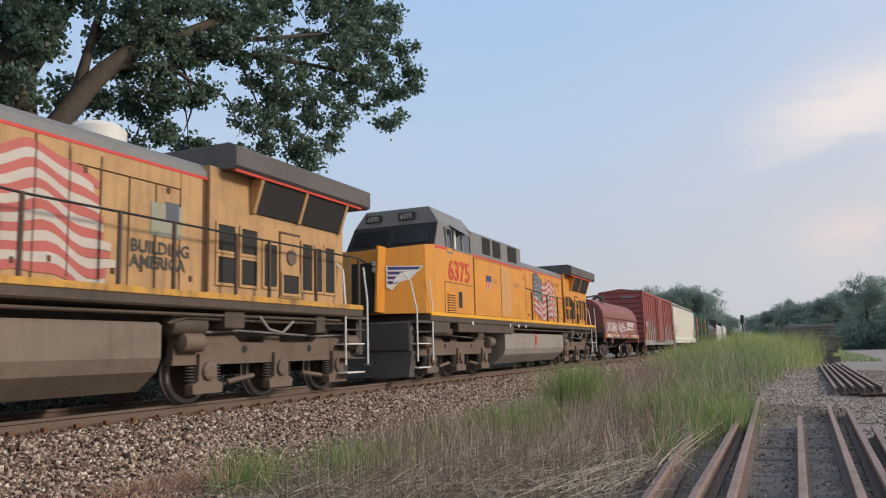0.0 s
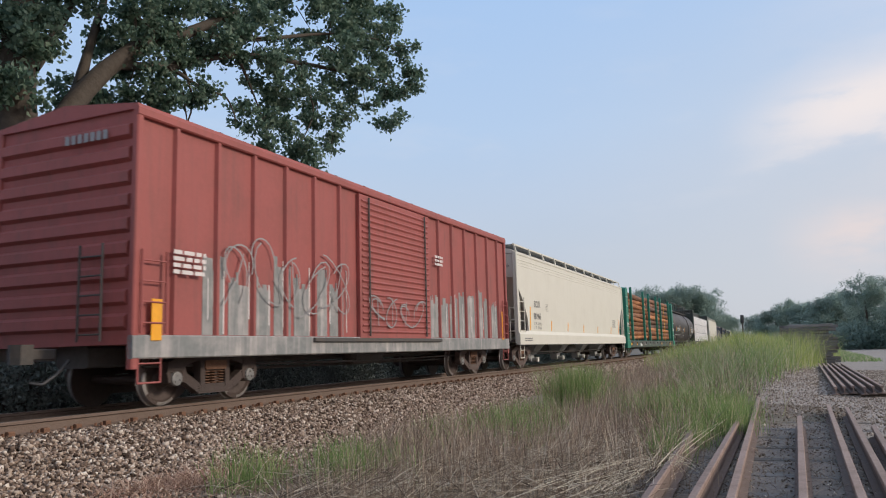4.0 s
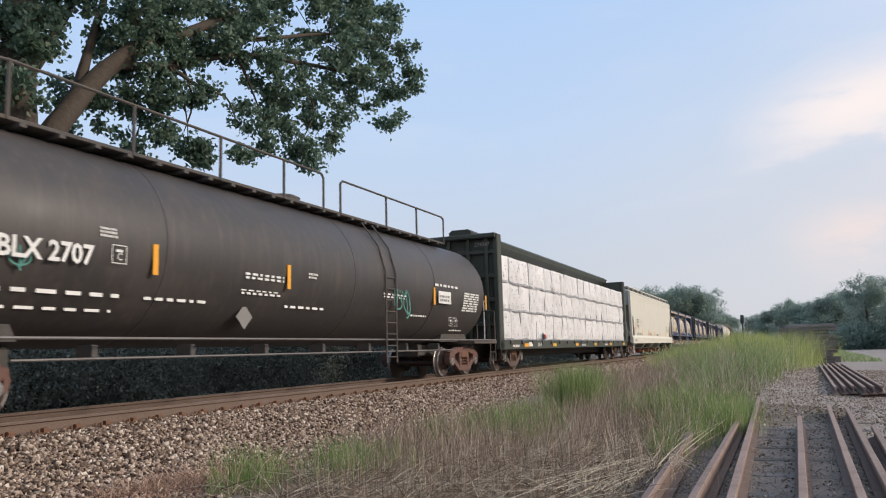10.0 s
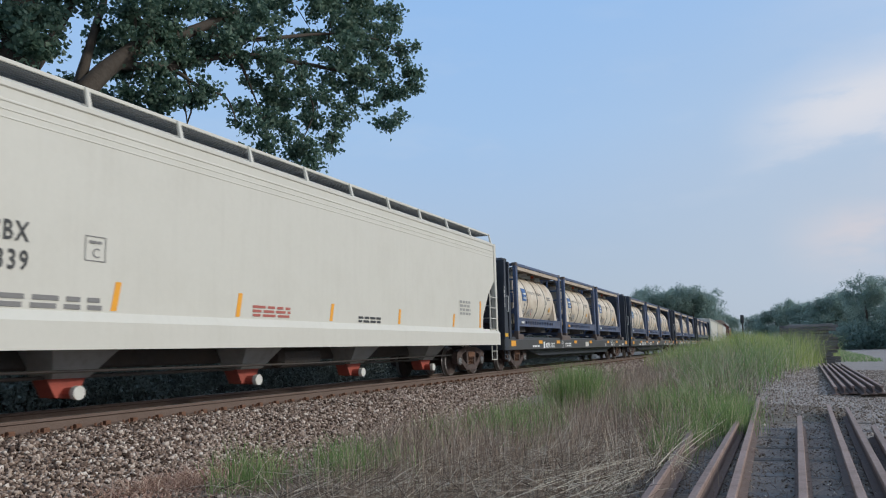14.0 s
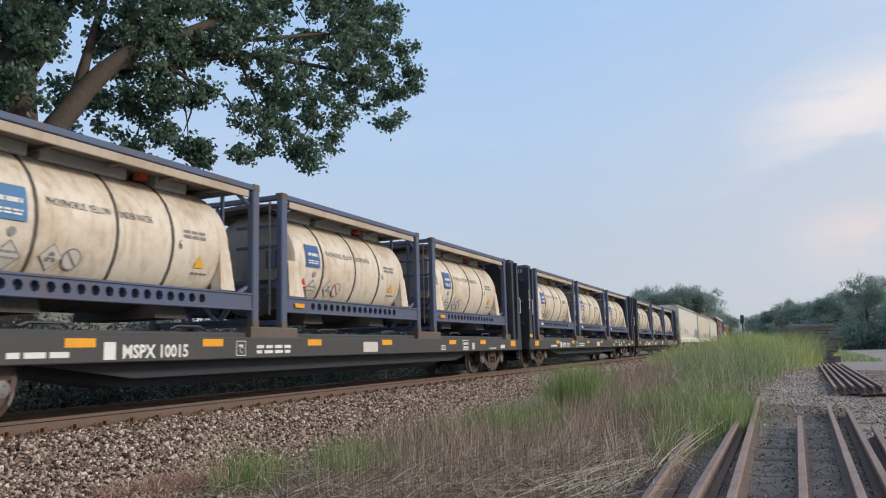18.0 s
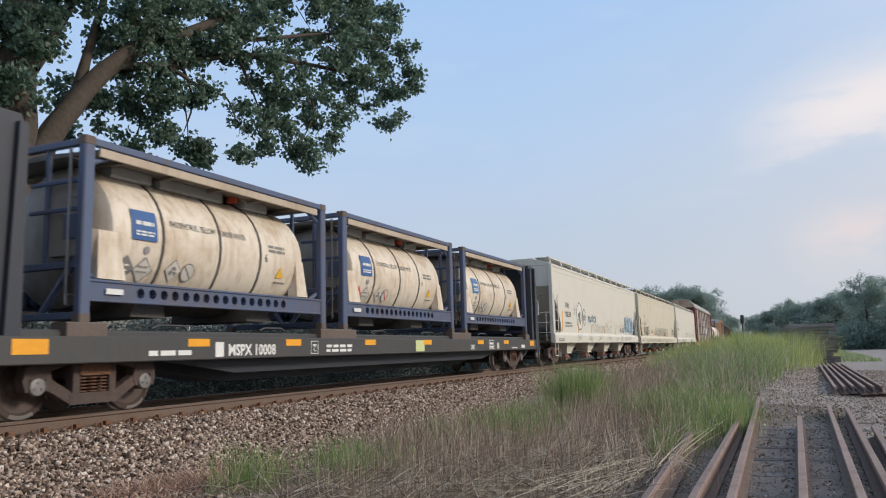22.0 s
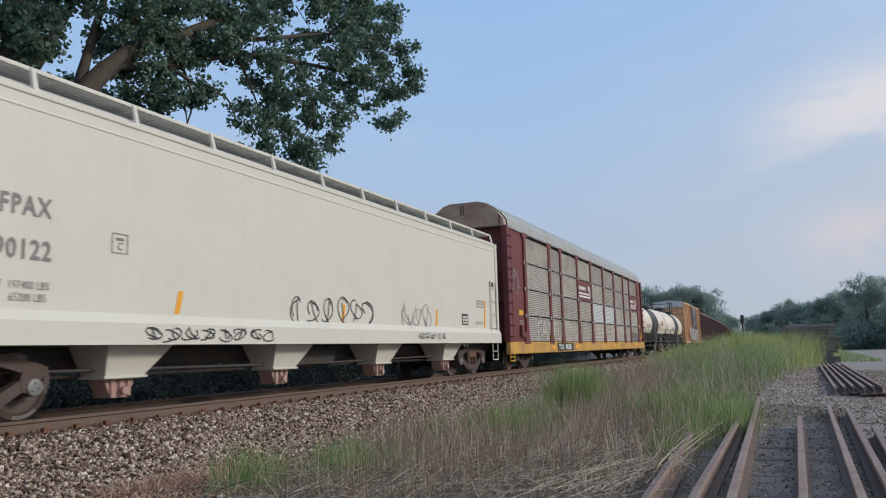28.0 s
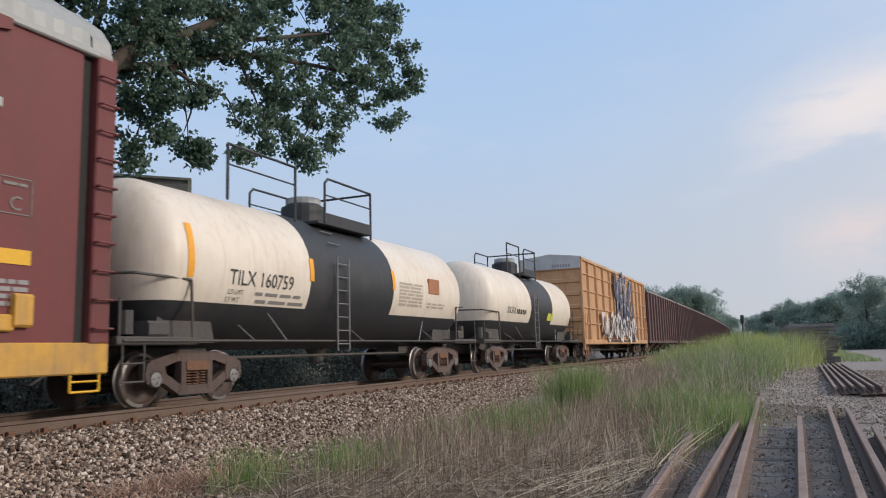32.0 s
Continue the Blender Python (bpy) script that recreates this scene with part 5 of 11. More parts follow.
        hexa(bm, ((1.18, y0, 3.3), (1.26, y0, 3.3), (1.26, y1, 3.3), (1.18, y1, 3.3), (1.2, y0, 3.9), (1.47, y0, 3.9), (1.47, y1, 3.9), (1.2, y1, 3.9)))
        part("radiator_screen", fix(bm), M_VENT, car)
    for y0, y1, z0, z1 in ((5.64, 6.07, 2.53, 2.97), (5.64, 6.07, 1.98, 2.42), (6.25, 6.68, 2.53, 2.97), (6.25, 6.68, 1.98, 2.42), (6.89, 7.27, 2.0, 2.78), (8.11, 8.44, 2.0, 2.92), (8.58, 8.8, 2.0, 2.88), (8.93, 9.27, 2.0, 2.93), (7.45, 7.95, 1.9, 2.25)):
        bm = bmesh.new()
        dx = 0.02 if z0 == 1.9 else 0.0
        rbox(bm, 1.2, 1.235 + dx, y0, y1, z0, z1, 0.01)
        vent = part("vent_grille", fix(bm), M_VENT, car)
        bm = bmesh.new()
        for a, b, c, d in ((y0 - 0.05, y1 + 0.05, z0 - 0.05, z0), (y0 - 0.05, y1 + 0.05, z1, z1 + 0.05), (y0 - 0.05, y0, z0, z1), (y1, y1 + 0.05, z0, z1)):
            box(bm, 1.21, 1.25 + dx, a, b, c, d)
        part("grille_frame", fix(bm), body, vent)
    bm = bmesh.new()
    rbox(bm, 1.2, 1.245, 7.39, 8.0, 1.8, 3.04, 0.02)
    door = part("fan_door", fix(bm), body, car)
    bm = bmesh.new()
    rod(bm, (1.24, 7.72, 2.6), (1.275, 7.72, 2.6), 0.15, 14)
    part("filter_cover", fix(bm), M_LTRUCK, door)
    bm = bmesh.new()
    box(bm, 1.21, 1.238, 7.36, 8.03, 1.79, 3.075)
    part("door_gap", fix(bm), M_SEAM, door)
    # roof fittings
    bm = bmesh.new()
    rbox(bm, -0.4, 0.4, 2.6, 3.7, 3.98, 4.22, 0.05)
    part("exhaust_stack", fix(bm), M_LGREY, car)
    for k in range(3):
        bm = bmesh.new()
        rod(bm, (0.3, 0.3 + 0.28 * k, 4.0), (0.3, 0.3 + 0.28 * k, 4.16), 0.09, 8, 0.07)
        part("roof_cap", fix(bm), M_STEEL, car)
    if not lead:
        bm = bmesh.new()
        lathe(bm, ((3.95, 0.42), (4.26, 0.42), (4.34, 0.34)), 16, "z", (0.35, 3.9, 0))
        smooth(part("roof_dome", fix(bm), M_WHITE, car), 40)
    # fuel tank
    bm = bmesh.new()
    prism(bm, ((-1.0, 0.26), (1.0, 0.26), (1.36, 0.55), (1.44, 0.75), (1.44, 1.22), (1.38, 1.27), (-1.38, 1.27), (-1.44, 1.22), (-1.44, 0.75), (-1.36, 0.55)), -3.2, 4.2)
    tank = part("fuel_tank", fix(bm), M_TANKGREY if lead else M_TANKBROWN, car)
    bm = bmesh.new()
    rbox(bm, 1.43, 1.455, 0.2, 0.4, 0.85, 1.22, 0.01)
    part("fuel_filler", fix(bm), M_REDLINE if lead else M_TANKGREY, tank)
    # hand rails along the walkway
    posts = (1.82, 3.32, 4.36, 5.79, 6.7, 8.19, 9.85)
    rail = [(-0.9, 2.9)] + [(p, 2.78) for p in posts] + [(10.15, 2.72)]
    bm = bmesh.new()
    pipe(bm, [(1.5, y, z) for y, z in rail], 0.02)
    part("hand_rail", fix(bm), M_VENT, car)
    for p in (-0.2,) + posts:
        bm = bmesh.new()
        rbox(bm, 1.475, 1.525, p - 0.03, p + 0.03, 1.62, 2.8, 0.01, "z")
        part("rail_post", fix(bm), M_POST, car)
    for y in (-6.3, -2.9, -2.0, -1.2):
        patch(car, 1.55, y - 0.06, y + 0.06, 1.47, 1.56, M_LETTERW if lead else M_STEEL, "step_light")
    bm = bmesh.new()
    pipe(bm, [(1.15, -5.7, 4.2), (1.28, -2.6, 4.05), (1.28, -1.0, 3.9), (1.2, -0.5, 3.2), (1.2, -0.5, 2.4)], 0.03)
    part("air_pipe", fix(bm), M_STEEL, car)
    for z, x, y0, y1 in ((1.42, 1.42, -5.0, 9.2), (1.36, 1.36, 4.4, 9.4), (1.3, 1.3, -8.8, -3.3)):
        bm = bmesh.new()
        pipe(bm, [(x, y0, z - 0.1), (x, y0 + 0.4, z), (x, (y0 + y1) / 2, z - 0.02), (x, y1, z)], 0.028)
        part("brake_pipe", fix(bm), M_LFRAME, car)
    bm = bmesh.new()
    lathe(bm, ((4.5, 0.06), (4.55, 0.17), (5.3, 0.17), (5.35, 0.06)), 12, "y", (1.2, 0, 1.25))
    smooth(part("air_reservoir", fix(bm), M_LFRAME, car))
    for y0, y1, z0, z1 in ((5.6, 6.1, 1.2, 1.5), (8.3, 8.6, 1.15, 1.5), (-5.6, -5.1, 1.12, 1.34), (-8.9, -7.6, 1.16, 1.34)):
        bm = bmesh.new()
        rbox(bm, 1.1, 1.44, y0, y1, z0, z1, 0.02)
        part("equipment_box", fix(bm), M_LFRAME, car)
    bm = bmesh.new()
    pipe(bm, [(1.45, 6.5, 1.42), (1.5, 6.7, 1.2), (1.5, 7.1, 1.14), (1.45, 7.5, 1.36)], 0.025)
    part("air_hose", fix(bm), M_TANKGREY, car)
    add_couplers(car, -9.9, 10.0)
    loco_truck(car, mid, -6.5)
    loco_truck(car, mid, 7.45)
    if lead:
        lettering(car, "6375", (1.436, -7.75, 2.72), 0.80, M_REDLINE, bold=0.012, stretch=1.02)
        flag(car, 1.185, 1.0, 2.16, 4.1, 1.95, 3.5)
        lettering(car, "BUIL", (1.436, -4.15, 2.86), 0.2, M_DIM)
        lettering(car, "ERICA", (1.436, -2.0, 2.86), 0.2, M_DIM)
        patch(car, 1.4365, -3.35, -2.35, 1.85, 3.42, M_FADEDYEL, "worn_patch", "pale faded panel")
        for i in range(7):
            patch(car, 1.437, -4.75 + 0.06 * i, -4.69 + 0.06 * i, 2.6 + abs(i - 3) * 0.02, 2.98, (M_REDLINE, M_FLAGW)[i % 2], "shield_band")
        patch(car, 1.441, -4.77, -4.31, 2.86, 3.06, M_NAVY, "shield_band")
    else:
        flag(car, 1.185, -0.1, 0.95, 3.3, 1.9, 3.55)
        lettering(car, "BUILDING", (1.185, 3.81, 2.32), 0.27, M_LETTERK, bold=0.006)
        lettering(car, "AMERICA", (1.185, 3.81, 2.09), 0.27, M_LETTERK, bold=0.006)
        patch(car, 1.186, 4.2, 4.85, 2.6, 3.12, paint("faded_green_patch", (0.33, 0.33, 0.25), 0.6), "worn_patch")
        patch(car, 1.19, 4.5, 4.78, 2.86, 3.16, M_FLAGB, "shield_patch")
    MOVERS.append((car, mid, Matrix()))


locomotive(4.35, False)
locomotive(27.0, True)

# ---- coil car ----
M_COIL = paint("oxide_red", (0.235, 0.078, 0.068), 0.6, vary=0.1, dirt=0.35, streak=0.2, grime=(0.12, 0.06, 0.05), bump=0.06)
M_BOXRED = paint("boxcar_red", (0.32, 0.082, 0.072), 0.65, vary=0.1, dirt=0.4, streak=0.35, grime=(0.15, 0.07, 0.06), bump=0.06)
M_BOXOVER = paint("grey_overpaint", (0.20, 0.205, 0.20), 0.7, vary=0.2, dirt=0.6, streak=0.7, grime=(0.48, 0.43, 0.41), bump=0.05, spread=2.2)


def coil_car():
    a, b = 39.75, 50.05
    L, mid = (b - a) / 2, (a + b) / 2
    car = thing("coil_car", "oxide red coil car with a rounded cover and white graffiti", "coil car")
    bm = bmesh.new()
    half = [(1.42, 1.44), (1.42, 2.34), (1.36, 2.62), (1.16, 2.95), (0.82, 3.2), (0.4, 3.31), (0.0, 3.33)]
    ring = half + [(-x, z) for x, z in half[-2::-1]]
    def scaled(k, y):
        return [bm.verts.new((x * k, y, 1.44 + (z - 1.44) * k)) for x, z in ring]
    rows = [scaled(0.965, -L + 0.02), scaled(0.99, -L + 0.06), scaled(1.0, -L + 0.14), scaled(1.0, L - 0.14), scaled(0.99, L - 0.06), scaled(0.965, L - 0.02)]
    for p, q in zip(rows, rows[1:]):
        for i in range(len(ring) - 1):
            bm.faces.new((p[i], p[i + 1], q[i + 1], q[i]))
    bm.faces.new(rows[0][::-1])
    bm.faces.new(rows[-1])
    cover = smooth(part("cover", fix(bm), M_COIL, car, "rounded oxide red cover"), 30)
    for s in (1, -1):
        bm = bmesh.new()
        rbox(bm, s * 1.43 - 0.03, s * 1.43 + 0.035, -L + 0.15, L - 0.15, 2.235, 2.285, 0.01)
        for i in range(9):
            y = -L + 0.9 + i * (2 * L - 1.8) / 8
            rbox(bm, s * 1.45 - 0.03, s * 1.45 + 0.03, y - 0.06, y + 0.06, 2.215, 2.315, 0.01)
        part("cover_flange", fix(bm), M_COIL, cover)
        bm = bmesh.new()
        rbox(bm, s * 1.43 - 0.06, s * 1.43 + 0.06, -L, L, 1.19, 1.44, 0.02)
        part("side_sill", fix(bm), M_COIL, car)
        bm = bmesh.new()
        rbox(bm, s * 1.43 - 0.07, s * 1.43 + 0.075, -L, L, 1.175, 1.195, 0.004)
        part("sill_edge", fix(bm), M_SPRAY_G, car)
    # lifting frame and levers on the cover
    for y in (0.05, 0.65):
        bm = bmesh.new()
        pts = [(0.35 * math.cos(t), y, 3.28 + 0.42 * math.sin(t)) for t in [math.pi * i / 8 for i in range(9)]]
        tube(bm, pts, 0.06, 0.06, 7)
        part("lifting_loop", fix(bm), M_STEEL, cover)
    bm = bmesh.new()
    pipe(bm, [(0.0, 0.0, 3.69), (0.0, 0.7, 3.69)], 0.05)
    part("lifting_bar", fix(bm), M_COIL, cover)
    bm = bmesh.new()
    hexa(bm, ((1.0, -3.82, 2.8), (1.06, -3.82, 2.8), (1.06, -3.72, 2.8), (1.0, -3.72, 2.8), (1.1, -3.58, 3.62), (1.15, -3.58, 3.62), (1.15, -3.48, 3.62), (1.1, -3.48, 3.62)))
    part("lever", fix(bm), M_STEEL, car)
    bm = bmesh.new()
    rod(bm, (0.2, -4.6, 3.35), (0.9, -3.85, 3.5), 0.05, 6)
    rod(bm, (0.9, 4.3, 3.1), (1.0, 4.45, 3.3), 0.035, 6)
    part("locking_bar", fix(bm), M_STEEL, car)
    bm = bmesh.new()
    rbox(bm, -1.36, 1.36, -L + 0.1, L - 0.1, 1.24, 1.42, 0.03)
    rbox(bm, -0.5, 0.5, -L, L, 0.66, 1.24, 0.05)
    part("underframe", fix(bm), M_STEEL, car)
    for y in (-3.0, -1.6, 0.0, 1.6, 3.0):
        bm = bmesh.new()
        prism(bm, ((-1.3, 1.23), (1.3, 1.23), (0.5, 0.7), (-0.5, 0.7)), y - 0.06, y + 0.06)
        part("cross_bearer", fix(bm), M_STEEL, car)
    for e in (-1, 1):
        y = e * (L + 0.02)
        for s in (1, -1):
            bm = bmesh.new()
            rbox(bm, s * 1.4 - 0.06, s * 1.4 + 0.06, y - 0.06, y + 0.06, 0.95, 1.75, 0.015, "z")
            part("end_post", fix(bm), M_COIL, car)
        bm = bmesh.new()
        pipe(bm, [(1.35, y + e * 0.12, 1.2), (1.35, y + e * 0.12, 1.7), (-0.6, y + e * 0.12, 1.7), (-0.6, y + e * 0.12, 1.2)], 0.018)
        pipe(bm, [(1.35, y + e * 0.12, 1.45), (-0.6, y + e * 0.12, 1.45)], 0.014)
        part("end_rail", fix(bm), M_STEEL, car)
        stirrup(car, 1.42, e * (L - 0.1), e * (L - 0.55), 0.42, 0.98, M_STEEL)
        patch(car, 1.495, e * (L - 0.15) - 0.14, e * (L - 0.15) + 0.14, 1.21, 1.42, M_ORANGE, "reflector")
    for y in (-2.85, 0.9, 2.6):
        patch(car, 1.495, y - 0.3, y + 0.3, 1.29, 1.38, M_ORANGE, "reflector")
    for y in (-3.55, 4.9):
        bm = bmesh.new()
        rbox(bm, 1.40, 1.50, y - 0.16, y + 0.16, 0.9, 1.18, 0.02)
        part("jacking_pad", fix(bm), M_COIL, car)
    lettering(car, "534297", (1.494, -3.94, 1.235), 0.24, M_SPRAY_W, bold=0.006, stretch=0.95)
    patch(car, 1.494, -4.65, -4.05, 1.24, 1.4, M_SPRAY_W, "owner_mark_bar")
    lettering(car, "COIL CAR", (1.494, -0.84, 1.235), 0.26, M_SPRAY_W, bold=0.004, stretch=1.0)
    bars(car, 1.494, -2.3, 1.24, 0.9, 0.16, 2, M_SPRAY_W, cols=2)
    bars(car, 1.494, 3.0, 1.24, 1.5, 0.16, 2, M_SPRAY_W, cols=3, seed=5)
    # sprayed words, slanted and uneven
    for word, y, z, size, wide, tilt in (("DASK", -4.55, 1.5, 0.72, 0.72, 0.06), ("MEME", -3.1, 1.5, 0.72, 0.72, 0.0), ("VANISH", -1.35, 1.52, 0.72, 0.72, 0.02)):
        sprayed_word(car, word, 1.427, y, z, size, wide, M_SPRAY_W, 0.014, 0.16, tilt)
    for y in (-4.72, -3.28, -1.5):
        bm = bmesh.new()
        ribbon(bm, [(y, 1.6), (y + 0.03, 1.82)], 1.427, 0.015)
        ribbon(bm, [(y + 0.09, 1.62), (y + 0.11, 1.84)], 1.4275, 0.015)
        part("graffiti", bm, M_SPRAY_W, car)["kind"] = "stuff"
    for z in (1.62, 1.72, 1.82):
        bm = bmesh.new()
        ribbon(bm, [(0.45, z), (1.05, z + 0.01)], 1.427, 0.022)
        part("graffiti", bm, M_SPRAY_W, car)
    # owner's emblem as plain shapes
    for i, (y0, y1) in enumerate(((1.5, 2.0), (2.08, 2.62), (2.7, 3.2), (3.28, 3.75))):
        bm = bmesh.new()
        bm.faces.new([bm.verts.new((1.427, y, z)) for y, z in ((y0, 1.86), (y1 - 0.06, 1.86), (y1 + 0.06, 2.15), (y0 + 0.1, 2.15))])
        part("emblem_block", bm, M_SPRAY_W, car)
    bm = bmesh.new()
    bm.faces.new([bm.verts.new((1.427, y, z)) for y, z in ((1.24, 1.66), (3.75, 1.7), (3.75, 1.75), (1.4, 1.8))])
    part("emblem_swoosh", bm, M_SPRAY_W, car)
    add_couplers(car, -L - 0.05, L + 0.05)
    add_trucks(car, mid, (-L + 1.2, L - 1.35))
    MOVERS.append((car, mid, Matrix()))


coil_car()


# ---- boxcars ----
def boxcar(a, b, top, label, body, door_y, roof_mat, ribs, painted, proud=1.505, folds=9):
    L, mid = (b - a) / 2, (a + b) / 2
    car = thing("boxcar", label, "boxcar", "boxcars")
    bm = bmesh.new()
    prism(bm, ((-1.44, 0.95), (1.44, 0.95), (1.44, top), (-1.44, top)), -L + 0.05, L - 0.05)
    part("body", fix(bm), body, car)
    bm = bmesh.new()
    prism(bm, ((-1.52, top - 0.02), (1.52, top - 0.02), (1.5, top + 0.06), (0, top + 0.24), (-1.5, top + 0.06)), -L, L)
    roof = part("roof", fix(bm), roof_mat, car)
    for i in range(int(2 * L / 1.2)):
        bm = bmesh.new()
        y = -L + 0.6 + 1.2 * i
        prism(bm, ((-1.5, top + 0.07), (1.5, top + 0.07), (0, top + 0.275)), y - 0.04, y + 0.04)
        part("roof_rib", fix(bm), roof_mat, roof)
    for s in (1, -1):
        bm = bmesh.new()
        rbox(bm, s * 1.47 - 0.05, s * 1.47 + 0.05, -L, L, 0.74 if painted else 0.85, 1.08, 0.02)
        part("side_sill", fix(bm), M_BOXOVER if painted else body, car)
        bm = bmesh.new()
        rbox(bm, s * 1.47 - 0.05, s * 1.47 + 0.05, -L, L, top - 0.12, top + 0.02, 0.02)
        part("top_chord", fix(bm), body, car)
        for e in (-1, 1):
            bm = bmesh.new()
            rbox(bm, s * 1.45 - 0.06, s * 1.45 + 0.06, e * (L - 0.06) - 0.06, e * (L - 0.06) + 0.06, 0.6, top, 0.02, "z")
            part("corner_post", fix(bm), body, car)
        for e in (-1, 1):
            n = ribs
            y_in = (door_y[0] - 0.25) if e < 0 else (door_y[1] + 0.25)
            for i in range(n):
                y = y_in + (e * (L - 0.35) - y_in) * (i + 0.5) / n
                bm = bmesh.new()
                prism(bm, ((s * 1.44, y - 0.06), (s * proud, y - 0.03), (s * proud, y + 0.03), (s * 1.44, y + 0.06)), 1.08, top - 0.12, "z")
                part("side_rib", fix(bm), body, car)
    # end bulkhead with corrugations
    for e in (-1, 1):
        bm = bmesh.new()
        n = folds
        for i in range(n):
            z = 1.1 + (top - 1.25) * (i + 0.5) / n
            prism(bm, ((e * (L - 0.05), z - 0.12), (e * (L + 0.02), z - 0.07), (e * (L + 0.02), z + 0.07), (e * (L - 0.05), z + 0.12)), -1.36, 1.36, "x")
        part("end_corrugation", fix(bm), body, car)
        ladder(car, 1.54, e * (L - 0.12), e * (L - 0.6), 1.1, 2.3, 4, body)
        stirrup(car, 1.5, e * (L - 0.12), e * (L - 0.55), 0.4, 0.95, body)
        bm = bmesh.new()
        for x in (0.55, 1.0):
            pipe(bm, [(x, e * (L + 0.1), 1.0), (x, e * (L + 0.1), 2.4)], 0.018)
        for i in range(5):
            pipe(bm, [(0.55, e * (L + 0.1), 1.1 + 0.28 * i), (1.0, e * (L + 0.1), 1.1 + 0.28 * i)], 0.014)
        part("end_ladder", fix(bm), M_STEEL, car)
    # sliding door with pressed panels
    y0, y1 = door_y
    bm = bmesh.new()
    rbox(bm, 1.45, 1.53, y0, y1, 1.05, top - 0.15, 0.015)
    door = part("door", fix(bm), body, car, "sliding door with pressed ribs")
    bm = bmesh.new()
    for i in range(22):
        z = 1.2 + (top - 1.5) * i / 21
        prism(bm, ((1.53, z - 0.04), (1.56, z), (1.53, z + 0.04)), y0 + 0.1, y1 - 0.1)
    part("door_ribs", fix(bm), body, door)
    bm = bmesh.new()
    rod(bm, (1.58, y0 + 0.35, 1.1), (1.58, y0 + 0.35, top - 0.2), 0.022)
    rod(bm, (1.58, y1 - 0.35, 1.1), (1.58, y1 - 0.35, top - 0.2), 0.022)
    part("lock_rod", fix(bm), M_STEEL, door)
    bm = bmesh.new()
    rbox(bm, 1.46, 1.58, y0 - 1.8, y1 + 0.6, 0.98, 1.06, 0.01)
    part("door_track", fix(bm), M_STEEL, car)
    lettering_y = -L - (0.056 if painted else 0.079)
    bm = bmesh.new()
    for i in range(7):
        bm.faces.new([bm.verts.new(p) for p in ((0.1 + 0.13 * i, lettering_y, top - 0.42), (0.19 + 0.13 * i, lettering_y, top - 0.42), (0.19 + 0.13 * i, lettering_y, top - 0.28), (0.1 + 0.13 * i, lettering_y, top - 0.28))])
    part("end_mark", bm, M_SPRAY_G, car)
    under_gear(car, -L + 0.3, L - 0.3)
    add_couplers(car, -L - 0.05, L + 0.05)
    add_trucks(car, mid, (-L + 2.2, L - 2.2) if L > 6 else (-L + 1.5, L - 1.5))
    MOVERS.append((car, mid, Matrix()))
    return car, L


car, L = boxcar(52.45, 68.5, 4.38, "red boxcar with grey overpainted lower side and old graffiti", M_BOXRED, (-1.75, 1.85), M_BOXRED, 6, True)
rnd = random.Random(5)
for y, h in [(-6.3 + 0.62 * i, 0.26) for i in range(7)] + [(2.25 + 0.66 * i, 0.27) for i in range(8)]:
    # rolled on in strokes that end unevenly
    bm = bmesh.new()
    top, a = 2.25 + rnd.uniform(-0.25, 0.2), y - h
    while a < y + h - 0.02:
        b = min(y + h, a + rnd.uniform(0.03, 0.13))
        box(bm, 1.4365, 1.4485, a, b, 1.09, top + rnd.uniform(-0.16, 0.12))
        a = b
    part("overpaint_panel", fix(bm), M_BOXOVER, car, "grey overpainted panel with uneven strokes")["kind"] = "stuff"
graffiti(car, 1.51, -6.2, -2.2, 1.5, 2.7, M_SPRAY_G, 51, 5, 0.014)
graffiti(car, 1.575, -1.4, 1.4, 1.3, 2.0, M_SPRAY_G, 52, 4, 0.015)
for i in range(26):
    y = -6.4 + 0.53 * i + rnd.uniform(-0.2, 0.2)
    patch(car, 1.4495, y - rnd.uniform(0.006, 0.02), y + 0.012, 1.08 + rnd.uniform(0, 0.3), rnd.uniform(1.7, 2.5), M_SPRAY_W, "paint_drip")
bars(car, 1.545, -7.3, 2.0, 0.7, 0.4, 4, M_SPRAY_W, cols=3)
bars(car, 1.535, 2.2, 3.0, 0.5, 0.3, 3, M_SPRAY_W, cols=3)
patch(car, 1.535, -7.7, -7.5, 1.0, 1.6, M_ORANGE, "reflector")
patch(car, 1.535, 7.35, 7.5, 1.05, 1.95, M_ORANGE, "reflector")
M_YBOX = paint("boxcar_yellow", (0.54, 0.315, 0.165), 0.65, vary=0.1, dirt=0.55, streak=0.6, grime=(0.33, 0.17, 0.09), bump=0.06)
M_GALV = paint("galvanised_roof", (0.50, 0.49, 0.46), 0.45, metal=0.4, vary=0.08, dirt=0.3, grime=(0.28, 0.22, 0.17), bump=0.05)
car, L = boxcar(389.8, 408.4, 4.92, "ochre yellow boxcar with blue and white graffiti by its door", M_YBOX, (-1.8, 3.3), M_GALV, 4, False, 1.55, 6)
for y0, y1 in ((-L + 0.1, -1.95), (3.45, L - 0.1)):
    for z in (1.85, 2.6, 3.4, 4.2):
        bm = bmesh.new()
        prism(bm, ((1.44, z - 0.05), (1.5, z - 0.03), (1.5, z + 0.03), (1.44, z + 0.05)), y0, y1)
        part("side_rail", fix(bm), M_YBOX, car)
M_ENDGREY = paint("pale_grey_end", (0.50, 0.50, 0.50), 0.6, vary=0.06, dirt=0.3, streak=0.3, bump=0.03)
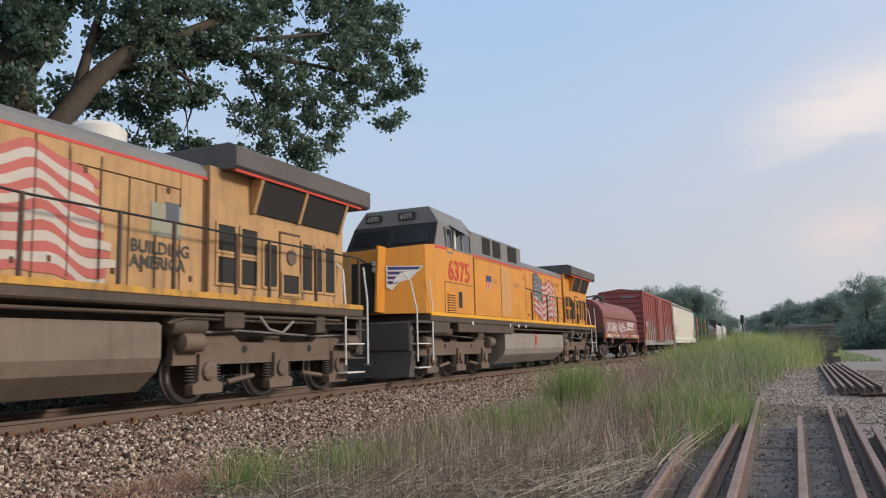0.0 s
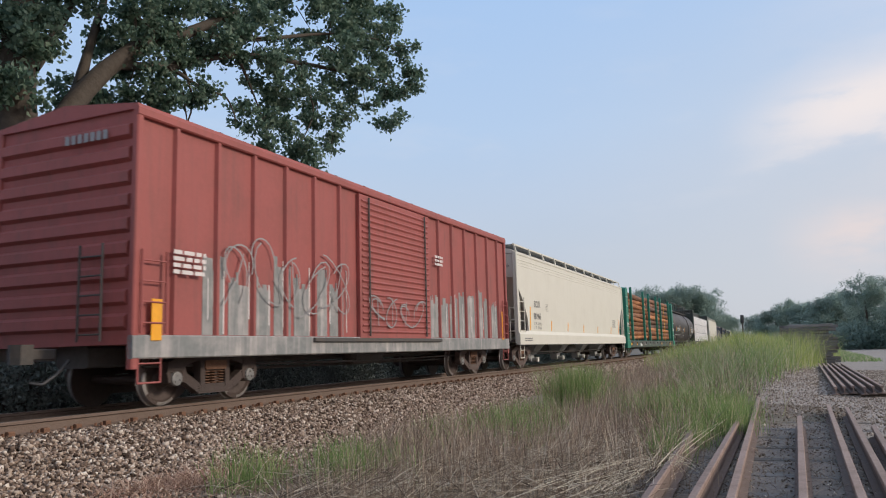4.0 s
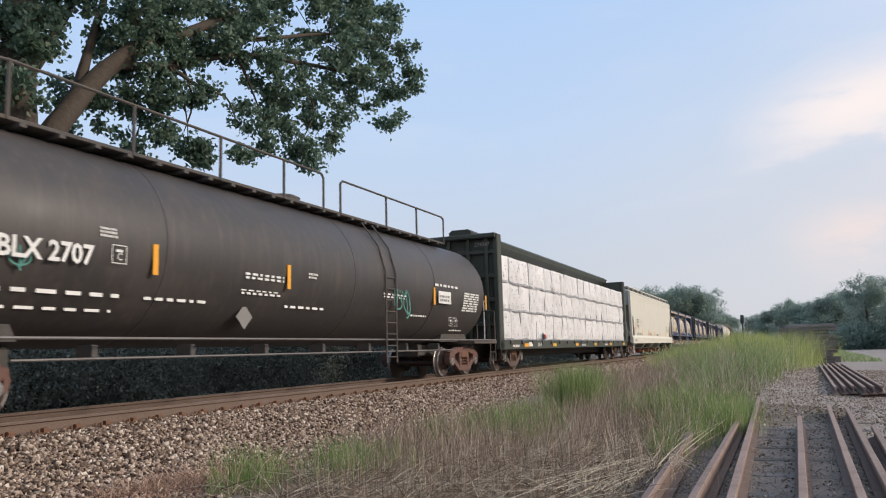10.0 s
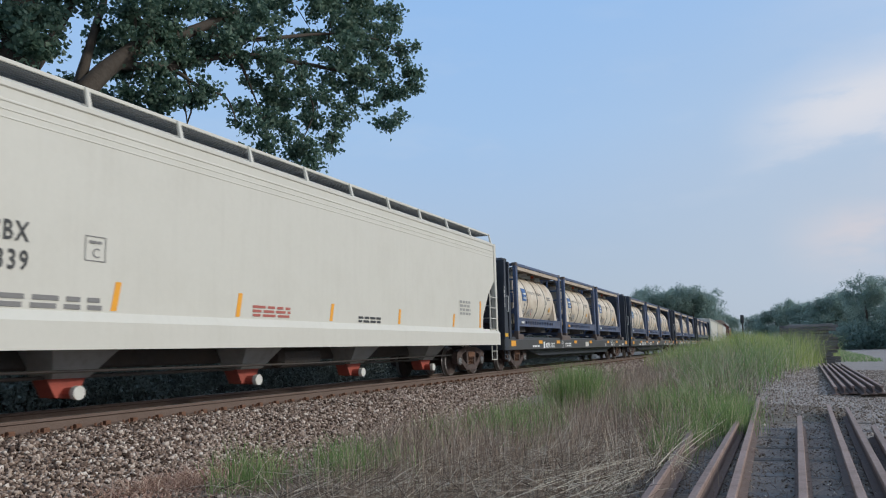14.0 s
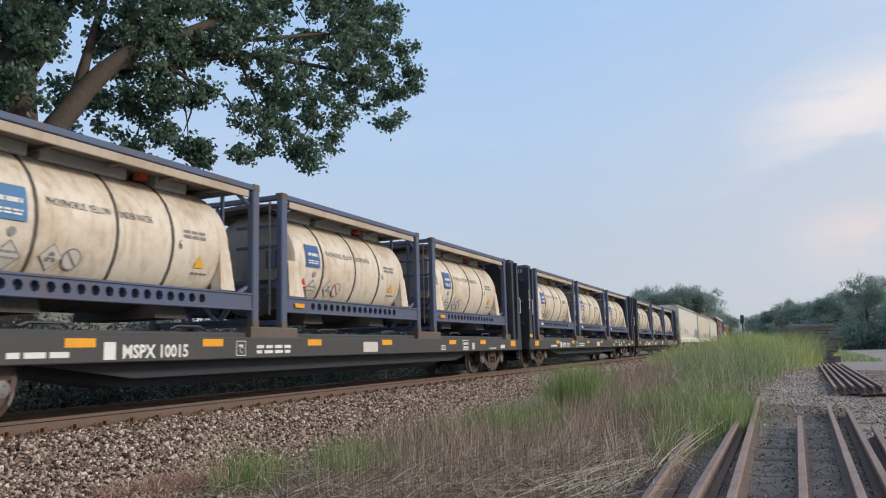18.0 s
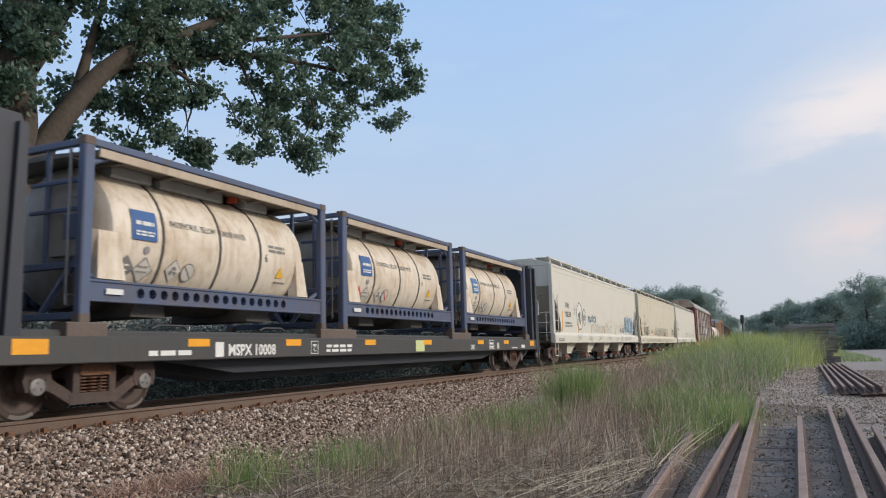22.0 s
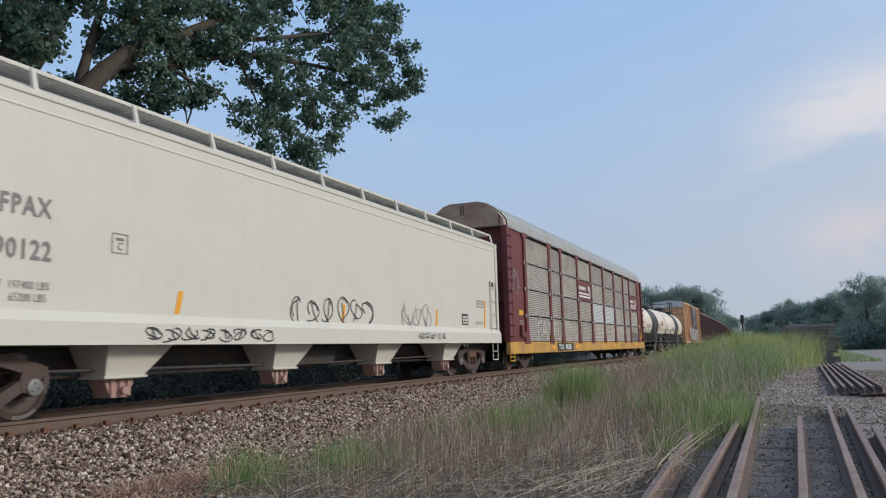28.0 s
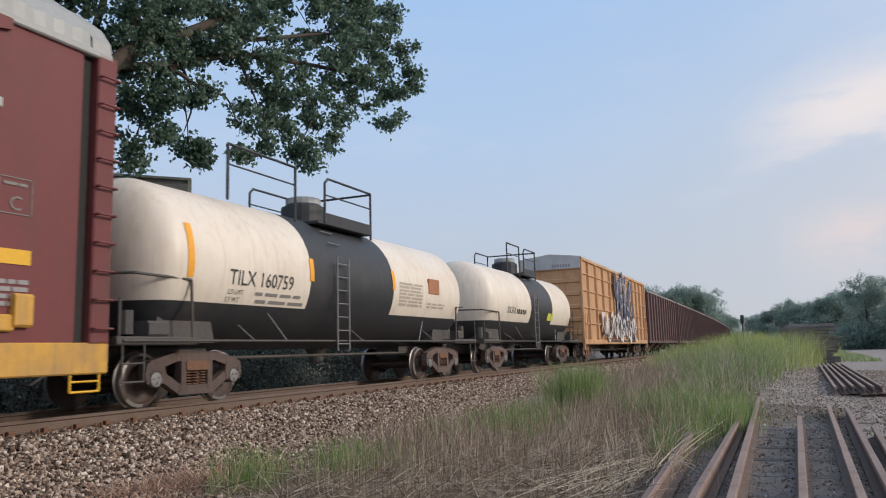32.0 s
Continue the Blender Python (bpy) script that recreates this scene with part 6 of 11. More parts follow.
M_NAVYTAG = paint("dark_blue_spray", (0.05, 0.06, 0.12), 0.6, vary=0.1, dirt=0.1, bump=0)
graffiti(car, 1.60, -1.9, 3.6, 1.2, 4.75, M_NAVYTAG, 53, 6, 0.16, "tall dark blue graffiti")
graffiti(car, 1.605, -1.6, 3.3, 2.6, 4.7, M_SPRAY_W, 57, 5, 0.025)
graffiti(car, 1.61, -5.6, 4.6, 1.1, 2.45, M_SPRAY_W, 54, 11, 0.11, "white throw-up graffiti")
graffiti(car, 1.625, -5.6, 4.6, 1.1, 2.5, M_SPRAY_K, 55, 11, 0.03)
bm = bmesh.new()
box(bm, -1.44, 1.44, -L - 0.075, -L - 0.03, 4.42, 4.98)
part("end_plate", fix(bm), M_ENDGREY, car, "pale grey upper end plate")


# ---- bulkhead log car and its load ----
M_GREEN = paint("bulkhead_green", (0.02, 0.19, 0.125), 0.5, vary=0.08, dirt=0.2, streak=0.2, grime=(0.02, 0.09, 0.06), bump=0.05)
M_GREENOLD = paint("worn_green_sill", (0.056, 0.092, 0.074), 0.75, vary=0.2, dirt=1.0, streak=0.8, grime=(0.075, 0.055, 0.045), bump=0.15)
M_STRAPOLD = paint("soiled_strap", (0.42, 0.22, 0.06), 0.7, vary=0.15, dirt=0.7, streak=0.8, grime=(0.12, 0.06, 0.035), bump=0, spread=0.6)
M_STRAP = paint("yellow_strap", (0.75, 0.42, 0.03), 0.6, vary=0.1, dirt=0.2, bump=0)


def wood(name, base, dark):
    m = bpy.data.materials.new(name)
    m.use_nodes = True
    n, l = m.node_tree.nodes, m.node_tree.links
    b = n["Principled BSDF"]
    b.inputs["Roughness"].default_value = 0.85
    tc, oi = n.new("ShaderNodeTexCoord"), n.new("ShaderNodeObjectInfo")
    mp = n.new("ShaderNodeMapping")
    mp.inputs["Scale"].default_value = (7.0, 0.55, 7.0)
    add = n.new("ShaderNodeVectorMath")
    l.new(tc.outputs["Object"], add.inputs[0])
    sc = n.new("ShaderNodeVectorMath")
    sc.operation = "SCALE"
    sc.inputs["Scale"].default_value = 40.0
    l.new(oi.outputs["Random"], sc.inputs[0])
    l.new(sc.outputs["Vector"], add.inputs[1])
    l.new(add.outputs["Vector"], mp.inputs["Vector"])
    nz = n.new("ShaderNodeTexNoise")
    nz.inputs["Scale"].default_value, nz.inputs["Detail"].default_value, nz.inputs["Roughness"].default_value = 1.5, 8.0, 0.65
    l.new(mp.outputs["Vector"], nz.inputs["Vector"])
    rp = n.new("ShaderNodeValToRGB")
    rp.color_ramp.elements[0].position, rp.color_ramp.elements[0].color = 0.36, rgba(dark)
    rp.color_ramp.elements[1].position, rp.color_ramp.elements[1].color = 0.62, rgba(base)
    l.new(nz.outputs["Fac"], rp.inputs["Fac"])
    mr = n.new("ShaderNodeMapRange")
    mr.inputs["To Min"].default_value, mr.inputs["To Max"].default_value = 0.55, 1.25
    l.new(oi.outputs["Random"], mr.inputs["Value"])
    mx = n.new("ShaderNodeMixRGB")
    mx.blend_type, mx.inputs["Fac"].default_value = "MULTIPLY", 1.0
    l.new(rp.outputs["Color"], mx.inputs["Color1"])
    l.new(mr.outputs["Result"], mx.inputs["Color2"])
    l.new(mx.outputs["Color"], b.inputs["Base Color"])
    bp = n.new("ShaderNodeBump")
    bp.inputs["Strength"].default_value, bp.inputs["Distance"].default_value = 0.5, 0.02
    l.new(nz.outputs["Fac"], bp.inputs["Height"])
    l.new(bp.outputs["Normal"], b.inputs["Normal"])
    return m


M_LOG_A = wood("peeled_pole_orange", (0.50, 0.215, 0.085), (0.20, 0.075, 0.035))
M_LOG_B = wood("peeled_pole_brown", (0.36, 0.17, 0.095), (0.15, 0.075, 0.05))
M_LOG_C = wood("dark_pole", (0.17, 0.095, 0.07), (0.06, 0.04, 0.034))


def log_car():
    a, b = 90.5, 114.0
    L, mid = (b - a) / 2, (a + b) / 2
    car = thing("bulkhead_flat_car", "green bulkhead flat car with side stakes for poles", "flat car")
    bm = bmesh.new()
    box(bm, -1.35, 1.35, -L + 0.9, L - 0.9, 0.92, 1.04)
    rbox(bm, -0.45, 0.45, -L + 0.4, L - 0.4, 0.5, 0.93, 0.05)
    part("deck", fix(bm), M_STEEL, car)
    for s in (1, -1):
        bm = bmesh.new()
        rbox(bm, s * 1.40 - 0.05, s * 1.40 + 0.05, -L + 0.9, L - 0.9, 0.62, 1.05, 0.02)
        part("side_sill", fix(bm), M_GREENOLD, car)
    for e in (-1, 1):
        y = e * L
        bm = bmesh.new()
        # tapered bulkhead: broad at the foot, narrow at the top
        prism(bm, [(y - e * 0.0, 0.95), (y - e * 0.25, 4.22), (y - e * 0.8, 4.30), (y - e * 0.95, 4.2), (y - e * 0.95, 0.95)], -1.28, 1.28, "x")
        bulk = part("bulkhead", fix(bm), M_GREEN, car, "tapered green end bulkhead")
        for s in (1, -1):
            bm = bmesh.new()
            prism(bm, [(y - e * 0.05, 0.62), (y - e * 0.28, 4.2), (y - e * 0.72, 4.28), (y - e * 0.95, 4.15), (y - e * 0.95, 0.62)], s * 1.28, s * 1.45, "x")
            rbox(bm, min(s * 1.3, s * 1.48), max(s * 1.3, s * 1.48), min(y + e * 0.1, y - e * 1.0), max(y + e * 0.1, y - e * 1.0), 0.6, 1.05, 0.02)
            part("bulkhead_leg", fix(bm), M_GREEN, bulk)
        for i in range(5):
            bm = bmesh.new()
            z = 1.5 + 0.55 * i
            pipe(bm, [(1.46, y - e * 0.3, z), (1.5, y - e * 0.32, z - 0.04), (1.5, y - e * 0.62, z - 0.04), (1.46, y - e * 0.64, z)], 0.015)
            part("grab_iron", fix(bm), M_LETTERW, bulk)
        bm = bmesh.new()
        for z in (1.4, 2.2, 3.0, 3.8):
            rbox(bm, -1.2, 1.2, min(y - e * 0.05, y + e * 0.06), max(y - e * 0.05, y + e * 0.06), z, z + 0.12, 0.02, "x")
        part("end_beam", fix(bm), M_GREEN, bulk)
        bars(car, 1.456, y - e * 0.5 - 0.25, 1.9, 0.5, 0.25, 3, M_LETTERW, cols=2)
        stirrup(car, 1.42, y - e * 0.15, y - e * 0.6, 0.36, 0.62, M_GREEN)
    lettering(car, "160087", (1.05, -L - 0.002 + 0.19, 3.72), 0.17, M_LETTERW, "front", align="RIGHT")
    lettering(car, "NKR", (1.0, -L - 0.002 + 0.17, 3.92), 0.17, M_LETTERW, "front", align="RIGHT")
    for y in (-9.2, -4.3, -1.85, 1.88, 4.24, 9.28):
        for s in (1, -1):
            bm = bmesh.new()
            prism(bm, [(y - 0.12, 0.72), (y + 0.12, 0.72), (y + 0.1, 4.28), (y - 0.02, 4.42), (y - 0.1, 4.4)], s * 1.30, s * 1.44, "x")
            part("stake", fix(bm), M_GREEN, car, "green side stake")
    # pockets and faded marks along the sill
    for i in range(12):
        y = -9.9 + 1.8 * i
        bm = bmesh.new()
        rbox(bm, 1.44, 1.50, y - 0.13, y + 0.13, 0.84, 0.98, 0.02)
        part("strap_winch", fix(bm), M_STEEL, car)
    bars(car, 1.456, -6.9, 0.7, 0.7, 0.3, 1, M_LETTERW, cols=4)
    for y, w in ((-5.2, 0.9), (-2.9, 0.5), (0.4, 0.8), (6.0, 0.7)):
        bars(car, 1.456, y, 0.78, w, 0.16, 2, M_SPRAY_G, cols=4, seed=int(y * 10))
    for y in (-10.3, -8.2, 3.4, 8.6):
        patch(car, 1.456, y - 0.22, y + 0.22, 0.78, 0.9, M_ORANGE, "reflector")
    add_couplers(car, -L + 0.1, L - 0.1)
    add_trucks(car, mid, (-L + 2.35, L - 2.35))
    MOVERS.append((car, mid, Matrix()))
    # the load: poles in two lengths, laid side by side
    load = thing("pole_load", "strapped load of orange-brown peeled wooden poles", "logs")
    rnd = random.Random(8)
    for y0, y1 in ((-10.75, -2.2), (-2.6, 10.75)):
        z = 1.14
        row = 0
        while z < 3.95:
            r = rnd.uniform(0.125, 0.19)
            xx = 1.27 - r
            first = True
            while xx > -1.28 + r:
                rr = r if first else rnd.uniform(0.13, 0.18)
                if first or row > 8 or xx < -1.0 or xx > 0.6:
                    bm = bmesh.new()
                    segs = 7
                    e0, e1 = y0 + rnd.uniform(-0.08, 0.35) + (rnd.uniform(-0.7, 1.0) if y0 > -5 else 0), y1 - rnd.uniform(0, 0.35) + (rnd.uniform(-0.8, 0.8) if y1 < 5 else 0)
                    wob = rnd.uniform(-0.045, 0.045)
                    taper = rnd.uniform(0.76, 0.97)
                    flip = rnd.random() < 0.5
                    prof = []
                    n = 11
                    prev = None
                    for k in range(segs + 1):
                        t = k / segs
                        rk = rr * (1 - (1 - taper) * (1 - t if flip else t))
                        cx, cz = wob * math.sin(t * 3.1) * 1.5, wob * math.sin(t * 4.4 + 1)
                        ring = [bm.verts.new((xx + cx + rk * math.cos(math.tau * i / n), e0 + (e1 - e0) * t, z + r + cz + rk * math.sin(math.tau * i / n))) for i in range(n)]
                        if prev:
                            for i in range(n):
                                j = (i + 1) % n
                                bm.faces.new((prev[i], prev[j], ring[j], ring[i]))
                        else:
                            bm.faces.new(ring[::-1])
                        prev = ring
                    bm.faces.new(prev)
                    kind = rnd.random()
                    low = 0.8 if row < 4 else 0.42
                    me = part("pole", fix(bm), M_LOG_A if kind < low else (M_LOG_B if kind < 0.8 else M_LOG_C), load)
                    smooth(me, 50)
                first = False
                xx -= 2 * rr
            z += 2 * r * 0.93
            row += 1
    for y in (-6.7, -0.87, 6.87):
        bm = bmesh.new()
        box(bm, 1.285, 1.30, y - 0.045, y + 0.045, 1.05, 3.95)
        box(bm, -1.3, 1.3, y - 0.045, y + 0.045, 4.02, 4.03)
        part("strap", fix(bm), M_STRAPOLD if y < -5 else M_STRAP, load, "soiled orange webbing strap" if y < -5 else "yellow webbing strap")
    MOVERS.append((load, mid, Matrix()))


log_car()


# ---- tank cars ----
def head(L, R, depth=0.55, n=6):
    """Half profile of a shell with dished ends."""
    pts = []
    for i in range(n + 1):
        t = math.pi / 2 * i / n
        pts.append((-L - depth * math.cos(t) + depth, max(R * math.sin(t), 0.02)))
    return pts + [(-p, r) for p, r in pts[::-1]]


def shell(bm, L, R, z, depth=0.55, n=40):
    lathe(bm, head(L, R, depth), n, "y", (0, 0, z))


def hug(o, R, zc):
    """Lays a flat mark on the round shell."""
    for v in o.data.vertices:
        v.co.x = math.sqrt(max(R * R - (v.co.z - zc) ** 2, 0.01))
    return o


def black_tank():
    a, b = 114.45, 133.95
    L, mid = (b - a) / 2, (a + b) / 2
    car = thing("tank_car", "long black tank car with a railed walkway along its top", "tank car", "tank cars")
    bm = bmesh.new()
    shell(bm, L - 0.65, 1.50, 2.42, 0.5, 48)
    tank = smooth(part("tank_shell", fix(bm), M_TANKBLK, car), 40)
    for y in (-4.6, 0.9, 5.0):
        bm = bmesh.new()
        lathe(bm, ((y - 0.02, 1.5), (y - 0.015, 1.508), (y + 0.015, 1.508), (y + 0.02, 1.5)), 48, "y", (0, 0, 2.42))
        part("weld_seam", fix(bm), M_TANKBLK, tank)
    for e in (-1, 1):
        bm = bmesh.new()
        rbox(bm, -1.45, 1.45, min(e * L, e * (L - 1.9)), max(e * L, e * (L - 1.9)), 0.92, 1.06, 0.02)
        rbox(bm, -0.35, 0.35, min(e * L, e * (L - 3.5)), max(e * L, e * (L - 3.5)), 0.6, 0.95, 0.04)
        prism(bm, [(e * (L - 1.2), 1.0), (e * (L - 3.2), 1.0), (e * (L - 2.9), 1.6), (e * (L - 1.5), 1.6)], -0.9, 0.9, "x")
        part("stub_sill", fix(bm), M_STEEL, car)
        bm = bmesh.new()
        pipe(bm, [(1.42, e * (L - 0.05), 1.05), (1.42, e * (L - 0.05), 1.95), (0.5, e * (L - 0.05), 2.0)], 0.02)
        pipe(bm, [(1.42, e * (L - 1.6), 1.05), (1.42, e * (L - 1.6), 1.5)], 0.02)
        part("hand_rail", fix(bm), M_STEEL, car)
        stirrup(car, 1.44, e * (L - 0.1), e * (L - 0.55), 0.4, 0.92, M_STEEL)
    bm = bmesh.new()
    pipe(bm, [(1.46, -L + 0.3, 1.03), (1.46, L - 0.3, 1.03)], 0.022)
    pipe(bm, [(1.2, -L + 2.9, 0.76), (1.2, L - 2.9, 0.76)], 0.02)
    part("side_rail", fix(bm), M_BRIGHTPIPE, car)
    bm = bmesh.new()
    rbox(bm, 0.9, 1.2, -0.05, 0.05, 0.74, 0.95, 0.02)
    hb = part("heater_bracket", fix(bm), M_STEEL, car)
    hb.location = (0, -5.6, 0)
    for i in range(1, 7):
        share(hb, car, Matrix.Translation((0, -5.6 + 1.9 * i, 0)))
    # walkway and railing along the top
    bm = bmesh.new()
    rbox(bm, 0.35, 0.85, -7.3, 7.2, 3.86, 3.92, 0.01)
    part("walkway", fix(bm), M_STEEL, car)
    bm = bmesh.new()
    box(bm, 0.3, 0.9, -0.05, 0.05, 3.80, 3.86)
    wb = part("walkway_bracket", fix(bm), M_STEEL, car)
    wb.location = (0, -7.2, 0)
    for i in range(1, 24):
        share(wb, car, Matrix.Translation((0, -7.2 + 0.6 * i, 0)))
    rails = [[(-9.0, 4.40), (-6.8, 4.66), (0.55, 4.66), (0.65, 4.58)], [(1.35, 4.58), (1.45, 4.66), (7.0, 4.66), (7.12, 4.60)]]
    for k, pts in enumerate(rails):
        bm = bmesh.new()
        pipe(bm, [(0.85, y, z) for y, z in pts], 0.026)
        pipe(bm, [(0.85, pts[-1][0], pts[-1][1]), (0.85, pts[-1][0], 3.88)], 0.026)
        part("top_rail", fix(bm), M_STEEL, car)
    for y in (-6.8, -4.7, -2.7, -0.8, 1.35, 3.55, 5.3):
        bm = bmesh.new()
        rod(bm, (0.85, y, 3.86), (0.85, y, 4.58 if y == 1.35 else 4.66), 0.028)
        part("rail_post", fix(bm), M_STEEL, car)
    bm = bmesh.new()
    lathe(bm, ((3.8, 0.3), (4.1, 0.3), (4.15, 0.2)), 14, "z", (0.0, -7.4, 0))
    lathe(bm, ((3.8, 0.4), (4.15, 0.4), (4.2, 0.3)), 14, "z", (0.0, 0.3, 0))
    part("manway", fix(bm), M_STEEL, car)
    ladder(car, 1.53, 2.2, 2.7, 0.5, 2.6, 8, M_STEEL)
    for y in (2.2, 2.7):
        bm = bmesh.new()
        pipe(bm, [(1.53, y, 2.6), (1.35, y, 3.2), (0.9, y, 3.8)], 0.022)
        part("ladder_stile", fix(bm), M_STEEL, car)
    M_OLD = M_LETTERW
    def on(z):
        return math.sqrt(max(1.5 ** 2 - (z - 2.42) ** 2, 0)) + 0.012
    lettering(car, "MBLX 2707", (on(2.2) + 0.02, -7.6, 2.0), 0.36, M_OLD, bold=0.01, stretch=0.95)
    for i, (y, z, w, h, rows) in enumerate(((-7.7, 1.6, 2.4, 0.12, 1), (-7.5, 1.4, 2.2, 0.12, 1), (4.95, 2.45, 1.6, 0.1, 1), (6.9, 1.3, 0.9, 0.12, 2), (-4.84, 1.6, 1.4, 0.15, 2), (-2.77, 2.06, 1.1, 0.13, 2), (-2.77, 1.8, 1.1, 0.12, 2), (-1.4, 1.62, 1.4, 0.15, 2), (-5.85, 2.4, 0.3, 0.15, 3), (-0.9, 2.2, 0.3, 0.13, 2), (3.9, 1.62, 0.9, 0.14, 2), (7.0, 1.86, 1.15, 0.55, 8), (2.2, 2.0, 1.2, 0.13, 2))):
        o = bars(car, on(z) + 0.02, y, z, w, h, rows, M_OLD, cols=8 if rows < 8 else 3, seed=60 + i)
        if rows > 2:
            hug(o, 1.512, 2.42)
    plate = patch(car, on(2.2) + 0.025, 5.19, 6.0, 2.0, 2.33, M_LETTERW, "placard")
    bars(plate, on(2.2) + 0.03, 5.25, 2.06, 0.68, 0.2, 2, M_DIM, cols=6)
    for y in (-4.85, -1.55, 4.93, 8.74, -8.5):
        patch(car, on(2.2) + 0.02, y - 0.05, y + 0.05, 1.95, 2.4, M_ORANGE, "reflector")
    bm = bmesh.new()
    bm.faces.new([bm.verts.new((on(1.5) + 0.05, -2.5 + p, 1.42 + q)) for p, q in ((-0.22, 0), (0, -0.22), (0.22, 0), (0, 0.22))])
    part("hazard_diamond", bm, M_DIM, car)
    stencil_box(car, on(2.2) + 0.02, -5.65, 2.05, 0.26, M_LETTERW)
    stencil_box(car, on(1.6) + 0.06, 6.25, 1.42, 0.24, M_LETTERW)
    stencil_box(car, on(1.6) + 0.06, 6.6, 1.42, 0.24, M_LETTERW)
    graffiti(car, on(2.0) + 0.03, 2.6, 3.6, 1.6, 2.4, M_SPRAY_TEAL, 61, 2, 0.02)
    graffiti(car, on(2.0) + 0.012, -8.3, -6.8, 1.75, 2.35, M_SPRAY_TEAL, 62, 4, 0.012)
    add_couplers(car, -L - 0.05, L + 0.05)
    add_trucks(car, mid, (-L + 1.9, L - 1.9), M_TRUCKRED)
    MOVERS.append((car, mid, Matrix()))


M_BRIGHTPIPE = paint("worn_pipe", (0.17, 0.16, 0.155), 0.5, metal=0.4, vary=0.1, dirt=0.4, bump=0.05)
M_SPRAY_TEAL = paint("teal_spray", (0.06, 0.24, 0.20), 0.6, vary=0.1, dirt=0.1, bump=0)
black_tank()


def banded_tank(a, b, R, zc, band, plat, text_y, label):
    L, mid = (b - a) / 2, (a + b) / 2
    car = thing("tank_car", label, "tank car", "tank cars")
    H = L - 0.62
    # shell in sections: white ends, black middle band, black belly
    seen = set()
    prof = head(H, R, 0.62)
    n = 48
    full = bmesh.new()
    ys = [p for p in prof if p[0] < band[0]] + [(band[0], R), (band[1], R)] + [p for p in prof if p[0] > band[1]]
    lathe(full, ys, n, "y", (0, 0, zc))
    bmesh.ops.bisect_plane(full, geom=full.verts[:] + full.edges[:] + full.faces[:], plane_co=(0, 0, zc - 0.46 * R), plane_no=(0, 0, 1))
    for key, m, note in (("tank_end", M_TANKWHITE, "off-white tank end"), ("tank_end", M_TANKWHITE, "off-white tank end"), ("belly", M_BLACK, "black painted belly"), ("belly", M_BLACK, "black painted belly"), ("band", M_BLACK, "black middle band")):
        bm = full.copy()
        half = -1 if note in seen else 1
        seen.add(note)
        def mine(f):
            c = f.calc_center_median()
            if band[0] < c.y < band[1]:
                return key == "band"
            if (c.z < zc - 0.46 * R) != (key == "belly") or key == "band":
                return False
            return (c.y > 0) == (half > 0)
        bmesh.ops.delete(bm, geom=[f for f in bm.faces if not mine(f)], context="FACES")
        smooth(part(key, fix(bm), m, car, note), 40)
    full.free()
    for e in (-1, 1):
        bm = bmesh.new()
        rbox(bm, -0.35, 0.35, min(e * L, e * (L - 3.0)), max(e * L, e * (L - 3.0)), 0.62, 0.95, 0.04)
        rbox(bm, -1.42, 1.42, min(e * L, e * (L - 1.6)), max(e * L, e * (L - 1.6)), 0.94, 1.06, 0.02)
        prism(bm, [(e * (L - 1.0), 0.98), (e * (L - 2.4), 0.98), (e * (L - 2.2), 1.7), (e * (L - 1.2), 1.7)], -1.05, 1.05, "x")
        part("underframe", fix(bm), M_STEEL, car)
    for e in (-1, 1):
        bm = bmesh.new()
        pipe(bm, [(1.4, e * (L - 1.5), 1.05), (1.4, e * (L - 1.45), 1.95), (1.2, e * (L - 0.5), 2.0), (0.2, e * (L - 0.02), 2.0), (-1.3, e * (L - 0.02), 2.0)], 0.024)
        pipe(bm, [(1.4, e * (L - 0.05), 1.05), (1.4, e * (L - 0.05), 1.6)], 0.02)
        part("hand_rail", fix(bm), M_STEEL, car)
        stirrup(car, 1.42, e * (L - 0.1), e * (L - 0.5), 0.42, 0.94, M_STEEL)
        bm = bmesh.new()
        rbox(bm, 0.9, 1.3, e * (L - 0.9) - 0.2, e * (L - 0.9) + 0.2, 1.06, 1.3, 0.04)
        rod(bm, (1.1, e * (L - 0.45), 1.1), (1.1, e * (L - 0.45), 1.45), 0.1, 8)
        part("valve", fix(bm), M_STEEL, car)
    bm = bmesh.new()
    pipe(bm, [(1.43, -L + 0.1, 1.0), (1.43, L - 0.1, 1.0)], 0.022)
    part("side_rail", fix(bm), M_STEEL, car)
    top = zc + R
    c = (band[0] + band[1]) / 2
    # loading platform with its rail
    bm = bmesh.new()
    for x in (0.75, -0.75):
        rbox(bm, x - 0.25, x + 0.25, plat[2] - 0.25, plat[3], top - 0.2, top - 0.14, 0.01)
    for x in (1.0, -1.0):
        rbox(bm, x - 0.02, x + 0.02, plat[2], plat[3], top - 0.2, top + 0.06, 0.01)
    rbox(bm, -1.0, 1.0, plat[3] - 0.04, plat[3], top - 0.14, top + 0.06, 0.01)
    part("platform", fix(bm), M_BLACK, car, "black loading platform")
    for x in (1.0, -1.0):
        for y0, y1, round_end in ((plat[0], plat[1], 0), (plat[2], plat[3], 1)) if x > 0 else ((plat[2], plat[3], 1),):
            bm = bmesh.new()
            k0, k1 = (0.12, 0.0) if round_end else (0.0, 0.0)
            pipe(bm, [(x, y0, top - 0.2), (x, y0, top + 0.82 - k0), (x, y0 + k0 + 0.001, top + 0.82), (x, y1, top + 0.82), (x, y1, top - 0.3)], 0.028)
            pipe(bm, [(x, y0, top + 0.45), (x, y1, top + 0.45)], 0.018)
            part("platform_rail", fix(bm), M_BLACK, car)
